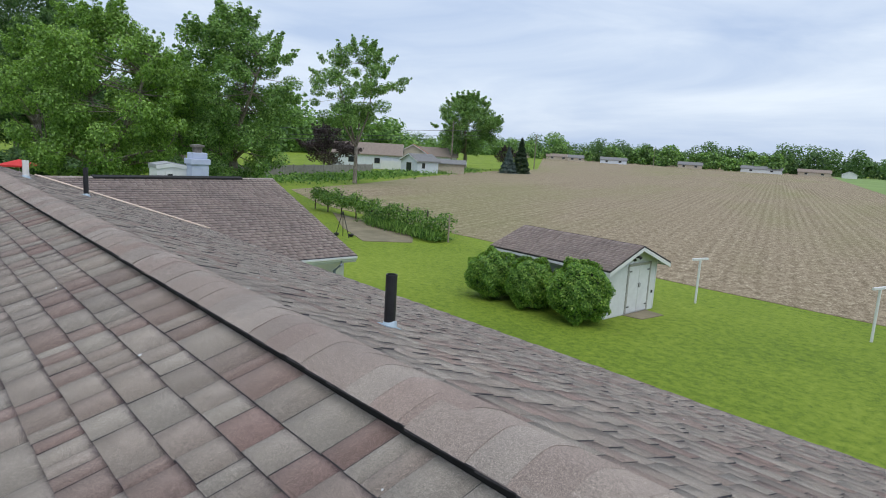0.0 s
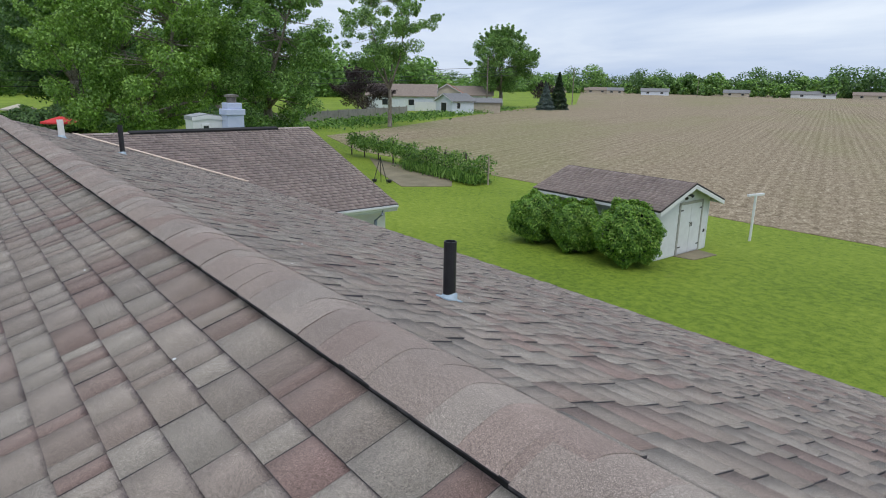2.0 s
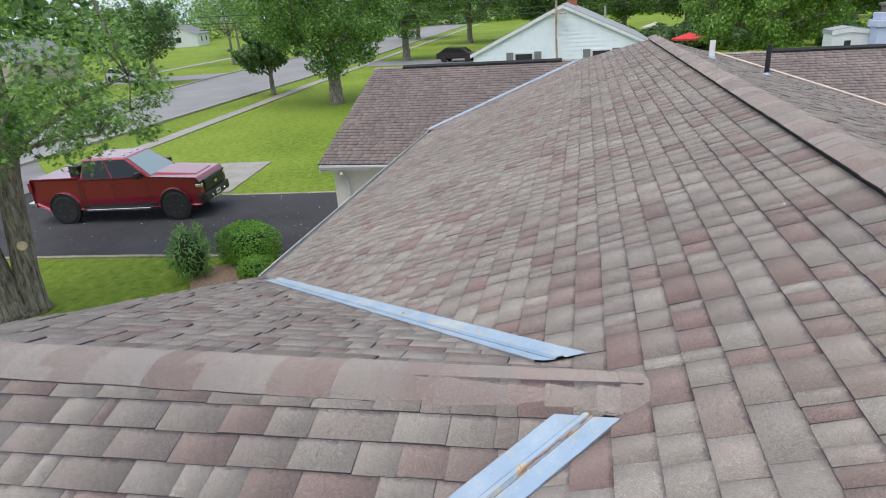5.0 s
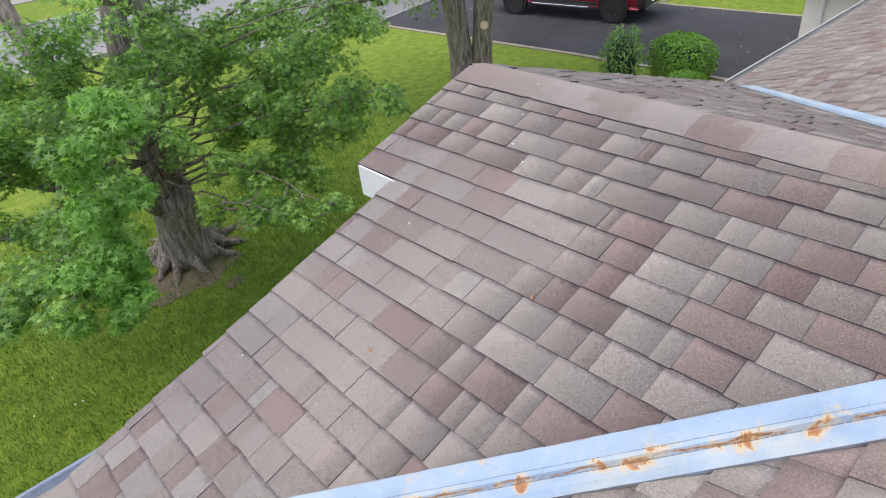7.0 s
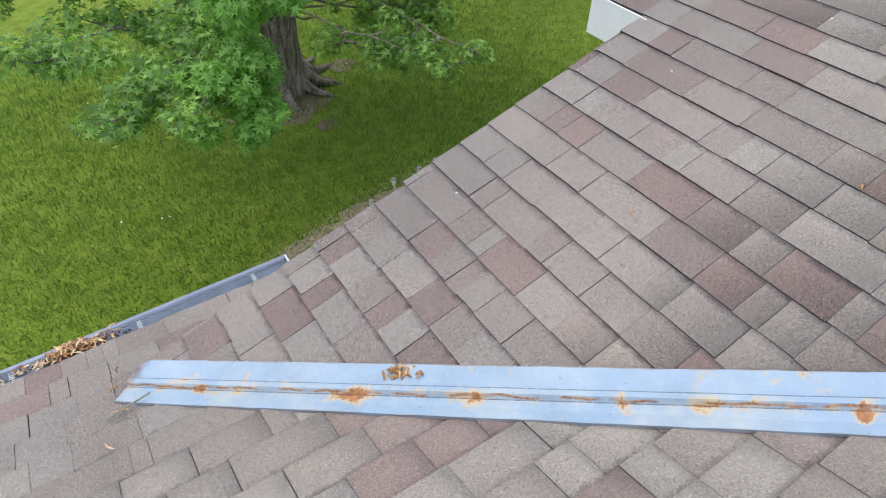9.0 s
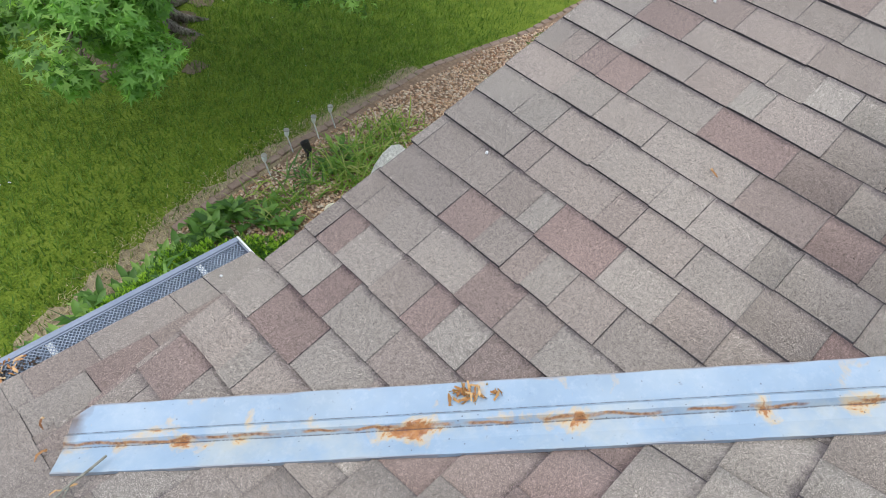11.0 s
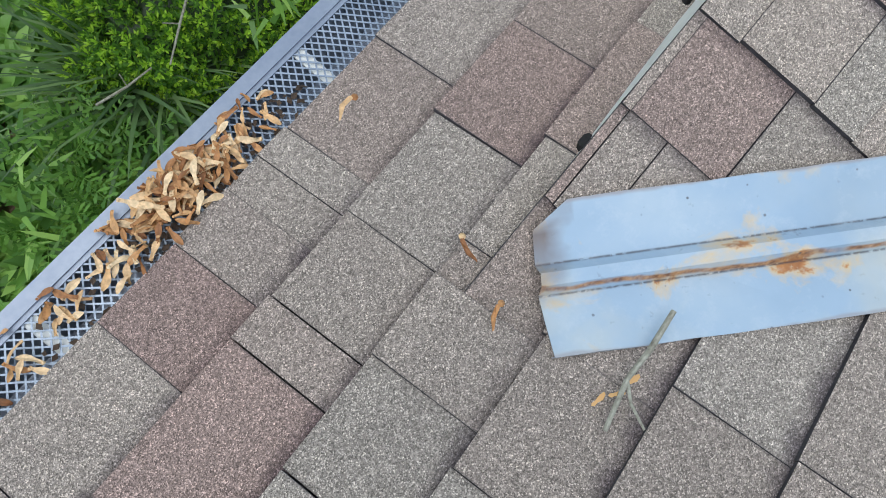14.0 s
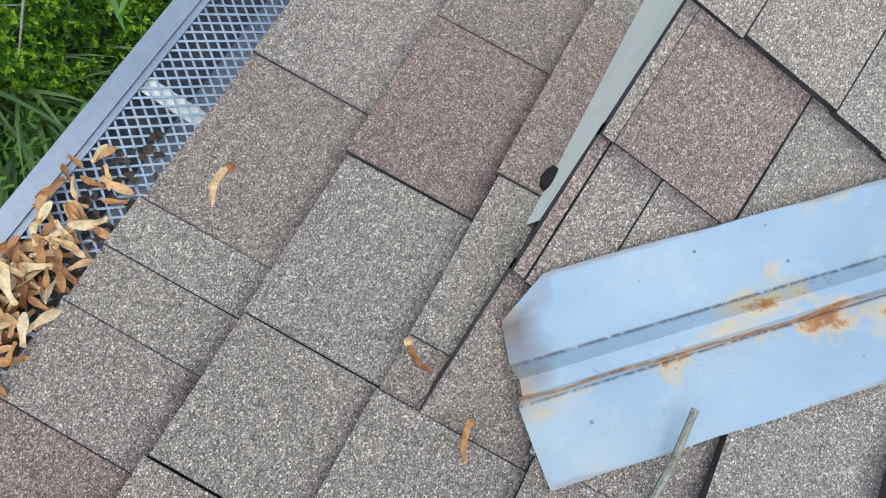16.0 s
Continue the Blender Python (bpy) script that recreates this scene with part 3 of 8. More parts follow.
wing_lines = [(2.491 + 0.1363 * k) / CF for k in range(7, 0, -1)] + [(2.491 - 0.1343 * k) / CF for k in range(20)]
# joints and tones of the courses beside the gutter and the valley: course, where its tabs part, and the blend of each tab between
FRONT_JOINTS = {0: ((2.81, 3.078, 3.265, 3.319, 3.378, 3.471, 3.595, 3.78), (4, 3, 1, 0, 1, 5, 0)), 1: ((2.667, 2.94, 3.13, 3.312, 3.452, 3.517), (3, 2, 1, 0, 6)), 2: ((2.84, 3.076, 3.258, 3.314, 3.435, 3.588), (2, 1, 3, 0, 7)),
                3: ((3.30, 3.48, 3.63), (0, 7)), 4: ((3.12, 3.268, 3.47), (7, 0)), 5: ((3.03, 3.26, 3.314), (0, 3)), 6: ((2.93, 3.158, 3.36), (6, 1))}
WING_JOINTS = {2: ((-4.697, -4.638, -4.5), (0, 6))}
for k, joints_, tones_ in ((3, (-4.697, -4.558, -4.38), (5, 1)), (4, (-4.65, -4.535, -4.47, -4.30), (0, 7, 6)), (5, (-4.60, -4.411, -4.22), (2, 7)), (6, (-4.649, -4.535, -4.452, -4.272, -4.05), (4, 5, 7, 1)), (7, (-4.575, -4.425, -4.30, -4.21, -4.089, -3.93), (1, 3, 5, 7, 2)),
                          (8, (-4.644, -4.56, -4.425, -4.241, -4.102, -3.975), (0, 1, 4, 5, 3)), (9, (-4.45, -4.318, -4.208, -4.137, -4.04), (2, 1, 3, 4)), (10, (-4.53, -4.40, -4.28, -4.209, -4.0), (0, 3, 7, 2)), (18, (-4.44, -4.125, -3.966, -3.598), (3, 0, 1)), (19, (-4.453, -4.233, -3.97, -3.595, -3.445, -3.28, -3.056), (7, 2, 0, 6, 2, 7)),
                          (20, (-4.945, -4.716, -4.54, -4.285, -4.065, -3.80, -3.553, -3.497, -3.285, -3.06), (0, 1, 3, 2, 7, 1, 3, 2, 0)), (21, (-4.915, -4.663, -4.45, -4.13, -3.90, -3.745, -3.66, -3.33, -3.114), (2, 0, 3, 7, 0, 7, 0, 7)),
                          (22, (-4.87, -4.76, -4.63, -4.49, -4.285, -3.97, -3.727, -3.486, -3.2, -2.95, -2.7, -2.445, -2.278), (0, 1, 2, 3, 7, 0, 1, 4, 2, 0, 7, 1)), (23, (-4.96, -4.605, -4.35, -4.12, -3.83, -3.64, -3.575, -3.33, -3.05, -2.85, -2.667, -2.33, -2.116), (0, 7, 1, 3, 4, 2, 7, 0, 2, 4, 0, 7)),
                          (24, (-4.87, -4.68, -4.42, -4.19, -3.937, -3.70, -3.415, -3.17, -2.93, -2.705, -2.44, -2.246), (1, 7, 0, 2, 7, 1, 2, 0, 4, 7, 6))):
    WING_JOINTS[k] = (joints_, tones_)


TAB_F = [(0, 1, 2, 3), (4, 5, 1, 0), (5, 6, 2, 1), (7, 4, 0, 3)]
TAB_UV = [(0, 0), (1, 0), (1, 1), (0, 1)] + [(0, 0), (1, 0), (1, 0), (0, 0)] + [(1, 0), (1, 1), (1, 1), (1, 0)] + [(0, 1), (0, 0), (0, 0), (0, 1)]


def tab_mesh(quads, material):
    """Many tabs as one mesh; the whole part of the map's u is the tab's blend."""
    v = np.array([[tuple(p) for p in q[:8]] for q in quads]).reshape(-1, 3)
    f = (np.arange(len(quads))[:, None, None] * 8 + np.array(TAB_F)[None]).reshape(-1, 4)
    uv = np.array(TAB_UV, float)[None] * np.array([0.999, 1.0]) + np.array([[[q[8] + 0.0005, 0.0]] for q in quads])
    return raw_mesh("shingles", v, f, material, uv.reshape(-1, 2))


def lay(slope, quads, material, near=None, budget=None):
    """Lays the tabs on a slope: those in the near stretch each as an object, the rest as one joined mesh."""
    far = []
    for q in quads:
        c = (q[0] + q[2]) / 2
        if near and budget[0] > 0 and near[0] < c.x < near[1] and near[2] < c.y < near[3]:
            budget[0] -= 1
            mb = MB()
            mb.add(q[:8], TAB_F, [(q[8] + 0.0005 + 0.999 * a, b) for a, b in TAB_UV])
            me = mb.mesh("shingle")
            me.materials.append(material)
            me.materials.append(M_EDGE)
            me.polygons.foreach_set("material_index", [0, 1, 1, 1])
            part("shingle", me, None, slope)
        else:
            far.append(q)
    if far:
        me = tab_mesh(far, material)
        me.materials.append(M_EDGE)
        me.polygons.foreach_set("material_index", np.tile(np.array([0, 1, 1, 1], np.int32), len(far)))
        tagged(part("shingles", me, None, slope), kind="stuff")


def deck(poly, nrm, thick=0.10):
    mb = MB()
    n = len(poly)
    nv = Vector(nrm)
    top = [Vector(p) - nv * 0.004 for p in poly]
    mb.add(top + [p - nv * thick for p in top], [tuple(range(n)), tuple(range(n, 2 * n))[::-1]] + [(i, n + i, n + (i + 1) % n, (i + 1) % n) for i in range(n)])
    return part("roof_slope", mb, M_UNDER, house)


def zf(y):
    return ZR - P * abs(y)


def zwing(x):
    return ZW_TOP - P * abs(x - XW)


def zgar(x):
    return ZG - P * abs(x - XG)


def spans_front(d):
    y = -CF * d
    xl = HIP + y if y > XG - HIP else GV - y
    if y >= JOIN_TOP:
        return [(xl, XR)]
    return [(xl, y - JOIN_FAR - OPEN), (2.5 if y < -4.58 else JOIN - y + OPEN, XR)]


def spans_rear(d):
    y = CF * d
    return [(HIP - y if y < HIP - XG else GV + y, XR)]


def spans_wing(d):
    x = CF * d
    return [((RAKE_UP - 0.02 if x < JOG else RAKE - 0.014), JOIN - x - OPEN * (x < 3.2))]


def spans_wing_far(d):
    return [(-5.08, JOIN_TOP - CF * d - OPEN)]


def spans_gar(d):
    x = XG + CF * d
    return [(-7.45, min(GV - x if x < GV - YE else -5.14, -1.65)), (max(x - GV if x < GV + YB else 4.86, 1.65), 8.0)]


budget = [300]
NEAR = (0.6, 3.95, -5.2, -3.75)
n_f, n_b, n_w, n_r, n_gf = Vector((0, -SF, CF)), Vector((0, SF, CF)), Vector((SF, 0, CF)), Vector((-SF, 0, CF)), Vector((-SF, 0, CF))
s_front = deck([(HIP, 0, ZR), (XR, 0, ZR), (XR, YE, zf(YE)), (2.5, YE, zf(YE)), (2.5, RAKE, zf(RAKE)), (JOIN - RAKE, RAKE, zf(RAKE)), (XW, JOIN_TOP, zf(JOIN_TOP)), (YE - JOIN_FAR, YE, zf(YE)), (GV - YE, YE, zf(YE)), (XG, -(HIP - XG), ZG)], n_f)
s_rear = deck([(XR, 0, ZR), (HIP, 0, ZR), (XG, HIP - XG, ZG), (GV + YB, YB, zf(YB)), (XR, YB, zf(YB))], n_b)
s_wing = deck([(XW, JOIN_TOP, ZW_TOP), (XW, RAKE_UP, ZW_TOP), (JOG, RAKE_UP, zwing(JOG)), (JOG, RAKE, zwing(JOG)), (JOIN - RAKE, RAKE, zwing(JOIN - RAKE))], n_w)
s_wfar = deck([(XW, -5.08, ZW_TOP), (XW, JOIN_TOP, ZW_TOP), (-5.08 - JOIN_FAR, -5.08, zwing(-5.08 - JOIN_FAR))], n_r)
s_gnf = deck([(XG, -1.647, ZG), (XG, -7.45, ZG), (XE, -7.45, zgar(XE)), (XE, -5.14, zgar(XE)), (GV - YE, -5.14, zgar(GV - YE))], n_w)
s_gnr = deck([(XG, 8.0, ZG), (XG, 1.647, ZG), (GV + YB, 4.86, zgar(GV + YB)), (XE, 4.86, zgar(XE)), (XE, 8.0, zgar(XE))], n_w)
s_gf = deck([(XG, -7.45, ZG), (XG, -1.647, ZG), (HIP, 0, ZR), (XG, 1.647, ZG), (XG, 8.0, ZG), (2 * XG - XE, 8.0, zgar(XE)), (2 * XG - XE, -7.45, zgar(XE))], n_gf)
for ob, lab in ((s_front, "front roof slope of weathered brown-grey shingles"), (s_rear, "rear roof slope of weathered brown-grey shingles"), (s_wing, "near slope of the front gable"), (s_wfar, "far slope of the front gable"), (s_gnf, "slope of the garage roof"), (s_gnr, "slope of the rear wing's roof"), (s_gf, "far slope of the cross wing's roof")):
    tagged(ob, label=lab)
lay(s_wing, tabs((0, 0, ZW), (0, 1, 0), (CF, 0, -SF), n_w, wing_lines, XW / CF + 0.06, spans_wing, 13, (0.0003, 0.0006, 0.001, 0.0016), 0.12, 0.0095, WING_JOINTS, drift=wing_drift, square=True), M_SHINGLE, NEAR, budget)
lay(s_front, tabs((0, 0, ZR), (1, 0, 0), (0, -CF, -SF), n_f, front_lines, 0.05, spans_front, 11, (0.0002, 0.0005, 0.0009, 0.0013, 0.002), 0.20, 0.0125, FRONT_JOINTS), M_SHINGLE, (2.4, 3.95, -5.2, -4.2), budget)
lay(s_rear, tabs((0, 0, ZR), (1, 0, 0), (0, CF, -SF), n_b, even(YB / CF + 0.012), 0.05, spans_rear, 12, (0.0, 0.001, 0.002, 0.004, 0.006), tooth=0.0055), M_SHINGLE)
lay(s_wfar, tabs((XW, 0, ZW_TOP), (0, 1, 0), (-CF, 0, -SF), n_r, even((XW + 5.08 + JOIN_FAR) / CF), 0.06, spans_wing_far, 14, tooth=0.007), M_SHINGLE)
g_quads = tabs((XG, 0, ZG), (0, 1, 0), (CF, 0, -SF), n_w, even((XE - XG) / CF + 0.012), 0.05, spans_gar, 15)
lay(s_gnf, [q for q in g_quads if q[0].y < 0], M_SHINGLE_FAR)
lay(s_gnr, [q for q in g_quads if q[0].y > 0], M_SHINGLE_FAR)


# ridge caps: short bent pieces that overlap along the ridge
def cap_mesh(half, length, lift, name, rounding=0.02):
    prof = []
    for i in range(-6, 7):
        t = i / 6 * half
        if lift > 0.03:
            prof.append((t * CF, lift + 0.020 + 0.02 - math.sqrt((t * 0.40) ** 2 + 0.02 ** 2) - (0.006 if abs(i) == 6 else 0.0)))
        else:
            prof.append((t * CF, lift + 0.004 - math.sqrt((t * SF) ** 2 + rounding ** 2) + rounding * 0.82 - 0.006 * (i / 6) ** 6))
    mb = MB()
    n = len(prof)
    # top sheet, then the butt and the two edges as strips of their own, so that they stay sharp
    worn = 0.0 if lift > 0.03 else 0.005
    top0, top1 = [(worn, y, z + 0.0012) for y, z in prof], [(length, y, z - 0.001) for y, z in prof]
    low0, low1 = [(0.0, y, z - 0.0024) for y, z in prof], [(length, y, z - 0.010) for y, z in prof]
    uv = lambda i: 0.001 + 0.998 * i / (n - 1)
    mb.add(top0 + top1, [(i, n + i, n + i + 1, i + 1) for i in range(n - 1)], [q for i in range(n - 1) for q in ((uv(i), 0.0), (uv(i), 0.55), (uv(i + 1), 0.55), (uv(i + 1), 0.0))])
    mb.add(low0 + top0, [(i, n + i, n + i + 1, i + 1) for i in range(n - 1)], [(0.3, 0.0)] * (4 * (n - 1)))
    for i in (0, n - 1):
        mb.add([top0[i], low0[i], low1[i], top1[i]], [(0, 1, 2, 3)], [(0.3, 0.0)] * 4)
    me = mb.mesh(name)
    me.polygons.foreach_set("use_smooth", [k < n - 1 for k in range(len(me.polygons))])
    me.materials.append(M_CAP)
    me.materials.append(M_EDGE)
    me.polygons.foreach_set("material_index", [0] * (2 * n - 2) + [1, 1])
    return me


def ridge(name, label, a, b, half, lift, vent, step=0.145, top=0):
    """A ridge from a to b: a vent body with cap pieces over it, the butts facing b."""
    a, b = Vector(a), Vector(b)
    length = (b - a).length
    way = math.degrees(math.atan2((a - b).y, (a - b).x))
    mb = MB()
    # vent body kept black and wide to paint the shadow gap below the caps
    hw = half * (0.80 if vent else 0.8)
    m = Matrix.Translation(b) @ pose(0, 0, 0, 0, 0, way)
    z0 = -0.012
    prof = [(-hw * CF, -hw * SF + z0), (0, z0), (hw * CF, -hw * SF + z0), (hw * CF, -hw * SF + lift - 0.004), (0, lift - 0.012), (-hw * CF, -hw * SF + lift - 0.004)]
    mb.prism(prof, 0.02, length - (0.02 if vent else 0.14), lambda u, v, w: m @ Vector((w, u, v)))
    body = part(name, mb, M_DARKVENT if vent else M_UNDER, house, label)
    count = max(int(round(length / step)), 1)
    step = length / count
    me = cap_mesh(half, step * 1.75, lift, "cap_shingle")
    for k in range(count):
        ob = part("cap_shingle", me, None, body)
        ob.matrix_world = m @ pose(k * step, rng.uniform(-0.004, 0.004), rng.uniform(-0.001, 0.001), rng.uniform(-0.6, 0.6), 0, rng.uniform(-0.7, 0.7))
    short = cap_mesh(half * 0.94, 0.115, lift, "cap_shingle") if top else None
    for k in range(top):
        ob = part("cap_shingle", short, None, body)
        ob.matrix_world = m @ pose(length - (top - k) * 0.09 + 0.09, 0.003 * k, 0.0035 * (k + 1), 0, 0, 0.6 * k)
    return body


ridge("ridge", "long main ridge with rounded brown shingle caps over a dark vent gap", (HIP, 0, ZR), (XR, 0, ZR), 0.172, 0.050, True)
ridge("ridge", "front gable ridge covered with flat-bent cap shingles", (XW - 0.05, JOIN_TOP - 0.12, ZW_TOP + 0.022), (XW, RAKE_UP, ZW_TOP + 0.003), 0.165, 0.008, False, top=2)
ridge("ridge", "garage ridge with a raised dark vent", (XG, -1.8, ZG), (XG, -7.45, ZG), 0.15, 0.012, False)
ridge("ridge", "rear wing ridge with a raised dark vent", (XG, 1.8, ZG), (XG, 8.0, ZG), 0.15, 0.012, False)
for y0, y1 in ((-6.6, -2.2), (2.9, 6.95)):
    mb = MB().prism([(-0.16, -0.03), (0, 0.02), (0.16, -0.03), (0.16, 0.012), (0, 0.056), (-0.16, 0.012)], y0, y1, lambda u, v, w: (XG + u, w, ZG + v))
    part("ridge_vent", mb, M_DARKVENT, house, "long black plastic ridge vent")


def valley(a, b, half, height, label, material, crimp=0.013, cut=0.0, lift=0.021, x_top=None, flip=False):
    """A strip of valley metal over the shingles, from a (low) to b (high) in plan, with a raised rib along its middle and hemmed edges."""
    a, b = Vector(a), Vector(b)
    length = (b - a).length
    along = (b - a) / length
    side = Vector((-along.y, along.x))
    if side.y < 0:
        side = -side
    r = random.Random(3)
    mb = MB()
    rows = int(length / 0.05)
    prof = [(-half, -0.014), (-half, 0.0), (-half * 0.66, 0.0), (-0.018, 0.0), (-0.007, crimp), (0.007, crimp), (0.017, 0.0), (half * 0.55, 0.0), (half, 0.0), (half, -0.014)]
    n = len(prof)
    grid = []
    for i in range(rows + 1):
        p = a + along * (length * i / rows)
        for j, (u, h) in enumerate(prof):
            e = r.uniform(-0.0008, 0.0010) if j in (0, 1, n - 2, n - 1) else 0.0
            q = p + side * (u + e)
            if i == 0 and j in (0, 1):
                q += along * cut
            if x_top is not None and (q.x < x_top if along.x < 0 else q.x > x_top):
                q += along * ((x_top - q.x) / along.x)
            z = height(q.x, q.y) + lift + h + (r.uniform(-0.001, 0.001) if 0 < j < n - 1 else 0.0)
            grid.append((u / half / 2 + 0.5, length * i / rows))
            mb.v.append((q.x, q.y, z))
        if i:
            for j in range(n - 1):
                k = ((i - 1) * n + j, (i - 1) * n + j + 1, i * n + j + 1, i * n + j)
                mb.f.append(k)
                mb.uv += [((1 - grid[c][0]) if flip else grid[c][0], grid[c][1]) for c in k]
    ob = part("valley_flashing", mb, material, house, label)
    sol = ob.modifiers.new("thickness", "SOLIDIFY")
    sol.thickness, sol.offset = 0.0015, 0
    return ob


gable_top = lambda x, y: max(zwing(x), zf(y))
cross_top = lambda x, y: max(zgar(x), zf(y))
valley((3.258, -4.656), (-0.03, -1.475), 0.088, gable_top, "pale blue painted steel valley with rust spots", M_VALLEY, crimp=0.016, cut=0.042, x_top=0.10)
valley((-3.40, -4.78), (-0.37, -1.645), 0.083, gable_top, "pale blue painted steel valley with rust spots", M_VALLEY, x_top=-0.44)
valley((GV - YE + 0.15, YE - 0.15), (XG, -1.647), 0.083, cross_top, "pale blue painted steel valley of the garage roof", M_VALLEY, lift=0.024)
M_COPPER = plain("tan_valley_metal", (0.52, 0.42, 0.34), (0.66, 0.55, 0.46), 6, 0.6, 0.1)
valley((GV + YB, YB), (XG, 1.647), 0.05, cross_top, "narrow tan painted valley strip", M_COPPER, lift=0.034)

# walls under the roof
def wall(name, label, poly, a, b, put, material=M_CREAM):
    return part(name, MB().prism(poly, a, b, put), material, house, label)


wall("wall", "white front wall of the house", [(-11.4, 0), (7.6, 0), (7.6, 2.86), (-11.4, 2.86)], -4.66, -4.50, lambda u, v, w: (u, w, v))
wall("wall", "white rear wall of the house", [(-11.4, 0), (7.6, 0), (7.6, 2.88), (-11.4, 2.88)], 4.25, 4.40, lambda u, v, w: (u, w, v))
wall("wall", "white gable end wall", [(-4.5, 0), (4.25, 0), (4.25, 2.85), (0, 4.28), (-4.5, 2.85)], 7.45, 7.6, lambda u, v, w: (w, u, v))
wall("wall", "white garage wall", [(-7.1, 0), (-4.66, 0), (-4.66, 2.34), (-7.1, 2.34)], -11.55, -11.4, lambda u, v, w: (w, u, v))
wall("wall", "white rear wing wall", [(4.40, 0), (7.7, 0), (7.7, 2.34), (4.40, 2.34)], -11.55, -11.4, lambda u, v, w: (w, u, v))
for y0, y1 in ((-7.25, -7.1), (7.7, 7.85)):
    wall("wall", "white gable wall of the cross wing", [(-20.4, 0), (-11.4, 0), (-11.4, 2.4), (XG, 3.88), (-20.4, 2.4)], y0, y1, lambda u, v, w: (u, w, v))
wall("wall", "white far wall of the cross wing", [(-7.1, 0), (7.7, 0), (7.7, 2.34), (-7.1, 2.34)], -20.4, -20.25, lambda u, v, w: (w, u, v))
# gable infill over the front wall, and the boxed peak that stands proud of it
wall("gable_wall", "white boarded gable over the front wall", [(-3.7, 2.87), (3.2, 2.87), (XW, 3.99)], -4.655, -4.53, lambda u, v, w: (u, w, v))
wall("gable_peak", "boxed white gable peak standing proud of the wall", [(XW - 0.92, zwing(0.8) - 0.20), (JOG - 0.015, zwing(0.8) - 0.20), (JOG - 0.015, zwing(JOG) - 0.115), (XW, ZW_TOP - 0.115), (XW - 0.92, zwing(0.8) - 0.115)], -4.985, -4.66, lambda u, v, w: (u, w, v), M_WHITE)
# rake and eave boards
def board(a, b, h, t, n_side, material=M_WHITE, name="fascia"):
    a, b, n_side = Vector(a), Vector(b), Vector(n_side)
    mb = MB()
    dn = Vector((0, 0, -h))
    mb.add([a, b, b + dn, a + dn, a + n_side * t, b + n_side * t, b + n_side * t + dn, a + n_side * t + dn],
           [(0, 1, 2, 3), (7, 6, 5, 4), (0, 4, 5, 1), (1, 5, 6, 2), (2, 6, 7, 3), (3, 7, 4, 0)])
    return part(name, mb, material, house)


board((XW, -5.055, ZW_TOP - 0.02), (-3.85, -5.055, zwing(-3.85) - 0.02), 0.14, 0.02, (0, 1, 0))
board((XW, RAKE_UP - 0.003, ZW_TOP - 0.010), (JOG + 0.012, RAKE_UP - 0.003, zwing(JOG) - 0.014), 0.15, 0.014, (0, 1, 0))
board((JOG + 0.001, RAKE_UP - 0.003, zwing(JOG) + 0.004), (JOG + 0.001, RAKE + 0.02, zwing(JOG) + 0.004), 0.18, 0.012, (1, 0, 0))
board((-12.4, YE + 0.03, zf(YE) - 0.03), (-3.7, YE + 0.03, zf(YE) - 0.03), 0.15, 0.02, (0, 1, 0))
board((2.5, YE + 0.03, zf(YE) - 0.03), (XR, YE + 0.03, zf(YE) - 0.03), 0.15, 0.02, (0, 1, 0))
board((-12.7, YB - 0.03, zf(YB) - 0.03), (XR, YB - 0.03, zf(YB) - 0.03), 0.15, 0.02, (0, -1, 0))
board((XE - 0.03, -7.45, zgar(XE) - 0.03), (XE - 0.03, -5.2, zgar(XE) - 0.03), 0.15, 0.02, (-1, 0, 0))
board((XE - 0.03, 4.9, zgar(XE) - 0.03), (XE - 0.03, 8.0, zgar(XE) - 0.03), 0.15, 0.02, (-1, 0, 0))
for y, s in ((-7.43, 1), (7.98, -1)):
    board((XE, y, zgar(XE) - 0.02), (XG, y, ZG - 0.02), 0.15, 0.02, (0, s, 0))
    board((2 * XG - XE, y, zgar(XE) - 0.02), (XG, y, ZG - 0.02), 0.15, 0.02, (0, s, 0))
# soffits
for x0, x1, y0, y1, z in ((-12.4, 7.9, -5.03, -4.67, 2.83), (-12.4, 7.9, 4.41, 4.75, 2.9), (-11.39, XE - 0.06, -7.4, -5.1, 2.33), (-11.39, XE - 0.06, 4.8, 7.95, 2.33)):
    if y0 < 0 and z > 2.8:
        part("soffit", MB().box(2.5, x1, y0, y1, z, z + 0.015), M_WHITE, house)
        part("soffit", MB().box(x0, -3.7, y0, y1, z, z + 0.015), M_WHITE, house)
    else:
        part("soffit", MB().box(x0, x1, y0, y1, z, z + 0.015), M_WHITE, house)

# thin light drip edge along the eaves, and the bent strip at the foot of the gable's rake
for a, b in (((-12.4, YE - 0.008), (-3.75, YE - 0.008)), ((-12.6, YB + 0.008), (XR, YB + 0.008))):
    part("drip_edge", MB().box(a[0], b[0], min(a[1], a[1] + 0.012), max(a[1], a[1] + 0.012), zf(YE if a[1] < 0 else YB) - 0.05, zf(YE if a[1] < 0 else YB) + 0.003), M_GREYMETAL, house)

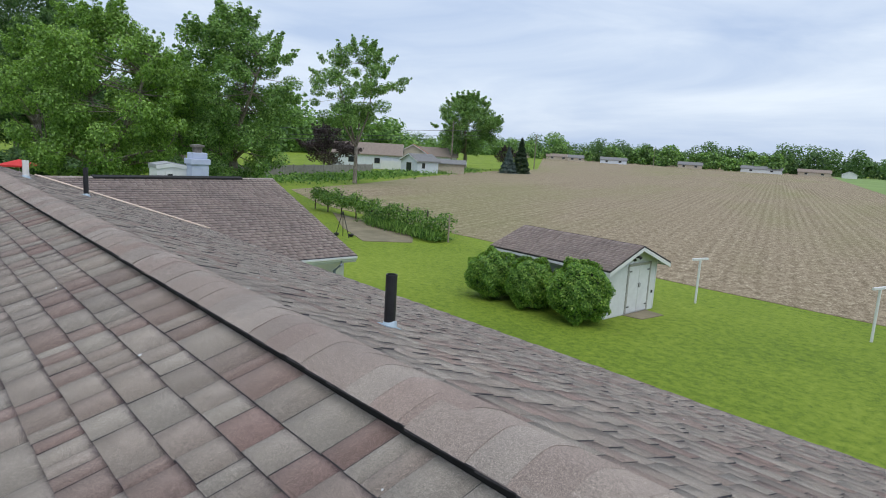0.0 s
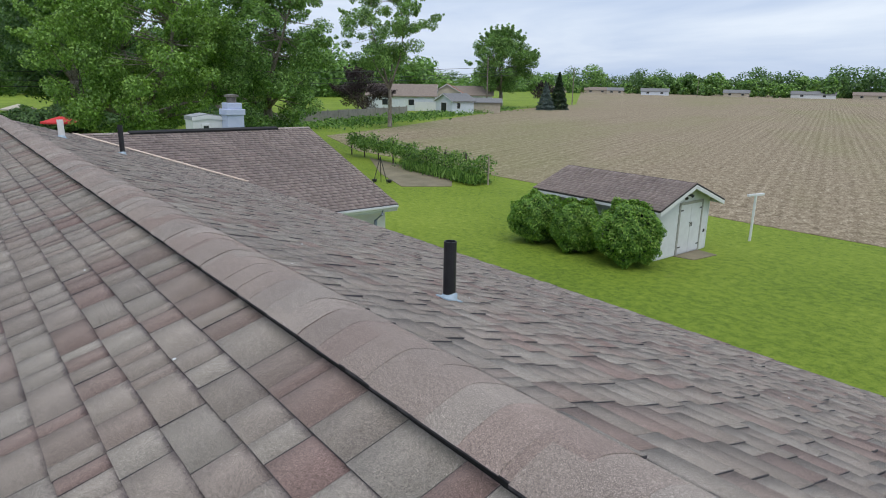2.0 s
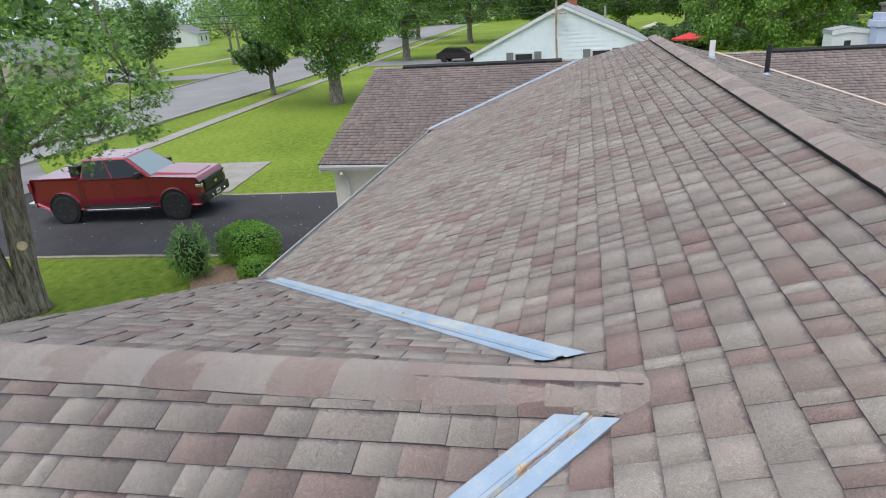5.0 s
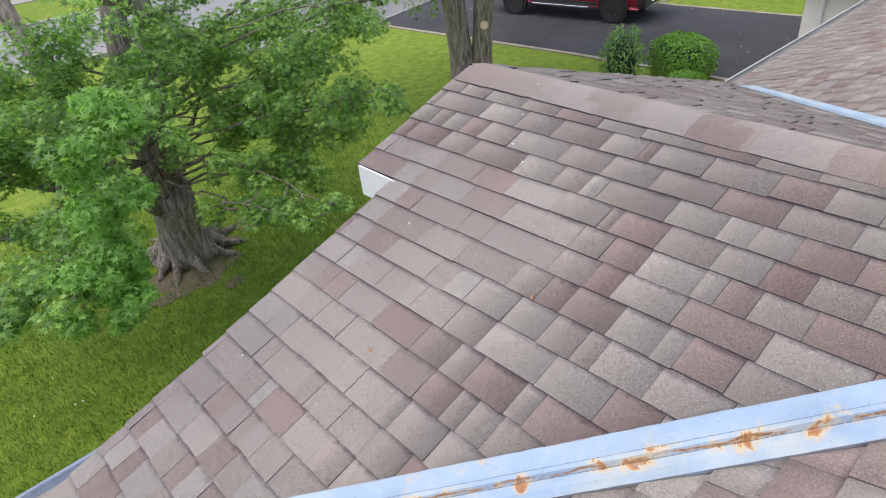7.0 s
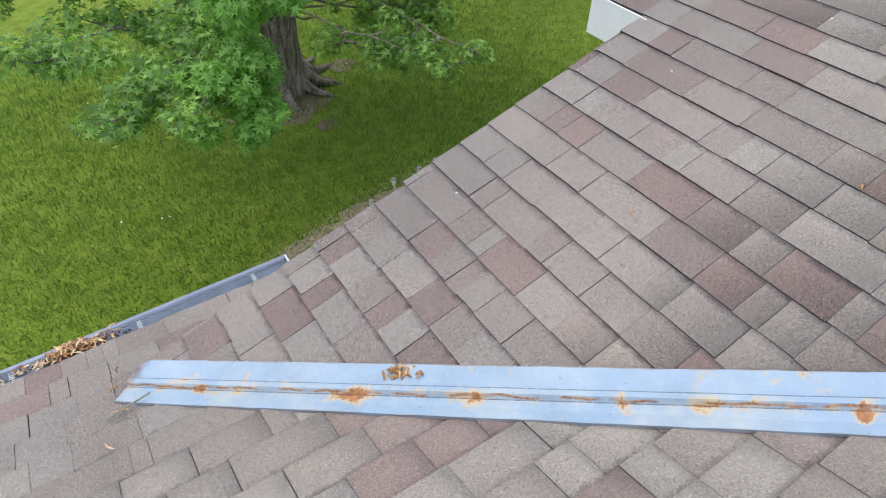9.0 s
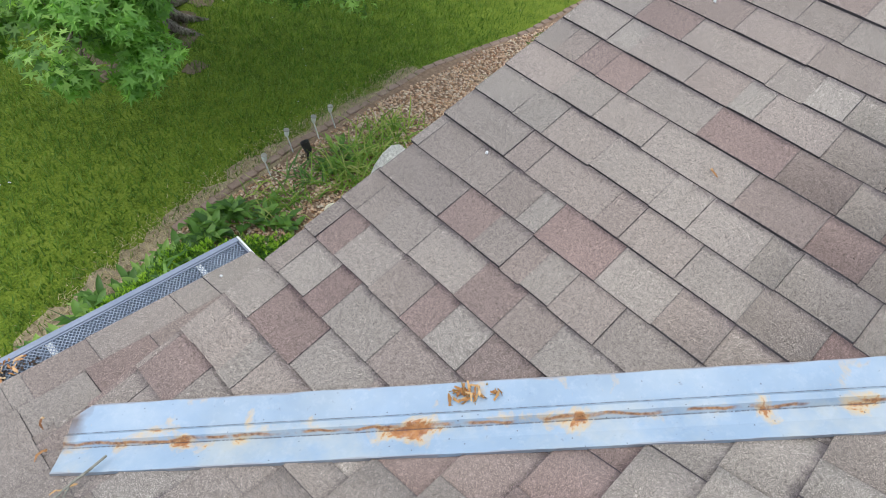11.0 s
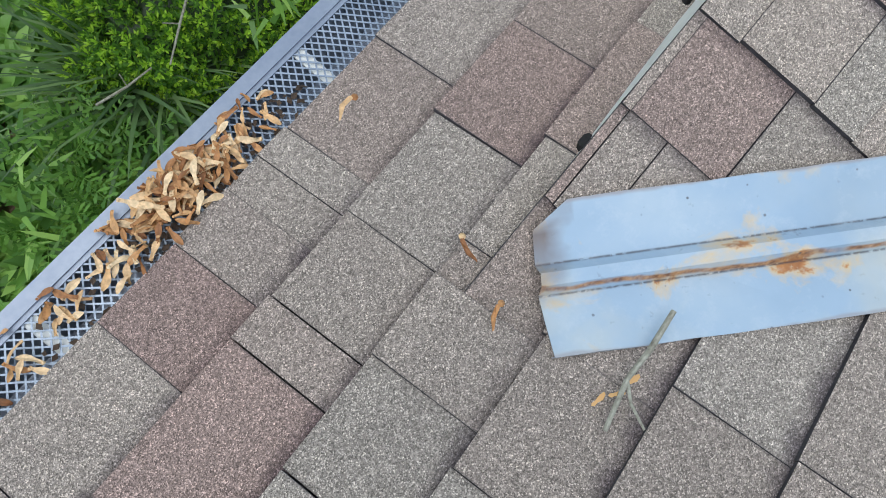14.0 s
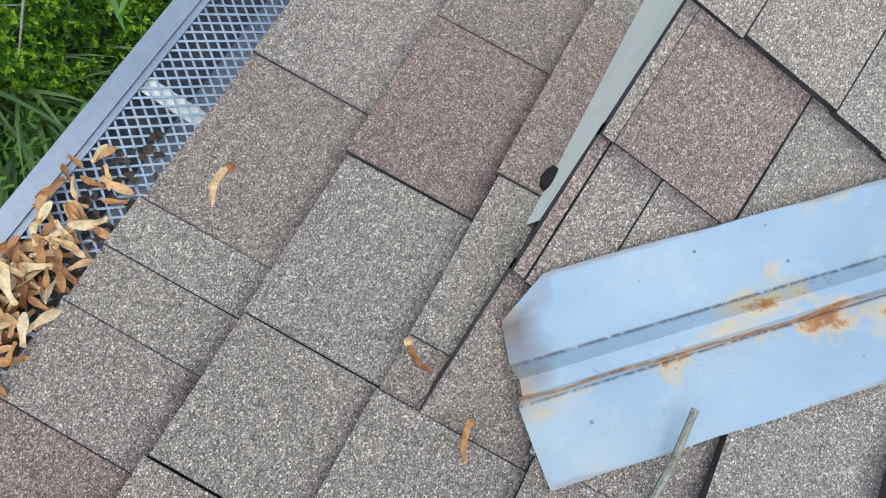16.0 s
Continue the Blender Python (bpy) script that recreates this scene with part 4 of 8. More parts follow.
# pale metal face that closes the rake down to the strip of roof below it
rake = MB()
xs = [JOG + 0.01, 1.4, 2.0, 2.55, 2.8, 3.0, 3.05, 3.11]
for x in xs:
    low = max(zwing(x) - 0.16, zf(RAKE) + 0.004) if x > 2.45 else zwing(x) - 0.16
    rake.v += [(x, RAKE - 0.004, zwing(x) - 0.006), (x, RAKE - 0.007, low), (x, RAKE + 0.006, zwing(x) - 0.006), (x, RAKE + 0.006, low)]
for i in range(len(xs) - 1):
    k = i * 4
    rake.f += [(k, k + 4, k + 5, k + 1), (k + 2, k + 3, k + 7, k + 6), (k, k + 2, k + 6, k + 4), (k + 1, k + 5, k + 7, k + 3)]
part("rake_flashing", rake, M_PALEMETAL, house, "pale weathered metal face under the rake")
part("sealant", MB().lathe([(0.011, -0.004), (0.009, 0.004), (0.003, 0.006)], 9, m=Matrix.Translation((3.055, -4.706, zf(-4.706) + 0.016)) @ pose(0, 0, 0, 18, 0, 0) @ Matrix.Diagonal((1.4, 0.8, 1, 1))), M_DARKVENT, house, "dark blob of roof sealant")
part("sealant", MB().lathe([(0.010, -0.004), (0.008, 0.004), (0.003, 0.006)], 9, m=Matrix.Translation((2.759, -4.714, zf(-4.714) + 0.016)) @ pose(0, 0, 0, 18, 0, 20) @ Matrix.Diagonal((1.2, 0.8, 1, 1))), M_DARKVENT, house, "dark blob of roof sealant")


def gutter(a, b, out, z, depth, wide, material, label, name="gutter"):
    """A gutter trough of ogee shape from a to b (x, y), opening upward; out points away from the wall."""
    a, b, out = Vector((*a, 0)), Vector((*b, 0)), Vector((*out, 0))
    prof = [(0.0, 0.0), (0.0, -depth), (wide * 0.62, -depth), (wide * 0.7, -depth * 0.72), (wide * 0.93, -depth * 0.5), (wide, -depth * 0.3), (wide, 0.0), (wide + 0.004, 0.006), (wide - 0.016, 0.006), (wide - 0.016, -0.002), (wide - 0.004, -0.004),
            (wide - 0.004, -depth * 0.3), (wide * 0.7 - 0.004, -depth * 0.7), (wide * 0.6, -depth + 0.003), (0.003, -depth + 0.003), (0.003, 0.0)]
    mb = MB()
    n = len(prof)
    for p in (a, b):
        mb.v += [tuple(p + out * u + Vector((0, 0, z + v))) for u, v in prof]
    mb.f += [(i, (i + 1) % n, n + (i + 1) % n, n + i) for i in range(n)]
    ob = part(name, mb, material, house, label)
    end = MB()
    outer = prof[:7]
    for p, s in ((a, 1), (b, -1)):
        d = (b - a).normalized() * 0.003 * s
        k = len(end.v)
        end.v += [tuple(p + q + out * u + Vector((0, 0, z + v))) for q in (Vector(), d) for u, v in outer]
        end.f += [tuple(range(k, k + 7)), tuple(range(k + 7, k + 14))[::-1]] + [(k + i, k + (i + 1) % 7, k + 7 + (i + 1) % 7, k + 7 + i) for i in range(7)]
    part("end_cap", end, material, ob)
    return ob


GZ0 = zf(YE) - 0.005
LEAN = 0.0125    # the gutter runs slightly closer to the wall along its length


def leaned(mb):
    mb.v = [(v[0], v[1] + LEAN * (v[0] - 2.5) * min(max((-5.010 - v[1]) / 0.09, 0.0), 1.0), v[2]) for v in mb.v]
    return mb


gut = gutter((2.5, -5.003), (XR, -5.003 + LEAN * (XR - 2.5)), (0, -1), GZ0, 0.09, 0.114, M_GUTTER, "blue-grey enamelled gutter with a mesh guard")
gutter((-12.4, -5.07), (-3.8, -5.07), (0, -1), GZ0 - 0.03, 0.09, 0.09, M_GREYMETAL, "pale front gutter")
gutter((XE, -7.4), (XE, -5.2), (1, 0), zgar(XE) - 0.02, 0.09, 0.11, M_WHITE, "white garage gutter")
gutter((XE, 4.9), (XE, 7.95), (1, 0), zgar(XE) - 0.02, 0.09, 0.11, M_WHITE, "white rear wing gutter")
for y, s in ((-6.9, 1), (7.5, -1)):
    mb = MB()
    mb.tube([(XE + 0.05, y, zgar(XE) - 0.1), (XE + 0.05, y, zgar(XE) - 0.2), (XE - 0.28, y, zgar(XE) - 0.42), (XE - 0.31, y, 0.15), (XE - 0.15, y, 0.05)], 0.04, 8)
    part("downspout", mb, M_WHITE if s > 0 else M_GUTTER, house, "downspout bent back to the wall")

part("end_cap", MB().prism([(-5.004, GZ0 + 0.006), (-5.120, GZ0 + 0.008), (-5.118, GZ0 - 0.03), (-5.08, GZ0 - 0.09), (-5.004, GZ0 - 0.09)], 2.491, 2.498, lambda u, v, w: (w, u, v)), M_WHITE, gut, "white end cap")

# expanded-metal gutter guard: two families of slanting strands
mb = MB()
x0, x1, ya, yb = 2.51, 6.2, -5.010, -5.100
k = 0
pitch, run = 0.0128, 0.0128 * (yb - ya) / -0.0086 / 2
x = x0 - run
zt = GZ0 + 0.004
while x < x1 + run:
    for s in (1, -1):
        pa, pb = (x, ya), (x + s * run, yb)
        pts = []
        for (px, py), (qx, qy) in (((pa), (pb)),):
            t0, t1 = 0.0, 1.0
            for lim, sg in ((x0, 1), (x1, -1)):
                fa, fb = (px - lim) * sg, (qx - lim) * sg
                if fa < 0 and fb < 0:
                    t1 = -1
                elif fa < 0:
                    t0 = max(t0, fa / (fa - fb))
                elif fb < 0:
                    t1 = min(t1, fa / (fa - fb))
            if t1 <= t0:
                continue
            a = Vector((px + (qx - px) * t0, py + (qy - py) * t0, zt - 0.004 * t0))
            b = Vector((px + (qx - px) * t1, py + (qy - py) * t1, zt - 0.004 * t1))
            d = (b - a).normalized()
            sd = Vector((-d.y, d.x, 0)) * 0.0012
            up = Vector((0, 0, 0.0012 if s > 0 else 0.0006))
            mb.add([a - sd, a + sd, b + sd, b - sd, a - sd + up, a + sd + up, b + sd + up, b - sd + up], [(4, 5, 6, 7), (0, 1, 5, 4), (2, 3, 7, 6), (1, 2, 6, 5), (3, 0, 4, 7)])
    x += pitch
part("gutter_guard", leaned(mb), M_MESH, gut, "diamond mesh of expanded metal")
mb = MB()
mb.box(x0, XR - 0.01, -5.108, -5.094, GZ0 - 0.004, GZ0 + 0.003)
part("guard_rail", leaned(mb), M_GUTTER, gut)
for cx in (2.666, 3.163, 3.64, 4.2):
    part("clip", leaned(MB().box(cx - 0.009, cx + 0.009, -5.104, -5.012, GZ0 - 0.006, GZ0 - 0.003)), M_PALEMETAL, gut)


# ---- plants ----
def leaf_cloud(name, pos, nrm, size, material, kind="quad", seed=0, droop=0.0):
    """One mesh of many leaves: pos (n, 3), nrm (n, 3) the way each leaf faces, size (n,)."""
    r = np.random.RandomState(seed)
    n = len(pos)
    nrm = nrm / np.maximum(np.linalg.norm(nrm, axis=1, keepdims=True), 1e-6)
    ref = r.normal(size=(n, 3)) + np.array([0, 0, -droop])
    a = ref - (ref * nrm).sum(1, keepdims=True) * nrm
    a /= np.maximum(np.linalg.norm(a, axis=1, keepdims=True), 1e-6)
    b = np.cross(nrm, a)
    if kind == "maple":
        ang = np.radians([0, 24, 52, 78, 112, 150, 210, 248, 282, 308, 336])
        rad = np.array([1.0, 0.30, 0.92, 0.27, 0.62, 0.2, 0.2, 0.62, 0.27, 0.92, 0.30]) * 0.62
        t = np.stack([rad * np.cos(ang), rad * np.sin(ang), -0.22 * rad ** 2 + 0.10 * np.abs(np.sin(ang)) * rad], 1)
    elif kind == "samara":
        t = np.array([(-0.5, 0.0, 0.0), (-0.38, -0.12, 0.03), (-0.2, -0.09, 0.05), (0.15, -0.17, 0.12), (0.45, -0.08, 0.02), (0.5, 0.06, -0.04), (0.2, 0.12, 0.09), (-0.2, 0.07, 0.07), (-0.4, 0.10, 0.02)], float)
    elif kind == "blade":
        t = np.array([(0, -0.09, 0), (0.55, -0.07, 0.06), (1.0, 0.0, 0.0), (0.55, 0.07, 0.06), (0, 0.09, 0)], float)
    elif kind == "broad":
        t = np.array([(-0.5, 0, 0), (-0.25, -0.17, 0.05), (0.1, -0.2, 0.06), (0.5, 0, -0.06), (0.1, 0.2, 0.06), (-0.25, 0.17, 0.05)], float)
    else:
        t = np.array([(-0.5, 0, 0), (0, -0.32, 0.09), (0.5, 0, -0.05), (0, 0.32, 0.09)], float)
    k = len(t)
    v = pos[:, None] + size[:, None, None] * (t[None, :, :1] * a[:, None] + t[None, :, 1:2] * b[:, None] + t[None, :, 2:] * nrm[:, None])
    f = np.arange(n * k).reshape(n, k)
    return raw_mesh(name, v.reshape(-1, 3), f, material)


def crown_points(seed, clumps, n, up=0.6):
    """Leaf places and facings round clumps of (centre, radius)."""
    r = np.random.RandomState(seed)
    c = np.array([k[0] for k in clumps], float)
    rad = np.array([k[1] for k in clumps], float)
    w = rad ** 1.7
    pick = r.choice(len(c), n, p=w / w.sum())
    d = r.normal(size=(n, 3))
    d /= np.linalg.norm(d, axis=1, keepdims=True)
    far = r.uniform(0.15, 1.0, n) ** 0.45
    off = d * (far * rad[pick])[:, None] * np.array([1, 1, 0.72])
    nrm = d * 0.55 + r.normal(size=(n, 3)) * 0.45 + np.array([0, 0, up])
    return c[pick] + off, nrm


def limb(mb, a, b, ra, rb, sag, r, n=6, sides=7, wander=0.0):
    """A bent tapering branch from a to b."""
    a, b = np.array(a, float), np.array(b, float)
    pts, rad = [], []
    side = np.array([r.uniform(-1, 1), r.uniform(-1, 1), 0]) * np.linalg.norm(b - a) * 0.08
    for i in range(n + 1):
        t = i / n
        p = a + (b - a) * t + np.array([0, 0, sag]) * 4 * t * (1 - t) * 0.25 + side * math.sin(t * math.pi)
        pts.append(p + np.array([r.uniform(-1, 1), r.uniform(-1, 1), r.uniform(-1, 1)]) * (ra * 0.25 + wander) * (0 < i < n))
        rad.append(ra + (rb - ra) * t ** 0.8)
    mb.tube([tuple(p) for p in pts], rad, sides, cap=True)
    return pts


def tree(name, label, x, y, h, spread, trunk_r, fork, leaf, n_leaf, material, seed, bark=M_BARK, kind="quad", base=0.3, clumps=26, group="", clump_r=None, squash=1.0, lean=(0, 0), droop=0.0, category="tree", plumes=22):
    """A tapered trunk that forks into limbs, and a crown of leafy clumps with gaps between them."""
    r = random.Random(seed)
    t = thing(name, (x, y, 0), label, category, group)
    low, mid = h * base, h * (1 + base) / 2
    half = (h - low) / 2
    cl = []
    cr = clump_r or spread * 0.36
    k = 0
    while len(cl) < clumps and k < 4000:
        k += 1
        u = [r.uniform(-1, 1) for _ in range(3)]
        q = math.sqrt(sum(c * c for c in u))
        if q > 1 or q < 0.35:
            continue
        wid = 1.0 - 0.35 * max(0, u[2]) ** 2
        rr = cr * r.uniform(0.6, 1.15)
        c = (u[0] * (spread - rr * 0.7) * wid + lean[0] * h * 0.6, u[1] * (spread - rr * 0.7) * wid * squash + lean[1] * h * 0.6, mid + u[2] * (half - rr * 0.6))
        if all(sum((c[i] - o[0][i]) ** 2 for i in range(3)) > (0.55 * cr) ** 2 for o in cl):
            cl.append((c, rr))
    n_main = len(cl)
    # plumes that break the outline
    for k in range(plumes):
        a, e = r.uniform(0, 6.28), r.uniform(-0.15, 1.4)
        w = 1.0 - 0.3 * max(0, math.sin(e)) ** 2
        c0 = Vector((math.cos(a) * math.cos(e) * spread * 0.86 * w + lean[0] * h * 0.6, math.sin(a) * math.cos(e) * spread * 0.86 * w * squash + lean[1] * h * 0.6, mid + math.sin(e) * half * 0.86))
        d = Vector((math.cos(a) * math.cos(e), math.sin(a) * math.cos(e), math.sin(e) * 0.6 + 0.55)).normalized()
        for j in range(4):
            p = c0 + d * (cr * (0.12 + 0.3 * j)) + Vector((r.uniform(-1, 1), r.uniform(-1, 1), r.uniform(-1, 1))) * cr * 0.1
            cl.append((tuple(p), cr * (0.42 - 0.09 * j)))
    mb = MB()
    top = (lean[0] * fork, lean[1] * fork, fork)
    mb.tube([(0, 0, -0.05), (lean[0] * 0.1, lean[1] * 0.1, 0.12), (lean[0] * fork * 0.3, lean[1] * fork * 0.3, fork * 0.35), (lean[0] * fork * 0.7 + trunk_r * 0.2, lean[1] * fork * 0.7, fork * 0.7), top],
            [trunk_r * 1.55, trunk_r * 1.2, trunk_r, trunk_r * 0.92, trunk_r * 0.85], 12)
    mains = []
    for i in range(5):
        c, rr = cl[(i * 5) % n_main]
        mains.append(limb(mb, top, c, trunk_r * 0.6, trunk_r * 0.12, h * 0.05, r, 6, 8))
    for c, rr in cl[:n_main]:
        p = min((q for m in mains for q in m), key=lambda q: sum((q[i] - c[i]) ** 2 for i in range(3)))
        limb(mb, p, c, trunk_r * 0.13, trunk_r * 0.03, -0.1, r, 4, 5)
    part("trunk", mb, bark, t, smooth=True)
    pos, nrm = crown_points(seed, cl, n_leaf)
    sz = leaf * np.random.RandomState(seed + 1).uniform(0.65, 1.3, n_leaf)
    part("crown", leaf_cloud("crown", pos, nrm, sz, material, kind, seed, droop), None, t)
    return t


def conifer(name, label, x, y, h, r0, material, seed, group=""):
    t = thing(name, (x, y, 0), label, "tree", group)
    part("trunk", MB().tube([(0, 0, -0.05), (0, 0, h * 0.5), (0, 0, h)], [r0 * 0.09, r0 * 0.05, 0.01], 8), M_BARK_DARK, t)
    r = np.random.RandomState(seed)
    n = 5200
    z = r.uniform(0.0, 1, n) ** 1.35
    tier = 0.88 + 0.12 * np.sin(z * 46) * r.uniform(0.6, 1, n)
    rad = (1 - z) * r0 * tier * r.uniform(0.35, 1, n) ** 0.4 + 0.04
    a = r.uniform(0, 2 * np.pi, n)
    pos = np.stack([rad * np.cos(a), rad * np.sin(a), 0.1 + z * (h - 0.1) - rad * 0.18], 1)
    nrm = np.stack([np.cos(a) * 0.5, np.sin(a) * 0.5, np.full(n, 0.8)], 1) + r.normal(size=(n, 3)) * 0.3
    part("crown", leaf_cloud("crown", pos, nrm, h * 0.055 * r.uniform(0.6, 1.3, n), material, "quad", seed, 0.6), None, t)
    return t


def shrub(name, label, x, y, rx, ry, h, leaf, n, material, seed, kind="quad", group="", box=0.0, z0=0.0, wob=0.13, turn=0.0):
    """A dense shrub: stems, a dark core standing in for the shaded inside, and a skin of leaves."""
    t = thing(name, (x, y, z0), label, "shrub", group, turn=turn)
    r = np.random.RandomState(seed)
    d = r.normal(size=(n, 3))
    d /= np.linalg.norm(d, axis=1, keepdims=True)
    if box:
        d /= np.maximum((np.abs(d) ** box).sum(1, keepdims=True) ** (1 / box), 1e-6)
    d[:, 2] = np.where(d[:, 2] < -0.85, -d[:, 2], d[:, 2])
    ph = r.uniform(0, 6.28, 6)
    lump = 1 + wob * (np.sin(5 * d[:, 0] + ph[0]) * np.sin(6 * d[:, 1] + ph[1]) + 0.7 * np.sin(9 * d[:, 2] + 7 * d[:, 0] + ph[2]) * np.sin(8 * d[:, 1] + ph[3]))
    depth = r.uniform(0.6, 1.0, n) ** 0.35
    s = np.array([rx, ry, h / 2])
    pos = d * s * (lump * depth)[:, None] + np.array([0, 0, h / 2])
    pos[:, 2] = np.maximum(pos[:, 2], 0.03)
    nrm = d / s + 0.0
    nrm = nrm / np.linalg.norm(nrm, axis=1, keepdims=True) + r.normal(size=(n, 3)) * 0.55 + np.array([0, 0, 0.25])
    part("foliage", leaf_cloud("foliage", pos, nrm, leaf * r.uniform(0.6, 1.3, n), material, kind, seed), None, t)
    mb = MB()
    rr = random.Random(seed)
    for i in range(14):
        a = rr.uniform(0, 6.28)
        limb(mb, (0.1 * rx * math.cos(a), 0.1 * ry * math.sin(a), 0), (0.7 * rx * math.cos(a) * rr.uniform(0.2, 1), 0.7 * ry * math.sin(a) * rr.uniform(0.2, 1), h * rr.uniform(0.5, 0.85)), 0.02 * h + 0.004, 0.004, 0.05, rr, 4, 5)
    part("stems", mb, M_BARK_DARK, t)
    # added solid core: its dark colour stands for inner shade and blocks the view
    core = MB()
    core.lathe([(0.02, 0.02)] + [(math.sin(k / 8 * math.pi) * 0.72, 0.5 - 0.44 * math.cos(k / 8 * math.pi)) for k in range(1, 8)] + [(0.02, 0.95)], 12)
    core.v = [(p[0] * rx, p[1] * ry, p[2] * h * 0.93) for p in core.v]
    part("inner_mass", core, M_PINE_AND_CORE, t)
    return t


# the big maple in the front lawn, whose low boughs reach the gable
def front_maple():
    r = random.Random(77)
    t = thing("maple_tree", (0.25, -11.45, 0), "large old silver maple with low spreading boughs", "tree", "front trees")
    mb = MB()
    mb.tube([(-0.10, -0.32, -0.3), (-0.09, -0.28, 0.02), (-0.08, -0.23, 0.14), (-0.05, -0.13, 0.42), (-0.02, 0.0, 0.9), (0.0, 0.08, 1.35)], [0.80, 0.60, 0.48, 0.375, 0.32, 0.33], 20)
    stems = [[(-0.03, 0.08, 1.15), (0.0, 0.06, 1.9), (0.0, 0.05, 2.5), (-0.08, 0.0, 3.3), (-0.22, 0.05, 4.4)], [(0.10, 0.08, 1.1), (0.42, 0.08, 1.5), (0.66, 0.05, 2.2), (0.80, 0.0, 2.8), (1.0, -0.1, 4.2)], [(-0.08, 0.06, 1.3), (-0.24, -0.05, 2.3), (-0.44, 0.0, 3.2), (-0.62, 0.05, 4.4)], [(0.18, 0.1, 1.1), (0.55, 0.3, 1.55), (0.95, 0.6, 2.05), (1.35, 0.95, 2.2), (1.9, 1.1, 2.6), (2.9, 1.2, 2.8)]]
    for k, st in enumerate(stems):
        r0 = (0.27, 0.22, 0.19, 0.10)[k]
        mb.tube(st, [r0 * (1 - 0.5 * i / (len(st) - 1)) for i in range(len(st))], 12)
    for k in range(11):
        a, far = 0.3 + k * 0.571 + r.uniform(-0.15, 0.15), r.uniform(0.8, 1.25)
        root = lambda f, z, turn=0.0: (-0.09 + f * math.cos(a + turn), -0.28 + f * math.sin(a + turn), z)
        mb.tube([root(0.20, 0.42), root(0.42, 0.16), root(0.66, 0.05, 0.08), root(far, -0.06, 0.2)], [0.13, 0.10, 0.06, 0.025], 8)
    ups = [((0.3, -0.9, 7.4), 0.14), ((-1.6, -0.9, 7.2), 0.13), ((1.9, 0.3, 6.8), 0.12), ((-0.3, 1.1, 7.8), 0.12)]
    # boughs: tip, thickness, number of sprays, spray radius
    low = [((-1.82, 3.43, 2.95), 0.07, 12, 0.21), ((-1.3, 2.0, 1.75), 0.06, 9, 0.22), ((-1.87, 2.9, 2.68), 0.06, 13, 0.22), ((-1.49, 2.5, 2.38), 0.06, 13, 0.22), ((-1.0, 2.9, 2.1), 0.05, 9, 0.2), ((-0.3, 4.33, 2.45), 0.06, 8, 0.17), ((0.0, 3.9, 2.3), 0.05, 7, 0.17), ((0.15, 3.4, 2.1), 0.05, 8, 0.18), ((-0.12, 2.87, 2.5), 0.06, 7, 0.18), ((-0.77, 2.28, 2.9), 0.06, 7, 0.18), ((-1.16, 1.87, 2.5), 0.06, 8, 0.19), ((-2.5, 1.15, 2.98), 0.07, 9, 0.24),
           ((-1.5, 3.6, 4.15), 0.05, 6, 0.2), ((-1.7, 3.97, 4.12), 0.05, 6, 0.2), ((-2.16, 4.2, 4.95), 0.06, 7, 0.22), ((1.95, 4.3, 2.72), 0.06, 12, 0.18), ((2.5, 4.0, 2.55), 0.06, 13, 0.18), ((2.15, 3.7, 2.55), 0.05, 7, 0.18), ((1.62, 3.7, 3.0), 0.06, 7, 0.18), ((1.45, 4.4, 3.85), 0.06, 7, 0.17), ((1.35, 4.0, 3.45), 0.06, 7, 0.17), ((1.81, 2.96, 2.5), 0.06, 9, 0.22), ((2.8, 3.3, 2.75), 0.06, 11, 0.22),
           ((1.97, 1.29, 2.94), 0.08, 9, 0.25), ((1.66, 1.52, 3.27), 0.07, 9, 0.25), ((3.2, 2.0, 3.1), 0.08, 11, 0.26), ((3.0, 0.5, 3.4), 0.09, 11, 0.28), ((2.2, 0.0, 3.7), 0.08, 10, 0.28), ((3.6, 1.2, 2.7), 0.07, 10, 0.25), ((0.9, 1.2, 3.9), 0.06, 9, 0.26), ((0.2, 2.2, 3.6), 0.06, 8, 0.24), ((-0.7, 1.6, 3.7), 0.06, 8, 0.24), ((2.4, -0.9, 3.1), 0.07, 10, 0.3), ((-1.2, 0.3, 4.0), 0.06, 8, 0.28), ((-3.3, -0.4, 3.6), 0.08, 9, 0.28), ((-1.0, 1.2, 3.3), 0.06, 9, 0.27), ((-2.0, 0.5, 3.4), 0.06, 10, 0.28), ((-0.3, 0.6, 3.5), 0.05, 8, 0.27), ((0.8, 0.3, 3.3), 0.06, 9, 0.27), ((-2.6, 1.8, 3.3), 0.06, 10, 0.26), ((-1.8, 1.8, 2.95), 0.05, 9, 0.25), ((1.6, 0.6, 2.8), 0.06, 9, 0.26), ((2.6, 2.3, 3.3), 0.06, 10, 0.26), ((0.7, 1.6, 3.2), 0.05, 8, 0.25), ((-2.9, 0.2, 2.6), 0.06, 9, 0.26), ((-1.6, 1.2, 2.2), 0.05, 8, 0.24)]
    mains, cl, shoots = [], [], []
    for tip, rad in ups:
        mains.append(limb(mb, (-0.27, 0.03, 3.8), tip, rad, 0.05, 0.3, r, 7, 9))
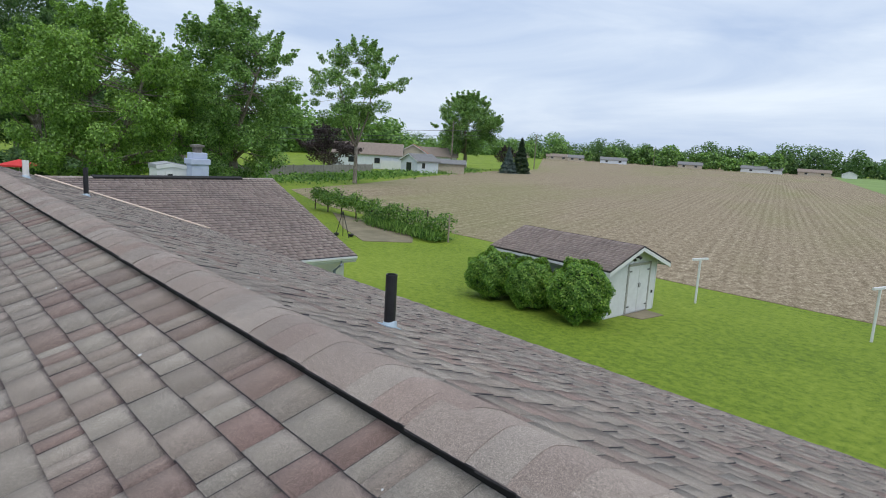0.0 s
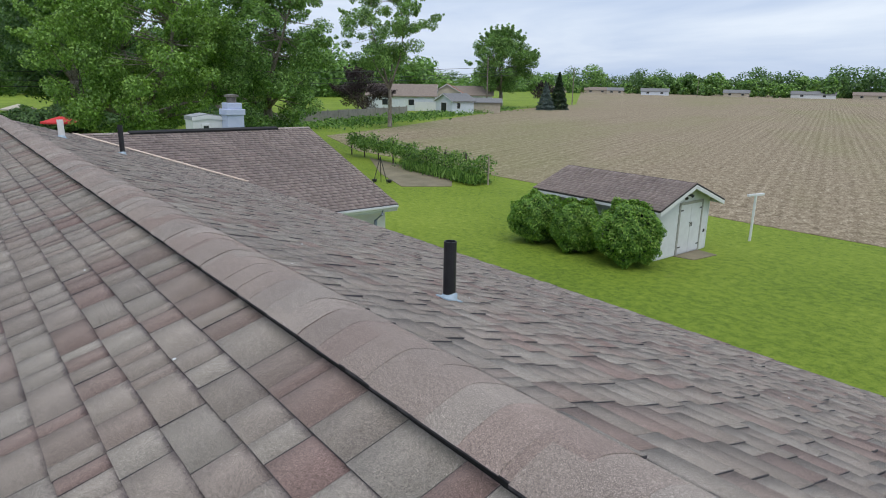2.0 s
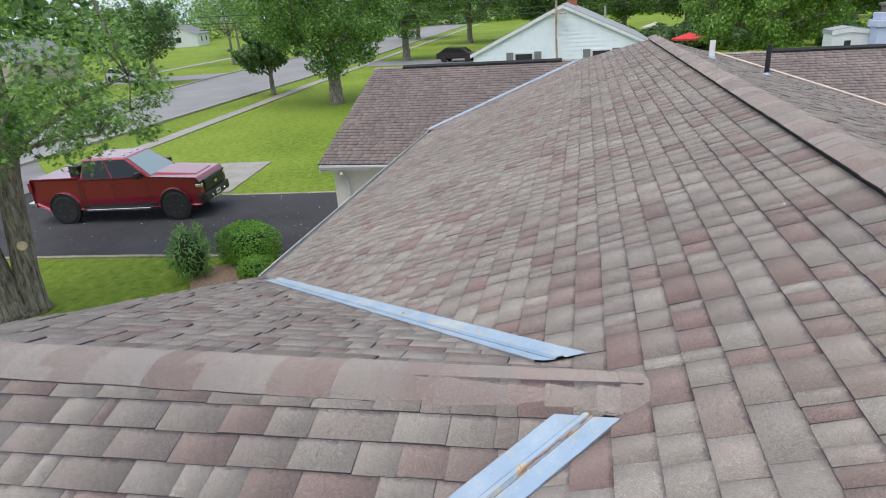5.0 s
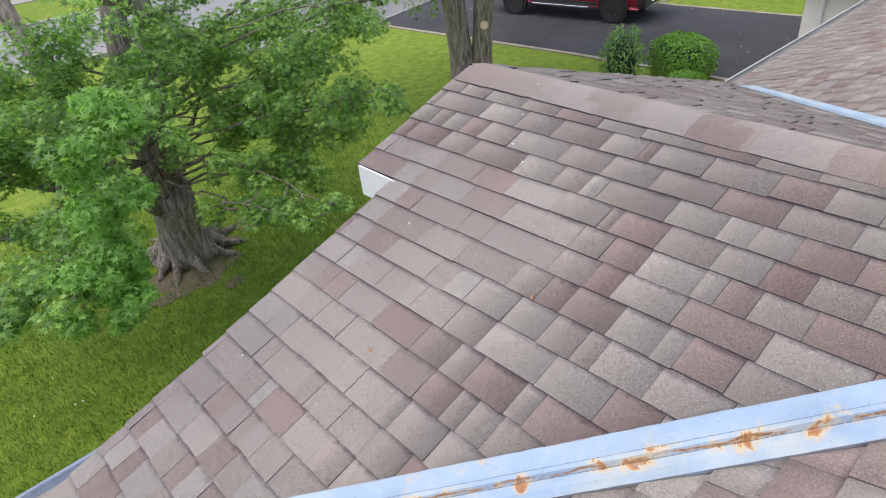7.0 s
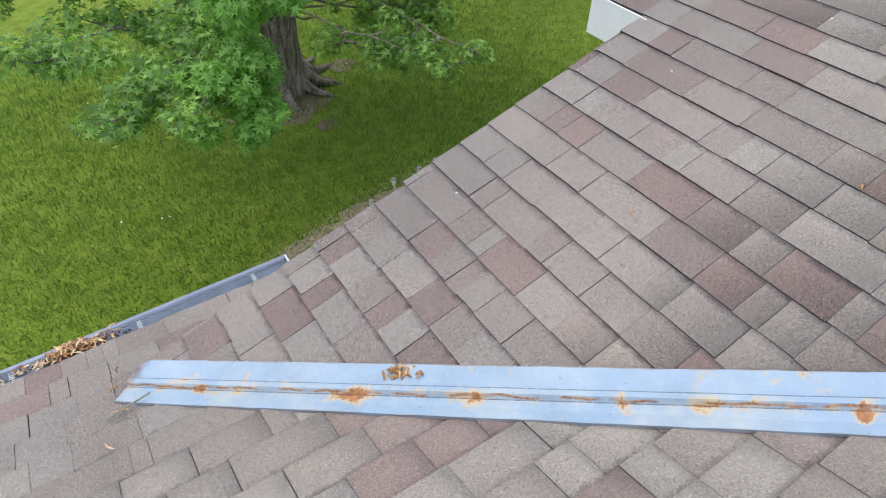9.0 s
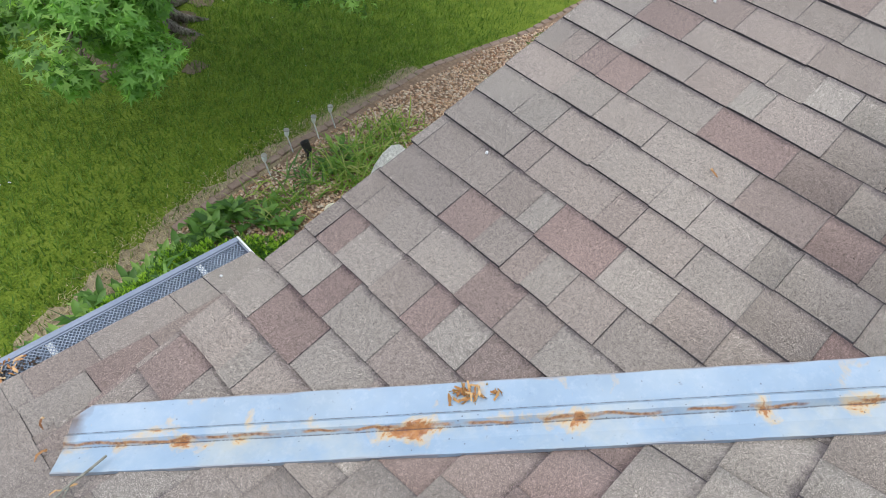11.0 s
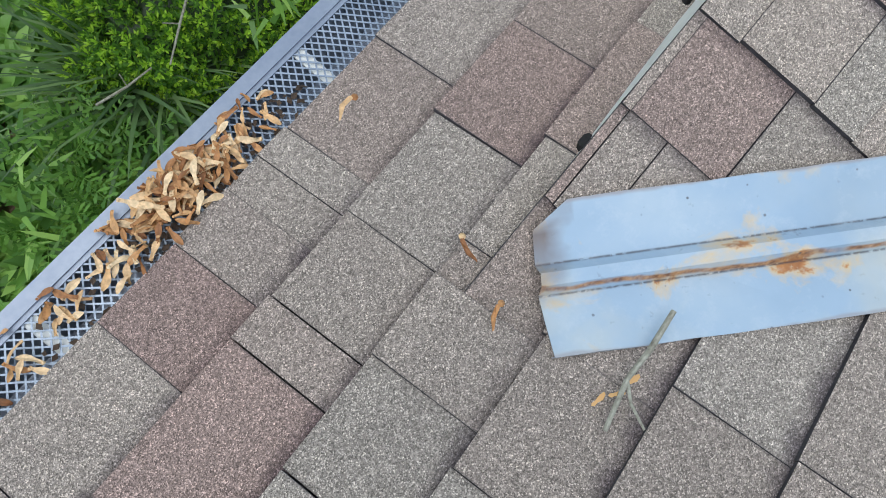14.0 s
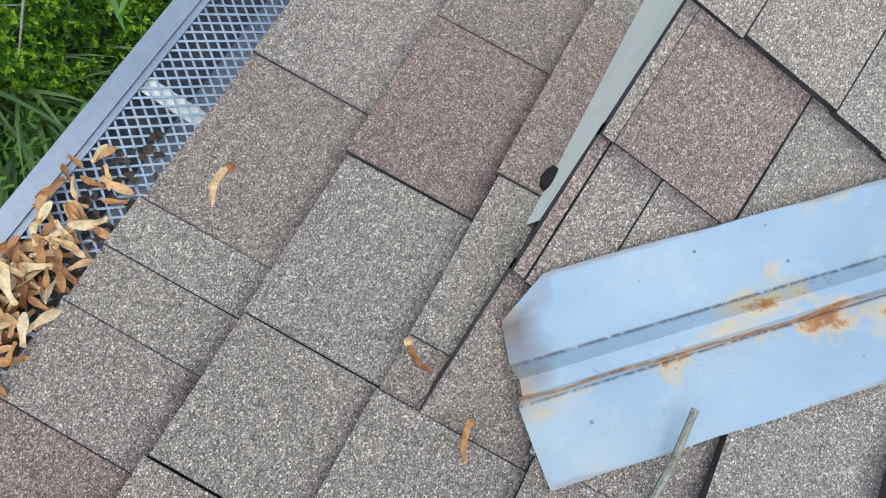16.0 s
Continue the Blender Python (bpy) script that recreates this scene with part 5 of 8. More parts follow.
    for tip, rad, count, size in low:
        st = (0.0, 0.1, min(max(tip[2] * 0.62, 0.9), 3.0) + r.uniform(-0.1, 0.2))
        way = limb(mb, st, tip, rad * 0.42, 0.006, 0.55, r, 8, 8, 0.09)
        mains.append(way)
        for j in range(count):
            q = way[min(8, int(5 + 4 * (j + 0.5) / count))]
            cl.append(((q[0] + r.uniform(-0.36, 0.36), q[1] + r.uniform(-0.36, 0.36), q[2] + r.uniform(-0.2, 0.16)), size * r.uniform(0.7, 1.2)))
        cl.append((tip, size * 0.9))
    # the boughs leave the trunk open on the house's side
    cl = [k for k in cl if not (k[0][1] > 0.3 and -0.34 < k[0][0] - 0.265 * k[0][1] < 0.36 and -0.2 < (k[0][2] - 5.35 * k[0][1] / 9.1) / (1 - k[0][1] / 9.1) < 1.35)]
    for j in range(16):
        a, q = r.uniform(0, 6.28), r.uniform(0.55, 1.0)
        cl.append(((4.0 * q * math.cos(a), -0.4 + 3.0 * q * math.sin(a), r.uniform(4.0, 6.0)), r.uniform(0.35, 0.6)))
    for c, rr in cl:
        p = min((q for m in mains for q in m), key=lambda q: sum((q[i] - c[i]) ** 2 for i in range(3)))
        limb(mb, p, c, 0.014, 0.004, -0.1, r, 4, 5)
    trunk = part("trunk", mb, M_BARK, t, smooth=True)
    dead, way = MB(), [(-0.5, -0.3, 4.3), (-2.0, -0.3, 4.35), (-3.0, -0.2, 4.0), (-3.9, -0.1, 3.52), (-4.6, 0.0, 3.25), (-5.1, 0.1, 3.15)]
    dead.tube(way, [0.05, 0.035, 0.028, 0.018, 0.011, 0.005], 7)
    for k in range(15):
        f = r.uniform(1.4, 4.9)
        p, q = Vector(way[int(f)]), Vector(way[int(f) + 1])
        p = p.lerp(q, f % 1)
        limb(dead, tuple(p), (p.x - r.uniform(0.25, 0.7), p.y + r.uniform(-0.4, 0.4), p.z + r.uniform(-0.25, 0.35)), 0.008, 0.003, 0.08, r, 4, 5)
    part("dead_bough", dead, M_BARK, trunk, "bare dead bough with thin twigs", smooth=True)
    pos, nrm = crown_points(7, cl, 58000, 0.9)
    part("crown", leaf_cloud("crown", pos, nrm, 0.092 * np.random.RandomState(2).uniform(0.6, 1.3, len(pos)), M_LEAF_MAPLE, "maple", 3, 0.5), None, t)
    shoots = [((1.85 + r.uniform(-0.3, 0.25), 4.35 + r.uniform(-0.3, 0.25), r.uniform(2.45, 2.95)), r.uniform(0.11, 0.18)) for _ in range(18)] + [((1.45 + r.uniform(-0.2, 0.25), 4.1 + r.uniform(-0.4, 0.4), r.uniform(2.9, 4.0)), r.uniform(0.11, 0.18)) for _ in range(11)]
    pos, nrm = crown_points(8, shoots, 6400, 0.5)
    part("young_growth", leaf_cloud("young_growth", pos, nrm, 0.09 * np.random.RandomState(6).uniform(0.6, 1.3, len(pos)), M_LEAF_SHOOT, "maple", 4, 0.3), None, t, "bright young shoots")
    top = []
    for j in range(40):
        a, q = r.uniform(0, 6.28), r.uniform(0.1, 1.0)
        top.append(((4.6 * q * math.cos(a), -0.8 + 4.0 * q * math.sin(a), r.uniform(6.2, 11)), r.uniform(0.6, 1.2)))
    pos, nrm = crown_points(9, top, 800, 0.8)
    part("upper_crown", leaf_cloud("upper_crown", pos, nrm, 0.24 * np.random.RandomState(4).uniform(0.6, 1.25, len(pos)), M_LEAF_MAPLE, "quad", 5, 0.4), None, t)


front_maple()


def twin_maple():
    r = random.Random(31)
    t = thing("maple_tree", (-7.9, -13.3, 0), "two-stemmed maple with a pale sawn branch stub", "tree", "front trees")
    mb = MB()
    mb.tube([(0.10, -0.08, -0.05), (0.11, -0.09, 0.15), (0.14, -0.12, 0.8), (0.19, -0.16, 1.5), (0.22, -0.19, 2.2), (0.23, -0.20, 3.1), (0.16, -0.14, 4.0), (-0.02, 0.02, 5.6)], [0.46, 0.35, 0.285, 0.265, 0.26, 0.24, 0.2, 0.13], 16)
    mb.tube([(-0.20, 0.17, -0.05), (-0.20, 0.17, 0.15), (-0.23, 0.20, 0.8), (-0.27, 0.24, 1.4), (-0.32, 0.28, 2.1), (-0.40, 0.34, 2.9), (-0.55, 0.46, 3.8), (-0.72, 0.5, 5.6)], [0.40, 0.30, 0.245, 0.235, 0.23, 0.21, 0.18, 0.11], 16)
    stub = MB().tube([(-0.24, 0.26, 1.46), (-0.10, 0.47, 1.54)], [0.1, 0.095], 12)
    mains = [[np.array((0.30, 0.0, 3.2)), np.array((0.12, -0.05, 4.6))], [np.array((-0.38, 0.08, 3.1)), np.array((-0.6, 0.15, 4.2))]]
    cl = []
    for a in np.linspace(0, 6.28, 13)[:-1]:
        tip = (3.4 * math.cos(a), 3.0 * math.sin(a), r.uniform(2.5, 5.0))
        if -0.32 * tip[0] + 0.95 * tip[1] > -0.4:
            tip = (tip[0], tip[1], max(tip[2], 3.8))
        mains.append(limb(mb, mains[0 if math.cos(a) > 0 else 1][0], tip, 0.07, 0.015, 0.5, r, 7, 7))
        for j in range(11):
            f = r.uniform(0.4, 1.15)
            c = (tip[0] * f + r.uniform(-0.5, 0.5), tip[1] * f + r.uniform(-0.5, 0.5), tip[2] + r.uniform(-0.5, 0.7))
            side = -0.32 * c[0] + 0.95 * c[1]
            if side < -0.4 or c[2] > 3.15:
                cl.append((c, r.uniform(0.3, 0.6)))
    for j in range(40):
        a, q = r.uniform(0, 6.28), r.uniform(0.2, 1.0)
        cl.append(((3.6 * q * math.cos(a), 3.4 * q * math.sin(a), r.uniform(5.0, 9.5)), r.uniform(0.7, 1.2)))
    for c, rr in cl:
        p = min((q for m in mains for q in m), key=lambda q: sum((q[i] - c[i]) ** 2 for i in range(3)))
        limb(mb, p, c, 0.02, 0.006, -0.1, r, 4, 5)
    tr = part("trunk", mb, M_BARK, t, smooth=True)
    part("branch_stub", stub, plain("pale_sawn_wood", (0.52, 0.40, 0.24), (0.68, 0.55, 0.36), 9, 0.8), tr, "pale sawn end of a cut branch")
    pos, nrm = crown_points(17, cl, 26000, 0.8)
    part("crown", leaf_cloud("crown", pos, nrm, 0.145 * np.random.RandomState(2).uniform(0.6, 1.25, len(pos)), M_LEAF_MID, "maple", 3, 0.5), None, t)


twin_maple()
G_BACK, G_STREET, G_FAR = "trees behind the houses", "street trees", "distant trees"
tree("willow_tree", "broad light-green tree behind the neighbouring roofs", -42.3, 9.6, 12.8, 6.4, 0.4, 2.6, 0.19, 70000, M_LEAF_LIGHT, 41, base=0.10, clumps=120, group=G_BACK, clump_r=1.15, droop=1.6, plumes=46)
tree("tree", "tall dark-green tree beside a white chimney", -43.5, 18.6, 14.6, 5.4, 0.36, 3.4, 0.19, 62000, M_LEAF_MID, 42, base=0.06, clumps=105, group=G_BACK, clump_r=1.1, lean=(0.05, -0.03), plumes=46)
tree("tree", "thin open-crowned tree behind the fence", -64, 43, 17.5, 6.4, 0.24, 4.5, 0.24, 26000, M_LEAF_MID, 43, base=0.3, clumps=64, group=G_BACK, clump_r=1.15, plumes=30)
tree("plum_tree", "low dark purple-leaved tree", -87.0, 53.4, 7.0, 4.6, 0.25, 0.8, 0.22, 16000, M_LEAF_PURPLE, 44, base=0.02, clumps=24, group=G_BACK)
tree("tree", "tall green tree at the edge of the field", -107, 102, 17.6, 8.2, 0.45, 3.6, 0.36, 42000, M_LEAF_MID, 45, base=0.14, clumps=80, group=G_FAR, clump_r=1.7, plumes=40)
tree("plum_tree", "small red-leaved tree on the far lawn", -106, 115, 5.5, 2.6, 0.2, 1.4, 0.4, 1500, M_LEAF_PURPLE, 46, base=0.15, clumps=14, group=G_FAR)
conifer("spruce_tree", "blue-grey spruce at the edge of the field", -92.6, 101.5, 5.7, 2.5, M_LEAF_SPRUCE, 47, G_FAR)
conifer("pine_tree", "dark green conifer at the edge of the field", -93.3, 106.2, 7.8, 2.8, M_PINE_AND_CORE, 48, G_FAR)
tree("tree", "large tree far behind the roofs", -71, 10.5, 19, 7.5, 0.5, 5, 0.28, 48000, M_LEAF_DARK, 49, base=0.15, clumps=80, group=G_BACK, clump_r=1.6, plumes=36)
for i, (x, y, h, s, m, sd) in enumerate(((-38.5, -17.6, 11.5, 5.4, M_LEAF_MID, 60), (-71.6, -21.5, 15, 6.2, M_LEAF_MID, 61), (-101, -19, 17, 8, M_LEAF_MID, 62))):
    tree("maple_tree", "leafy maple on the front lawns beside the road", x, y, h, s, 0.42, 3.0, 0.19 + 0.05 * i, 46000, m, sd, base=0.14, clumps=84, group=G_STREET, clump_r=1.15 + 0.25 * i, plumes=36)
for x, y, h, s, m, sd in ((-92, -7, 16, 7.5, M_LEAF_DARK, 63), (-98, 4, 15.5, 8, M_LEAF_MID, 64), (-83, 10.5, 15, 6.5, M_LEAF_DARK, 65), (-96, 20, 15, 8, M_LEAF_DARK, 66), (-80, 27, 14, 7, M_LEAF_MID, 67), (-120, -32, 17, 9, M_LEAF_MID, 68), (-125, -5, 18, 10, M_LEAF_DARK, 70), (-115, 40, 16, 9, M_LEAF_MID, 71)):
    tree("tree", "leafy tree behind the neighbouring houses", x, y, h, s, 0.4, 3.2, 0.34, 24000, m, sd, base=0.12, clumps=56, group=G_BACK, clump_r=1.9, plumes=30)
for x, y, h, s, m, sd in ((-54.7, -42.6, 7.5, 3.6, M_LEAF_DARK, 72), (-44.3, -25.0, 4.6, 2.4, M_LEAF_DARK, 73), (-78, -47, 12, 6, M_LEAF_MID, 74), (-100, -58, 13, 7, M_LEAF_MID, 75), (-33, -52, 11, 5.5, M_LEAF_DARK, 76), (-14, -50, 11, 5, M_LEAF_MID, 77)):
    tree("tree", "street tree across the road with a round crown", x, y, h, s, 0.18, h * 0.3, 0.24, 10000, m, sd, base=0.3, clumps=26, group=G_STREET)

# shrubs of the back garden
for i, (x, y, r0, h, sd) in enumerate(((-13.05, 15.35, 0.92, 1.75, 81), (-11.35, 15.45, 0.86, 1.72, 82), (-9.35, 15.55, 1.06, 1.98, 83))):
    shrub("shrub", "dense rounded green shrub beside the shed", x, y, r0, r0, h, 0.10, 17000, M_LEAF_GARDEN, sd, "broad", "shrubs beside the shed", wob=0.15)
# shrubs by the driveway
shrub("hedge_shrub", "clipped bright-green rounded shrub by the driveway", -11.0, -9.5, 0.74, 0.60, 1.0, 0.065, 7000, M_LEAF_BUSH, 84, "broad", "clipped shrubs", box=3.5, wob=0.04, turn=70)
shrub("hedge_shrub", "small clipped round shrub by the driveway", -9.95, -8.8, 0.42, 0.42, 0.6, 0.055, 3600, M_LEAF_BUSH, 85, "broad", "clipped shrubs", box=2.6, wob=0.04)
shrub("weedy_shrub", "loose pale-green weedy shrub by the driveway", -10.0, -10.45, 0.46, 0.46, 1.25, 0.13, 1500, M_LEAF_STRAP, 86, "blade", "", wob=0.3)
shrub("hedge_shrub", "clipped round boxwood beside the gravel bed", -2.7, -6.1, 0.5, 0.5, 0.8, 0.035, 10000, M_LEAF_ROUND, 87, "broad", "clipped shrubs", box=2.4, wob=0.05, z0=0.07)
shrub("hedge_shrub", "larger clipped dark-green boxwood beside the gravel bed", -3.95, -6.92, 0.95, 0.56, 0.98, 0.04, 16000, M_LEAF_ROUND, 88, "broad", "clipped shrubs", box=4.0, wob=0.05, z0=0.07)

# dark shrubs added to cover the bright lawn where shaded ground and clutter lie
for i, (x, y, r0, h) in enumerate(((-66, 5.5, 2.2, 2.6), (-68.5, 9.5, 2.4, 2.9), (-67, 13.5, 2.1, 2.4), (-69, 17.5, 2.5, 3.1), (-66.5, 21.5, 2.2, 2.5), (-63, 25.0, 2.3, 2.8), (-57.5, 24.5, 1.7, 2.0), (-70, 1.5, 2.3, 2.8))):
    shrub("hedge_shrub", "tall dark-green shrub added to cover the bright far lawn", x, y, r0, r0, h, 0.3, 3200, M_LEAF_DARK, 500 + i, "quad", "boundary hedge", wob=0.2)

# grape row along the vegetable patch
row = thing("grape_row", (0, 0, 0), "long row of trained grape vines on a low trellis", "vines")
ga, gb = Vector((-40.2, 23.7, 0)), Vector((-23.6, 22.6, 0))
for i in range(9):
    p = ga.lerp(gb, i / 8)
    part("post", MB().tube([(p.x, p.y, -0.1), (p.x, p.y, 1.55)], 0.05, 7), M_SAND if i == 8 else M_BARK_DARK, row)
for z in (0.9, 1.35):
    part("wire", MB().tube([(ga.x, ga.y, z), (gb.x, gb.y, z)], 0.006, 5), M_GREYMETAL, row)
r_ = np.random.RandomState(8)
n_ = 11000
t_ = r_.uniform(0, 1, n_)
thick = np.where(t_ > 0.45, 1.0, 0.55)
zz = np.where(t_ > 0.45, r_.uniform(0.05, 1.55, n_), 1.2 + r_.normal(0, 0.22, n_))
pos_ = np.stack([ga.x + (gb.x - ga.x) * t_, ga.y + (gb.y - ga.y) * t_ + r_.normal(0, 0.34, n_), zz * (0.9 + 0.16 * np.sin(t_ * 40))], 1)
pos_[:, 2] = np.maximum(pos_[:, 2], 0.08)
part("foliage", leaf_cloud("foliage", pos_, r_.normal(size=(n_, 3)) + np.array([0.2, -0.4, 0.6]), 0.17 * r_.uniform(0.6, 1.3, n_), M_LEAF_ROUND, "broad", 9), None, row)
n_ = 2600
t_ = r_.uniform(0.55, 1.0, n_)
pos_ = np.stack([ga.x + (gb.x - ga.x) * t_, ga.y - 0.75 + (gb.y - ga.y) * t_ + r_.normal(0, 0.25, n_), r_.uniform(0.05, 0.35, n_)], 1)
part("iris_leaves", leaf_cloud("iris_leaves", pos_, r_.normal(size=(n_, 3)) * np.array([1, 1, 0.2]), r_.uniform(0.22, 0.45, n_), M_LEAF_ROUND, "blade", 10, -3.0), None, row, "upright blades of irises")

# rough grass along the field's far edge, and the woods on the horizon
n_ = 9000
r_ = np.random.RandomState(12)
t_ = r_.uniform(0, 1, n_)
ea, eb = np.array([-66, 32, 0.0]), np.array([-100, 96, 0.0])
pos_ = ea + (eb - ea) * t_[:, None] + np.stack([r_.normal(0, 2.2, n_), r_.normal(0, 1.6, n_), r_.uniform(0.05, 0.75, n_) * (0.55 + 0.45 * np.sin(t_ * 60))], 1)
pos_[:, 2] = np.abs(pos_[:, 2])
tagged(part("rough_grass", leaf_cloud("rough_grass", pos_, r_.normal(size=(n_, 3)) + np.array([0.4, -0.2, 0.5]), r_.uniform(0.2, 0.5, n_), M_LEAF_ROUND, "quad", 13), None), "tall rough weeds along the fence", "weeds", kind="stuff")


def woods(name, label, a0, a1, dist, h0, h1, n_clump, leaf, n_leaf, material, seed):
    """A far belt of trees on an arc round the house, from bearing a0 to a1 (degrees, left of +y)."""
    r = random.Random(seed)
    cl = []
    for i in range(n_clump):
        a = radians(a0 + (a1 - a0) * (i + r.uniform(-0.5, 0.5)) / n_clump)
        d = dist * r.uniform(0.97, 1.12)
        h = r.uniform(h0, h1) * (1.35 if r.random() < 0.12 else 1.0)
        for k in range(4):
            s = r.uniform(0.28, 0.42) * h
            cl.append(((-math.sin(a) * d + r.uniform(-1, 1) * h * 0.5, math.cos(a) * d + r.uniform(-1, 1) * h * 0.3, max(s * 0.5, h * (0.18 + 0.2 * k))), s))
    pos, nrm = crown_points(seed, cl, n_leaf, 0.5)
    pos[:, 2] = np.abs(pos[:, 2])
    me = leaf_cloud(name, pos, nrm, leaf * np.random.RandomState(seed).uniform(0.6, 1.4, n_leaf), material, "quad", seed)
    tagged(part(name, me, None), label, "woods", kind="stuff")


woods("far_woods", "low belt of trees along the far side of the field", 52, -10, 455, 9, 14, 170, 1.7, 60000, M_LEAF_DARK, 91)
woods("far_woods", "low belt of trees along the far side of the field", 56, 20, 405, 6, 13, 44, 1.5, 22000, M_LEAF_MID, 92)
woods("far_woods", "leafy belt of trees beyond the neighbouring street", 128, 52, 215, 10, 16, 120, 1.15, 70000, M_LEAF_MID, 93)
woods("far_woods", "leafy belt of trees beyond the road", 215, 128, 170, 11, 17, 60, 2.0, 14000, M_LEAF_DARK, 94)
woods("far_woods", "leafy belt of trees to the east", 350, 215, 260, 10, 16, 60, 2.6, 12000, M_LEAF_DARK, 95)


# ---- back garden: shed, clothes posts, garden frame ----
def siding(mb, u0, u1, z0, z1, put, step=0.2, proud=0.014):
    """Lapped boards: each one leans out at its foot."""
    z = z0
    while z < z1 - 0.02:
        t = min(z + step, z1)
        mb.add([put(u0, proud, z), put(u1, proud, z), put(u1, 0.002, t), put(u0, 0.002, t), put(u0, -0.01, z), put(u1, -0.01, z)], [(0, 1, 2, 3), (4, 5, 1, 0)])
        z = t


def shed():
    x0, x1, y0, y1, ze, yr, zr = -13.75, -9.0, 16.42, 19.55, 1.86, 17.98, 2.44
    t = thing("shed", (-9.0, 18.0, 0), "white boarded garden shed with double doors and a brown shingle roof", "shed")
    off = Matrix.Translation((9.0, -18.0, 0))
    put = lambda p: tuple(off @ Vector(p))
    mb = MB()
    poly = [(y0, 0), (y1, 0), (y1, ze), (yr, zr - 0.03), (y0, ze)]
    mb.prism(poly, x0, x1, lambda u, v, w: put((w, u, v)))
    body = part("wall", mb, M_WHITE, t)
    s = MB()
    z = 0.05
    while z < zr - 0.1:
        top = min(z + 0.15, zr - 0.08)
        a = y0 if top < ze - 0.03 else y0 + (top + 0.03 - ze) * (yr - y0) / (zr - ze)
        b = y1 if top < ze - 0.03 else y1 - (top + 0.03 - ze) * (y1 - yr) / (zr - ze)
        for q0, q1 in (((a, min(b, 17.70)), None), ((max(a, 19.13), b), None)) if z < 1.72 else (((a, b), None),):
            if q0[1] - q0[0] > 0.05:
                s.add([put((x1 + 0.016, q0[0], z)), put((x1 + 0.016, q0[1], z)), put((x1 + 0.003, q0[1], top)), put((x1 + 0.003, q0[0], top)), put((x1, q0[0], z)), put((x1, q0[1], z))], [(0, 1, 2, 3), (4, 5, 1, 0)])
        z = top
    siding(s, x0, x1, 0.05, ze, lambda u, p, zz: put((u, y0 - p, zz)), 0.15)
    part("siding", s, M_WHITE, body)
    for side in (-1, 1):
        ye, oy = (y0 - 0.34, 1) if side < 0 else (y1 + 0.3, -1)
        zl = zr + 0.03 - (abs(ye - yr)) * (zr - ze) / abs(y0 - yr)
        r = MB()
        a, b, c, d = Vector((x0 - 0.25, yr, zr + 0.03)), Vector((x1 + 0.38, yr, zr + 0.03)), Vector((x1 + 0.38, ye, zl)), Vector((x0 - 0.25, ye, zl))
        dn = Vector((0, 0, -0.07))
        r.add([put(p) for p in (a, b, c, d, a + dn, b + dn, c + dn, d + dn)], [(0, 1, 2, 3), (7, 6, 5, 4), (0, 4, 5, 1), (1, 5, 6, 2), (2, 6, 7, 3), (3, 7, 4, 0)])
        roof = part("roof", r, M_UNDER, t)
        dd = (d - a)
        ln = dd.length
        dd.normalize()
        nn = Vector((1, 0, 0)).cross(dd)
        nn = nn if nn.z > 0 else -nn
        q = tabs(put(a), (1, 0, 0), dd, nn, even(ln + 0.01), 0.02, lambda v: [(0, 5.38)], 50 + side)
        tagged(part("shingles", tab_mesh(q, M_SHINGLE_FAR), None, roof), kind="stuff")
        bd = MB()
        for xx in (x1 + 0.345, x0 - 0.25):
            e, g = Vector((xx, yr, zr - 0.03)), Vector((xx, ye, zl - 0.06))
            bd.add([put(p) for p in (e, g, g + Vector((0, 0, -0.13)), e + Vector((0, 0, -0.13)), e + Vector((0.04, 0, 0)), g + Vector((0.04, 0, 0)), g + Vector((0.04, 0, -0.13)), e + Vector((0.04, 0, -0.13)))],
                   [(0, 1, 2, 3), (7, 6, 5, 4), (0, 4, 5, 1), (1, 5, 6, 2), (2, 6, 7, 3), (3, 7, 4, 0)])
        bd.box(x0 - 0.2 + 9, x1 + 0.34 + 9, ye - 18 + (0.0 if side < 0 else -0.03), ye - 18 + (0.03 if side < 0 else 0.0), zl - 0.16, zl - 0.07)
        part("fascia", bd, M_WHITE, roof)
    fr = MB()
    for a, b, c, d in ((17.70, 17.78, 0.04, 1.74), (19.05, 19.13, 0.04, 1.74), (17.70, 19.13, 1.70, 1.79)):
        fr.box(0.0, 0.04, a - 18, b - 18, c, d)
    part("door_frame", fr, M_GREYMETAL, t, "grey door frame")
    for a, b, hy in ((17.785, 18.41, 18.37), (18.42, 19.045, 18.47)):
        dmb = MB().box(0.002, 0.03, a - 18, b - 18, 0.06, 1.69)
        door = part("door", dmb, M_WHITE, t)
        for k in range(8):
            pl = MB()
            siding(pl, a - 18 + 0.01, b - 18 - 0.01, 0.08 + 0.2 * k, 0.079 + 0.2 * (k + 1), lambda u, p, zz: (0.03 + p * 0.6, u, zz), 0.2)
            part("door_board", pl, M_WHITE, door)
        part("handle", MB().tube([(0.035, hy - 18, 0.93), (0.07, hy - 18, 0.95), (0.07, hy - 18, 1.05), (0.035, hy - 18, 1.07)], 0.011, 6), M_BLACKPIPE, door, "black door pull")
        for hz in (0.25, 1.5):
            part("hinge", MB().box(0.03, 0.045, (a if a < 18 else b - 0.14) - 18, (a + 0.14 if a < 18 else b) - 18, hz, hz + 0.04), M_BLACKPIPE, door)
    lamp = MB()
    lamp.box(0.0, 0.05, -0.14, 0.02, 1.98, 2.04)
    lamp.tube([(0.04, -0.1, 2.02), (0.14, -0.2, 2.0), (0.2, -0.24, 1.95)], [0.02, 0.045, 0.06], 8)
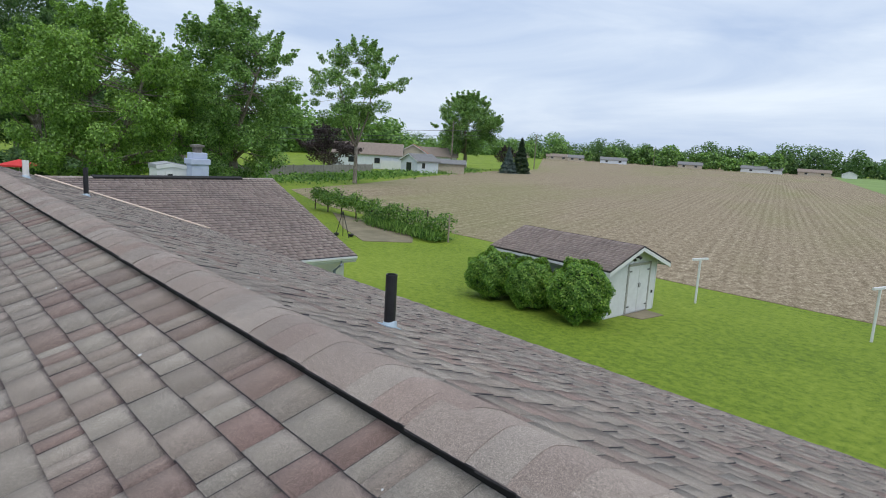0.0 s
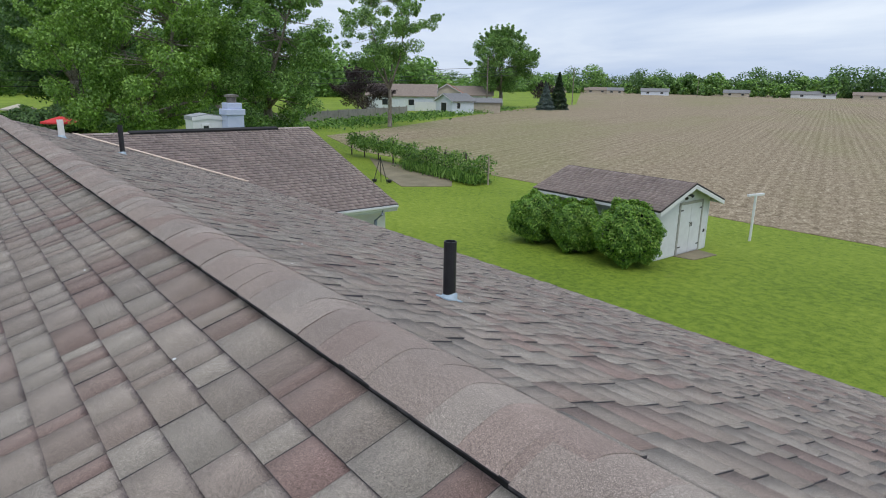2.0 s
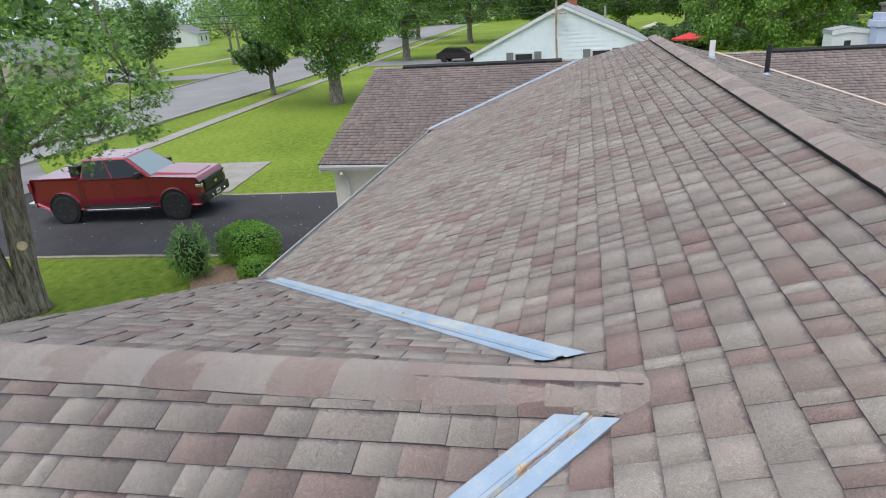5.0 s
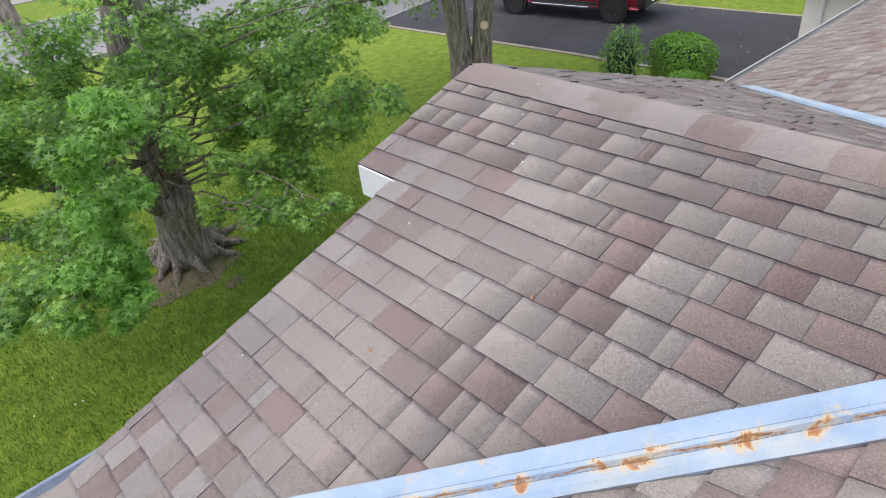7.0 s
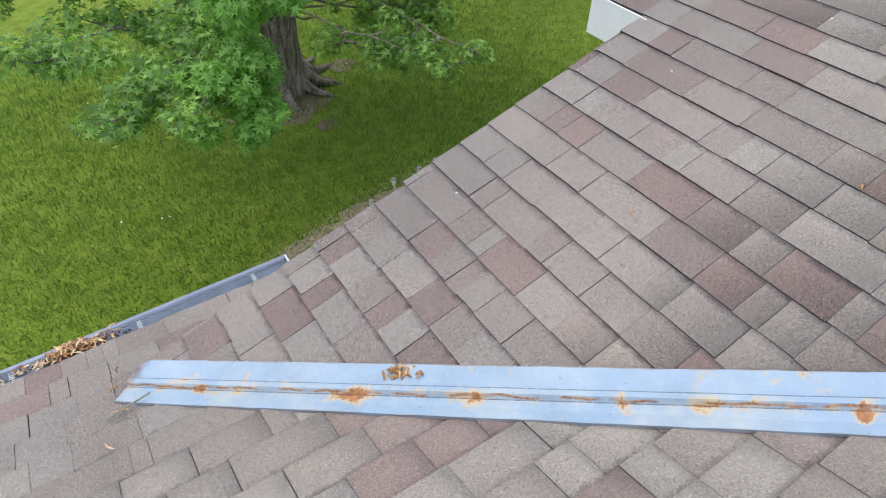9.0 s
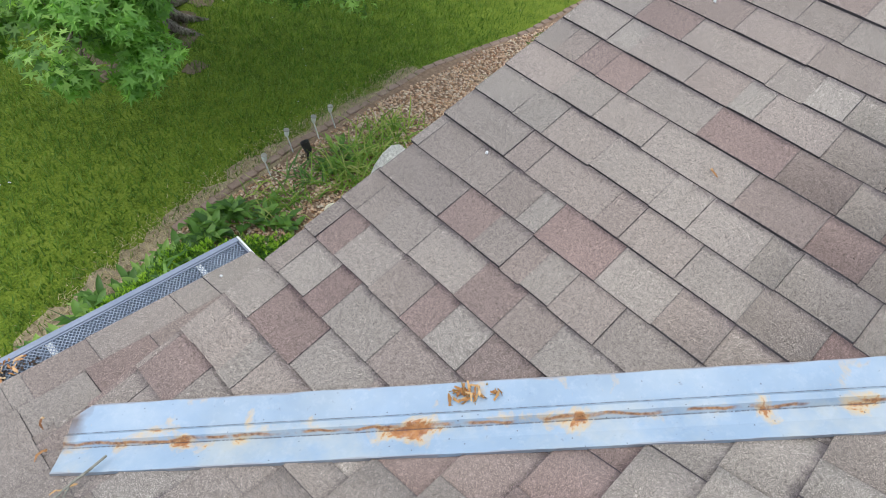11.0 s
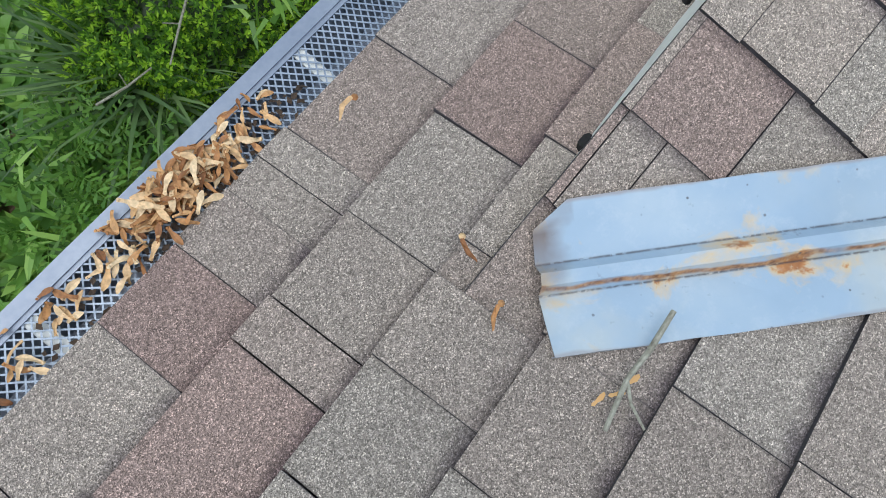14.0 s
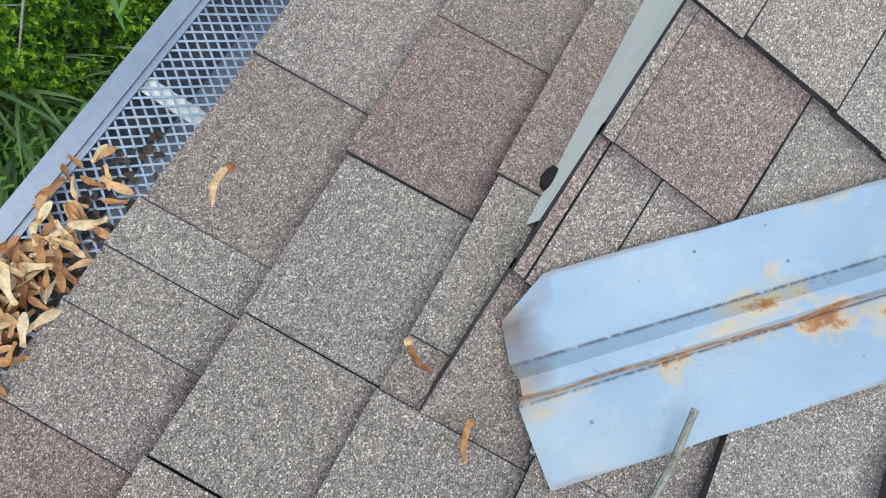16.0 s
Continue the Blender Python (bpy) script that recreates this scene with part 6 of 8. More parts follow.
    lamp.tube([(0.04, 0.0, 2.02), (0.14, 0.12, 2.03), (0.19, 0.16, 1.98)], [0.02, 0.045, 0.06], 8)
    part("floodlight", lamp, M_BLACKPIPE, t, "black twin floodlight under the gable")
    part("corner_trim", MB().box(0.0, 0.02, 1.49, 1.56, 0.03, 1.86), M_WHITE, t)
    part("outlet", MB().box(0.01, 0.04, 1.32, 1.39, 0.62, 0.72), M_BLACKPIPE, t)


shed()
strip("shed_slab", [(-8.98, 17.6), (-8.3, 17.75), (-8.2, 19.0), (-8.98, 19.1)], 0.02, M_PATCH, "small worn patch of earth before the shed doors", "slab")


def clothes_post(x, y, h, turn):
    t = thing("clothes_post", (x, y, 0), "white metal T-shaped clothes-line post on the lawn", "clothes post", "clothes-line posts", turn=turn)
    part("post", MB().tube([(0, 0, -0.1), (0, 0, h)], 0.045, 10), M_WHITE, t)
    part("crossbar", MB().box(-0.42, 0.42, -0.04, 0.04, h - 0.02, h + 0.06), M_WHITE, t, bevel=0.008)
    for k in (-0.36, -0.12, 0.12, 0.36):
        part("hook", MB().tube([(k, 0.03, h), (k, 0.08, h - 0.02), (k, 0.1, h + 0.02)], 0.007, 5), M_GREYMETAL, t)


clothes_post(-8.57, 21.95, 1.70, 78)
clothes_post(-2.79, 22.3, 1.75, 78)
tri = thing("garden_tripod", (-27.3, 17.95, 0), "black iron tripod with hanging baskets on the lawn", "plant stand")
for a in (0.4, 2.5, 4.6):
    part("leg", MB().tube([(0, 0, 1.45), (0.45 * math.cos(a), 0.45 * math.sin(a), 0)], 0.022, 6), M_BLACKPIPE, tri)
for a in (1.2, 3.3):
    part("basket", MB().lathe([(0.02, 0.0), (0.13, 0.05), (0.16, 0.16), (0.15, 0.17), (0.02, 0.12)], 10, (0.5 * math.cos(a), 0.5 * math.sin(a), 0.0)), M_BLACKPIPE, tri)

# ---- pipes through the roof ----
def vent_pipe(x, y, h, r0, material, boot_mat, label):
    z = zf(y)
    t = thing("vent_pipe", (x, y, z), label, "vent pipe", "roof vent pipes")
    mb = MB()
    mb.lathe([(r0, -0.05), (r0, h), (r0 * 0.84, h), (r0 * 0.84, h - 0.12)], 18)
    part("pipe", mb, material, t, smooth=False)
    s = 1 if y > 0 else -1
    bt = MB()
    bt.lathe([(r0 * 1.3, 0.004), (r0 * 1.25, 0.012), (r0 * 1.15, 0.03), (r0 * 1.03, 0.042)], 18)
    w = r0 * 1.45
    m = pose(0, 0, 0.018, -s * math.degrees(math.atan(P)), 0, 0)
    bt.v = [tuple(m @ Vector(p)) for p in bt.v]
    bt.box(-w, w, -w * 1.1, w * 1.1, -0.004, 0.004, m)
    part("boot", bt, boot_mat, t, "pale flashing boot")


vent_pipe(-0.62, 1.26, 0.375, 0.039, M_BLACKPIPE, M_LEADBOOT, "black vent pipe with a pale blue boot on the rear slope")
vent_pipe(-11.0, 1.70, 0.55, 0.045, M_BLACKPIPE, M_LEADBOOT, "black plastic vent pipe far along the rear slope")
vent_pipe(-11.6, 0.82, 0.34, 0.055, M_PVC, M_LEADBOOT, "white plastic vent pipe near the main ridge")

# ---- the pickup in the driveway ----
M_RED, _n, _l, _b = mat("dark_red_metallic_paint")
_b.inputs["Base Color"].default_value = (0.27, 0.008, 0.03, 1)
_b.inputs["Roughness"].default_value, _b.inputs["Metallic"].default_value = 0.32, 0.55
_b.inputs["Coat Weight"].default_value, _b.inputs["Coat Roughness"].default_value = 1.0, 0.03
M_TYRE = plain("tyre_rubber", (0.012, 0.012, 0.013), (0.028, 0.028, 0.028), 20, 0.85)
M_BLACKTRIM = plain("black_trim", (0.01, 0.01, 0.011), (0.022, 0.022, 0.023), 12, 0.4)
M_CHROME, _n, _l, _b = mat("chrome")
_b.inputs["Base Color"].default_value, _b.inputs["Metallic"].default_value, _b.inputs["Roughness"].default_value = (0.75, 0.75, 0.76, 1), 1.0, 0.15
M_CARGLASS, _n, _l, _b = mat("tinted_car_glass")
_b.inputs["Base Color"].default_value, _b.inputs["Roughness"].default_value = (0.012, 0.016, 0.018, 1), 0.08
_b.inputs["Specular IOR Level"].default_value = 0.5
# pale teal base: the mirrored sky is put into the glass colour
M_WINDSCREEN, _n, _l, _b = mat("windscreen_glass")
_b.inputs["Base Color"].default_value, _b.inputs["Roughness"].default_value = (0.15, 0.23, 0.225, 1), 0.05
_b.inputs["Specular IOR Level"].default_value, _b.inputs["Coat Weight"].default_value = 0.9, 1.0


M_RIM = plain("dark_satin_alloy", (0.12, 0.12, 0.125), (0.2, 0.2, 0.205), 12, 0.35, 0.8)


def pickup():
    t = thing("pickup_truck", (-14.8, -15.42, 0.03), "dark red crew-cab pickup truck parked on the driveway", "pickup truck", turn=98.4)
    t.scale = (0.98, 0.98, 1.08)
    wb, wr = 1.78, 0.41
    arch = lambda cx: [(cx + 0.48 * math.cos(a), wr + 0.02 + 0.47 * math.sin(a)) for a in np.linspace(math.pi * 1.02, -0.02 * math.pi, 9)]
    low = [(-2.72, 0.62)] + arch(-wb) + arch(wb) + [(2.62, 0.40), (2.68, 0.75), (2.67, 1.02), (2.56, 1.19), (1.05, 1.27), (-1.12, 1.25), (-1.14, 1.29), (-2.70, 1.31), (-2.76, 1.2)]
    mb = MB()
    n = len(low)
    rows = [(-0.88, 0.985, 0.03), (-0.965, 1.0, 0.0), (0.965, 1.0, 0.0), (0.88, 0.985, 0.03)]
    for y, s, up in rows:
        for x, z in low:
            yy = y
            if z > 1.0 and abs(y) > 0.9:
                yy = y * 0.985
            mb.v.append((x * s, yy, z if s == 1 else 0.75 + (z - 0.75) * 0.97 + 0.01))
    for k in range(3):
        mb.f += [(k * n + i, k * n + (i + 1) % n, (k + 1) * n + (i + 1) % n, (k + 1) * n + i) for i in range(n)]
    mb.f += [tuple(range(n))[::-1], tuple(range(3 * n, 4 * n))]
    body = part("body", mb, M_RED, t, bevel=0.035)
    # hood bulge
    hb = MB()
    hb.add([(2.46, -0.6, 1.18), (2.46, 0.6, 1.18), (1.1, 0.68, 1.268), (1.1, -0.68, 1.268), (2.40, -0.5, 1.225), (2.40, 0.5, 1.225), (1.14, 0.58, 1.315), (1.14, -0.58, 1.315)],
           [(4, 5, 6, 7), (0, 1, 5, 4), (1, 2, 6, 5), (2, 3, 7, 6), (3, 0, 4, 7)])
    part("hood", hb, M_RED, body, bevel=0.012)
    # cab
    cab = MB()
    z0, z1 = 1.235, 1.80
    b_ = [(-1.13, -0.91, z0), (1.16, -0.91, z0), (1.16, 0.91, z0), (-1.13, 0.91, z0)]
    u_ = [(-0.98, -0.72, z1), (0.36, -0.72, z1), (0.36, 0.72, z1), (-0.98, 0.72, z1)]
    cab.add(b_ + u_, [(4, 5, 6, 7), (0, 1, 5, 4), (1, 2, 6, 5), (2, 3, 7, 6), (3, 0, 4, 7), (3, 2, 1, 0)])
    cabo = part("cab", cab, M_RED, t, bevel=0.05)

    def pane(quad, out, name="window"):
        q = [Vector(p) for p in quad]
        nn = (q[1] - q[0]).cross(q[3] - q[0]).normalized()
        if nn.dot(Vector(out)) < 0:
            nn = -nn
        g = MB()
        g.add([p + nn * 0.012 for p in q] + [p - nn * 0.02 for p in q], [(0, 1, 2, 3), (0, 4, 5, 1), (1, 5, 6, 2), (2, 6, 7, 3), (3, 7, 4, 0)])
        part(name, g, M_WINDSCREEN if name == "windscreen" else M_CARGLASS, cabo)

    lerp = lambda a, b, s: tuple(a[i] + (b[i] - a[i]) * s for i in range(3))

    def face(a, b, c, d, s0, s1, v0, v1):
        p = lambda s, v: lerp(lerp(a, b, s), lerp(d, c, s), v)
        return [p(s0, v0), p(s1, v0), p(s1, v1), p(s0, v1)]

    for yy in (-1, 1):
        A, B_, C, D = [(x, y * yy * -1 if yy > 0 else y, z) for x, y, z in (b_[0], b_[1], u_[1], u_[0])]
        pane(face(A, B_, C, D, 0.04, 0.45, 0.06, 0.90), (0, yy, 0.2))
        pane(face(A, B_, C, D, 0.48, 0.94, 0.06, 0.90), (0, yy, 0.2))
    pane(face(b_[1], b_[2], u_[2], u_[1], 0.06, 0.94, 0.08, 0.92), (1, 0, 0.5), "windscreen")
    pane(face(b_[0], b_[3], u_[3], u_[0], 0.1, 0.9, 0.15, 0.88), (-1, 0, 0.2), "rear_window")
    # bed
    part("cargo_bed", MB().box(-2.62, -1.22, -0.80, 0.80, 1.28, 1.322), M_RED, t)
    part("toolbox", MB().box(-1.52, -1.24, -0.70, 0.0, 1.32, 1.60), M_BLACKTRIM, t, "black box in the cargo bed", bevel=0.02)
    for y in (-0.90, 0.90):
        part("bed_rail", MB().box(-2.68, -1.20, y - 0.05, y + 0.05, 1.30, 1.335), M_RED, t, bevel=0.01)
        part("door_seam", MB().box(-1.16, -1.13, y * 1.073 - 0.003, y * 1.073 + 0.003, 0.6, 1.23), M_BLACKTRIM, t)
        part("door_seam", MB().box(-0.07, -0.057, y * 1.073 - 0.003, y * 1.073 + 0.003, 0.6, 1.23), M_BLACKTRIM, t)
        part("door_seam", MB().box(0.98, 0.993, y * 1.073 - 0.003, y * 1.073 + 0.003, 0.6, 1.2), M_BLACKTRIM, t)
        for hx in (-0.30, 0.02):
            part("door_handle", MB().box(hx, hx + 0.17, y * 1.075 - 0.012, y * 1.075 + 0.012, 1.06, 1.09), M_RED, t, bevel=0.005)
        part("running_board", MB().box(-1.05, 1.0, y * 1.02 - 0.09, y * 1.02 + 0.09, 0.36, 0.42), M_CHROME, t, "bright running board", bevel=0.015)
        part("rocker", MB().box(-1.2, 1.2, y * 0.95 - 0.05, y * 0.95 + 0.05, 0.42, 0.52), M_BLACKTRIM, t)
        mr = part("mirror", MB().box(0.74, 0.88, y * 1.08 + (0.0 if y > 0 else -0.19), y * 1.08 + (0.19 if y > 0 else 0.0), 1.24, 1.42), M_BLACKTRIM, t, "black door mirror", bevel=0.03)
        for cx in (-wb, wb):
            m = pose(cx, y * 0.93, wr - 0.03 + 0.03, 90, 0, 0)
            w = part("wheel", MB().lathe([(0.24, -0.12), (0.36, -0.13), (wr, -0.10), (wr, 0.10), (0.36, 0.13), (0.24, 0.12)], 28, m=m), M_TYRE, t, "black off-road tyre")
            sgn = 1 if y < 0 else -1
            rim = MB().lathe([(0.25, 0.0), (0.25, 0.11 * sgn), (0.225, 0.115 * sgn), (0.215, 0.05 * sgn), (0.05, 0.07 * sgn), (0.045, 0.1 * sgn), (0.01, 0.1 * sgn)], 20, m=m)
            for k in range(6):
                a = k * math.pi / 3
                rim.tube([tuple(m @ Vector((0.04 * math.cos(a), 0.04 * math.sin(a), 0.085 * sgn))), tuple(m @ Vector((0.22 * math.cos(a), 0.22 * math.sin(a), 0.1 * sgn)))], 0.026, 6)
            part("rim", rim, M_RIM, w, "dark satin alloy rim")
            fl = MB()
            pts = [(cx + 0.48 * math.cos(a), y * 1.072, wr + 0.02 + 0.475 * math.sin(a)) for a in np.linspace(math.pi * 1.0, 0, 11)]
            fl.tube(pts, 0.012, 6)
            part("wheel_arch_trim", fl, M_BLACKTRIM, t)
            part("wheel_well", MB().lathe([(0.02, 0.0), (0.465, 0.0), (0.465, 0.02), (0.02, 0.02)], 24, m=pose(cx, y * 1.03, wr + 0.02, 90, 0, 0)), M_BLACKTRIM, t)
    # front
    part("grille", MB().box(2.60, 2.72, -0.72, 0.72, 0.74, 1.08), M_BLACKTRIM, t, "black slatted grille", bevel=0.02)
    for z in (0.80, 0.87, 0.94, 1.01):
        part("grille_bar", MB().box(2.715, 2.735, -0.68, 0.68, z, z + 0.025), M_BLACKTRIM, t)
    part("badge", MB().prism([(-0.14, 0.89), (-0.05, 0.93), (0.05, 0.93), (0.14, 0.89), (0.05, 0.85), (-0.05, 0.85)], 2.735, 2.75, lambda u, v, w: (w, u, v)), M_CHROME, t)
    for y in (-1, 1):
        part("headlight", MB().box(2.50, 2.68, *sorted((y * 0.72, y * 0.93)), 0.90, 1.0), M_CHROME, t, "clear headlight", bevel=0.02)
        part("daylight_strip", MB().box(2.48, 2.67, *sorted((y * 0.72, y * 0.945)), 1.03, 1.065), M_BLACKTRIM, t)
        part("tail_light", MB().box(-2.78, -2.68, *sorted((y * 0.80, y * 0.965)), 0.95, 1.24), M_RED, t)
        part("tow_hook", MB().tube([(2.74, y * 0.45, 0.50), (2.82, y * 0.45, 0.52), (2.82, y * 0.45, 0.57), (2.74, y * 0.45, 0.59)], 0.015, 6), M_CHROME, t)
    part("front_bumper", MB().box(2.50, 2.78, -0.93, 0.93, 0.46, 0.72), M_BLACKTRIM, t, "black front bumper", bevel=0.05)
    part("skid_plate", MB().box(2.45, 2.70, -0.45, 0.45, 0.36, 0.47), M_CHROME, t, bevel=0.03)
    part("plate", MB().box(2.782, 2.79, -0.16, 0.16, 0.52, 0.66), M_WHITE, t, "white plate with a plain bar")
    part("plate_bar", MB().box(2.79, 2.793, -0.11, 0.11, 0.57, 0.61), M_BLACKTRIM, t)
    part("rear_bumper", MB().box(-2.95, -2.70, -0.92, 0.92, 0.50, 0.66), M_CHROME, t, bevel=0.03)
    part("tow_bar", MB().box(-3.15, -2.9, -0.04, 0.04, 0.46, 0.54), M_BLACKTRIM, t)
    part("underbody", MB().box(-2.5, 2.4, -0.72, 0.72, 0.36, 0.62), M_BLACKTRIM, t)
    for k in (-0.4, 0.0, 0.4):
        part("roof_lamp", MB().box(0.10, 0.20, k - 0.05, k + 0.05, 1.795, 1.82), M_CHROME, t, bevel=0.01)


pickup()


# ---- neighbouring houses ----
def small_house(name, label, x, y, turn, long, wide, eave, rise, wall_mat, roof_mat, windows=(), over=0.35, group="neighbouring houses", lap=0.0):
    """A gabled house: long along its own x, with windows as (side, along, z0, width, height)."""
    t = thing(name, (x, y, 0), label, "house", group, turn=turn)
    hl, hw = long / 2, wide / 2
    wl_ = part("wall", MB().prism([(-hw, 0), (hw, 0), (hw, eave), (0, eave + rise - 0.05), (-hw, eave)], -hl, hl, lambda u, v, w: (w, u, v)), wall_mat, t)
    if lap:
        s = MB()
        z = 0.1
        while z < eave + rise - 0.25:
            b = hw if z + lap < eave else hw * (1 - (z + lap - eave) / rise) - 0.1
            for e in (-1,):
                s.add([(e * (hl + 0.018), -b, z), (e * (hl + 0.018), b, z), (e * (hl + 0.003), b, z + lap), (e * (hl + 0.003), -b, z + lap), (e * hl, -b, z), (e * hl, b, z)], [(0, 1, 2, 3), (4, 5, 1, 0)])
            z += lap
        part("siding", s, wall_mat, wl_)
    for s in (-1, 1):
        r = MB()
        ye = s * (hw + over)
        zl = eave + rise + 0.04 - (hw + over) * rise / hw
        e, f, g, h = (-hl - over, 0, eave + rise + 0.04), (hl + over, 0, eave + rise + 0.04), (hl + over, ye, zl), (-hl - over, ye, zl)
        r.add([e, f, g, h] + [(p[0], p[1], p[2] - 0.16) for p in (e, f, g, h)], [(0, 1, 2, 3), (7, 6, 5, 4), (0, 4, 5, 1), (1, 5, 6, 2), (2, 6, 7, 3), (3, 7, 4, 0)])
        ro = part("roof", r, roof_mat, t)
        for ex in (-hl - over - 0.02, hl + over):
            fb = MB()
            fb.add([(ex, 0, eave + rise), (ex, ye, zl - 0.04), (ex, ye, zl - 0.2), (ex, 0, eave + rise - 0.16), (ex + 0.02, 0, eave + rise), (ex + 0.02, ye, zl - 0.04), (ex + 0.02, ye, zl - 0.2), (ex + 0.02, 0, eave + rise - 0.16)],
                   [(0, 1, 2, 3), (7, 6, 5, 4), (0, 4, 5, 1), (1, 5, 6, 2), (2, 6, 7, 3), (3, 7, 4, 0)])
            part("fascia", fb, M_WHITE, ro)
    for side, along, z, w, h in windows:
        win = MB()
        if side in "+-":
            e = hl if side == "+" else -hl
            d = 0.05 if side == "+" else -0.05
            win.box(min(e, e + d), max(e, e + d), along - w / 2, along + w / 2, z, z + h)
            gl = MB().box(min(e, e + d * 1.3), max(e, e + d * 1.3), along - w / 2 + 0.07, along + w / 2 - 0.07, z + 0.07, z + h - 0.07)
        else:
            e = hw if side == "l" else -hw
            d = 0.05 if side == "l" else -0.05
            win.box(along - w / 2, along + w / 2, min(e, e + d), max(e, e + d), z, z + h)
            gl = MB().box(along - w / 2 + 0.07, along + w / 2 - 0.07, min(e, e + d * 1.3), max(e, e + d * 1.3), z + 0.07, z + h - 0.07)
        wo = part("window", win, M_WHITE, t)
        part("pane", gl, M_GLASS_DARK, wo)
    return t


M_ROOF_GREY = plain("grey_shingle_roof", (0.15, 0.155, 0.16), (0.22, 0.225, 0.23), 3, 0.9, 0, 25, 0.4)
M_ROOF_BROWN = plain("brown_shingle_roof", (0.19, 0.155, 0.13), (0.27, 0.225, 0.19), 3, 0.9, 0, 25, 0.4)
M_ROOF_RED = plain("rust_shingle_roof", (0.23, 0.085, 0.05), (0.32, 0.13, 0.085), 3, 0.9, 0, 25, 0.4)
M_WALL_TAN = plain("tan_siding", (0.42, 0.36, 0.28), (0.52, 0.46, 0.37), 2, 0.7)
M_WALL_BLUE = plain("pale_blue_white_siding", (0.58, 0.63, 0.70), (0.70, 0.74, 0.80), 3, 0.6)
M_BRICK = plain("red_brick", (0.26, 0.09, 0.06), (0.36, 0.14, 0.10), 10, 0.9)
M_ROOF_PALE = plain("pale_grey_shingle_roof", (0.27, 0.29, 0.30), (0.36, 0.38, 0.39), 3, 0.9, 0, 25, 0.4)
M_BLUEWHITE = plain("blue_white_siding", (0.72, 0.79, 0.86), (0.80, 0.86, 0.92), 3, 0.5, 0, 50, 0.05)
nb = small_house("house", "white lap-sided neighbouring house with a grey roof", -40.3, -2.7, 180, 16.0, 9.2, 3.18, 2.15, M_BLUEWHITE, M_ROOF_PALE,
                 [("-", 1.95, 2.0, 1.0, 1.12), ("-", -1.95, 2.0, 1.0, 1.12)], over=0.14, lap=0.2)
for c in (-1.95, 1.95):
    for s in (-0.72, 0.72):
        part("shutter", MB().box(-8.06, -8.005, c + s - 0.18, c + s + 0.18, 1.95, 3.15), M_ROOF_GREY, nb, "grey shutter", bevel=0.012)
part("chimney", MB().box(2.2, 2.9, -0.6, 0.0, 4.6, 5.66), M_BRICK, nb, "short red brick chimney")
part("roof_pipe", MB().tube([(3, -2.4, 4.0), (3, -2.4, 5.0)], 0.06, 8), M_GREYMETAL, nb)
mast = thing("antenna_mast", (-31.6, -2.85, 0), "tall rusty antenna mast against the white gable", "mast")
M_RUST = plain("rusty_pipe", (0.30, 0.16, 0.09), (0.55, 0.45, 0.36), 3, 0.8, 0.2)
part("pole", MB().tube([(0, 0, 0), (0.13, -0.12, 4.0), (0.25, -0.12, 9.5)], 0.05, 8), M_RUST, mast)
part("bracket", MB().box(-0.4, 0.25, -0.35, 0.35, 4.9, 4.96), M_RUST, mast)
small_house("house", "low white neighbouring house with a tall pale blue chimney", -26.1, 8.18, 0, 1.0, 1.25, 3.86, 0.1, M_WHITE, M_ROOF_PALE, [("+", -0.1, 2.95, 0.36, 0.62)], over=0.03)
M_CHIM = plain("lavender_blue_siding", (0.42, 0.48, 0.66), (0.52, 0.58, 0.74), 3, 0.6)
M_FLUE = plain("weathered_flue_steel", (0.14, 0.12, 0.11), (0.30, 0.27, 0.25), 6, 0.5, 0.6)
chim = thing("chimney", (-25.3, 9.15, 0), "pale blue boxed chimney with a metal cap on a white house", "chimney")
part("chase", MB().box(-0.38, 0.38, -0.36, 0.36, 0, 3.95), M_CHIM, chim, bevel=0.02)
part("collar", MB().box(-0.44, 0.44, -0.42, 0.42, 3.95, 4.2), M_CHIM, chim, bevel=0.03)
part("crown", MB().box(-0.34, 0.34, -0.32, 0.32, 4.2, 4.46), M_CHIM, chim, bevel=0.03)
part("flue", MB().lathe([(0.2, 4.4), (0.2, 4.68), (0.3, 4.70), (0.3, 4.78), (0.05, 4.82)], 16), M_FLUE, chim, "metal flue cap")

# field-side buildings, far
small_house("shed", "small white shed with a grey roof beside the field", -87.5, 72.5, -84, 5.4, 4.2, 2.4, 1.1, M_WALL_BLUE, M_ROOF_GREY, [("r", 1.2, 0.9, 0.9, 1.1), ("l", 1.2, 0.9, 0.9, 1.1), ("-", 0.0, 0.1, 1.4, 1.9), ("+", 0.0, 0.1, 1.4, 1.9)])
small_house("house", "tan-roofed house behind a white fence", -103, 72, 50, 13, 8, 2.9, 2.0, M_WALL_BLUE, M_ROOF_BROWN, [("r", -3, 1.0, 1.2, 1.2), ("r", 2, 1.0, 1.2, 1.2)])
small_house("house", "house with a rust-red roof", -104, 84, 140, 11, 8, 2.8, 2.3, M_WALL_TAN, M_ROOF_RED, [("-", 0, 1.0, 1.2, 1.2)])
small_house("house", "tan house half hidden by a tree", -112, 97, 50, 10, 7, 2.8, 1.8, M_WHITE, M_ROOF_BROWN, [("r", 0, 1.0, 1.1, 1.2)])
small_house("shed", "low tan garden shed beside the field", -89, 81.5, 50, 5, 3, 2.0, 0.6, M_WALL_TAN, M_ROOF_GREY)
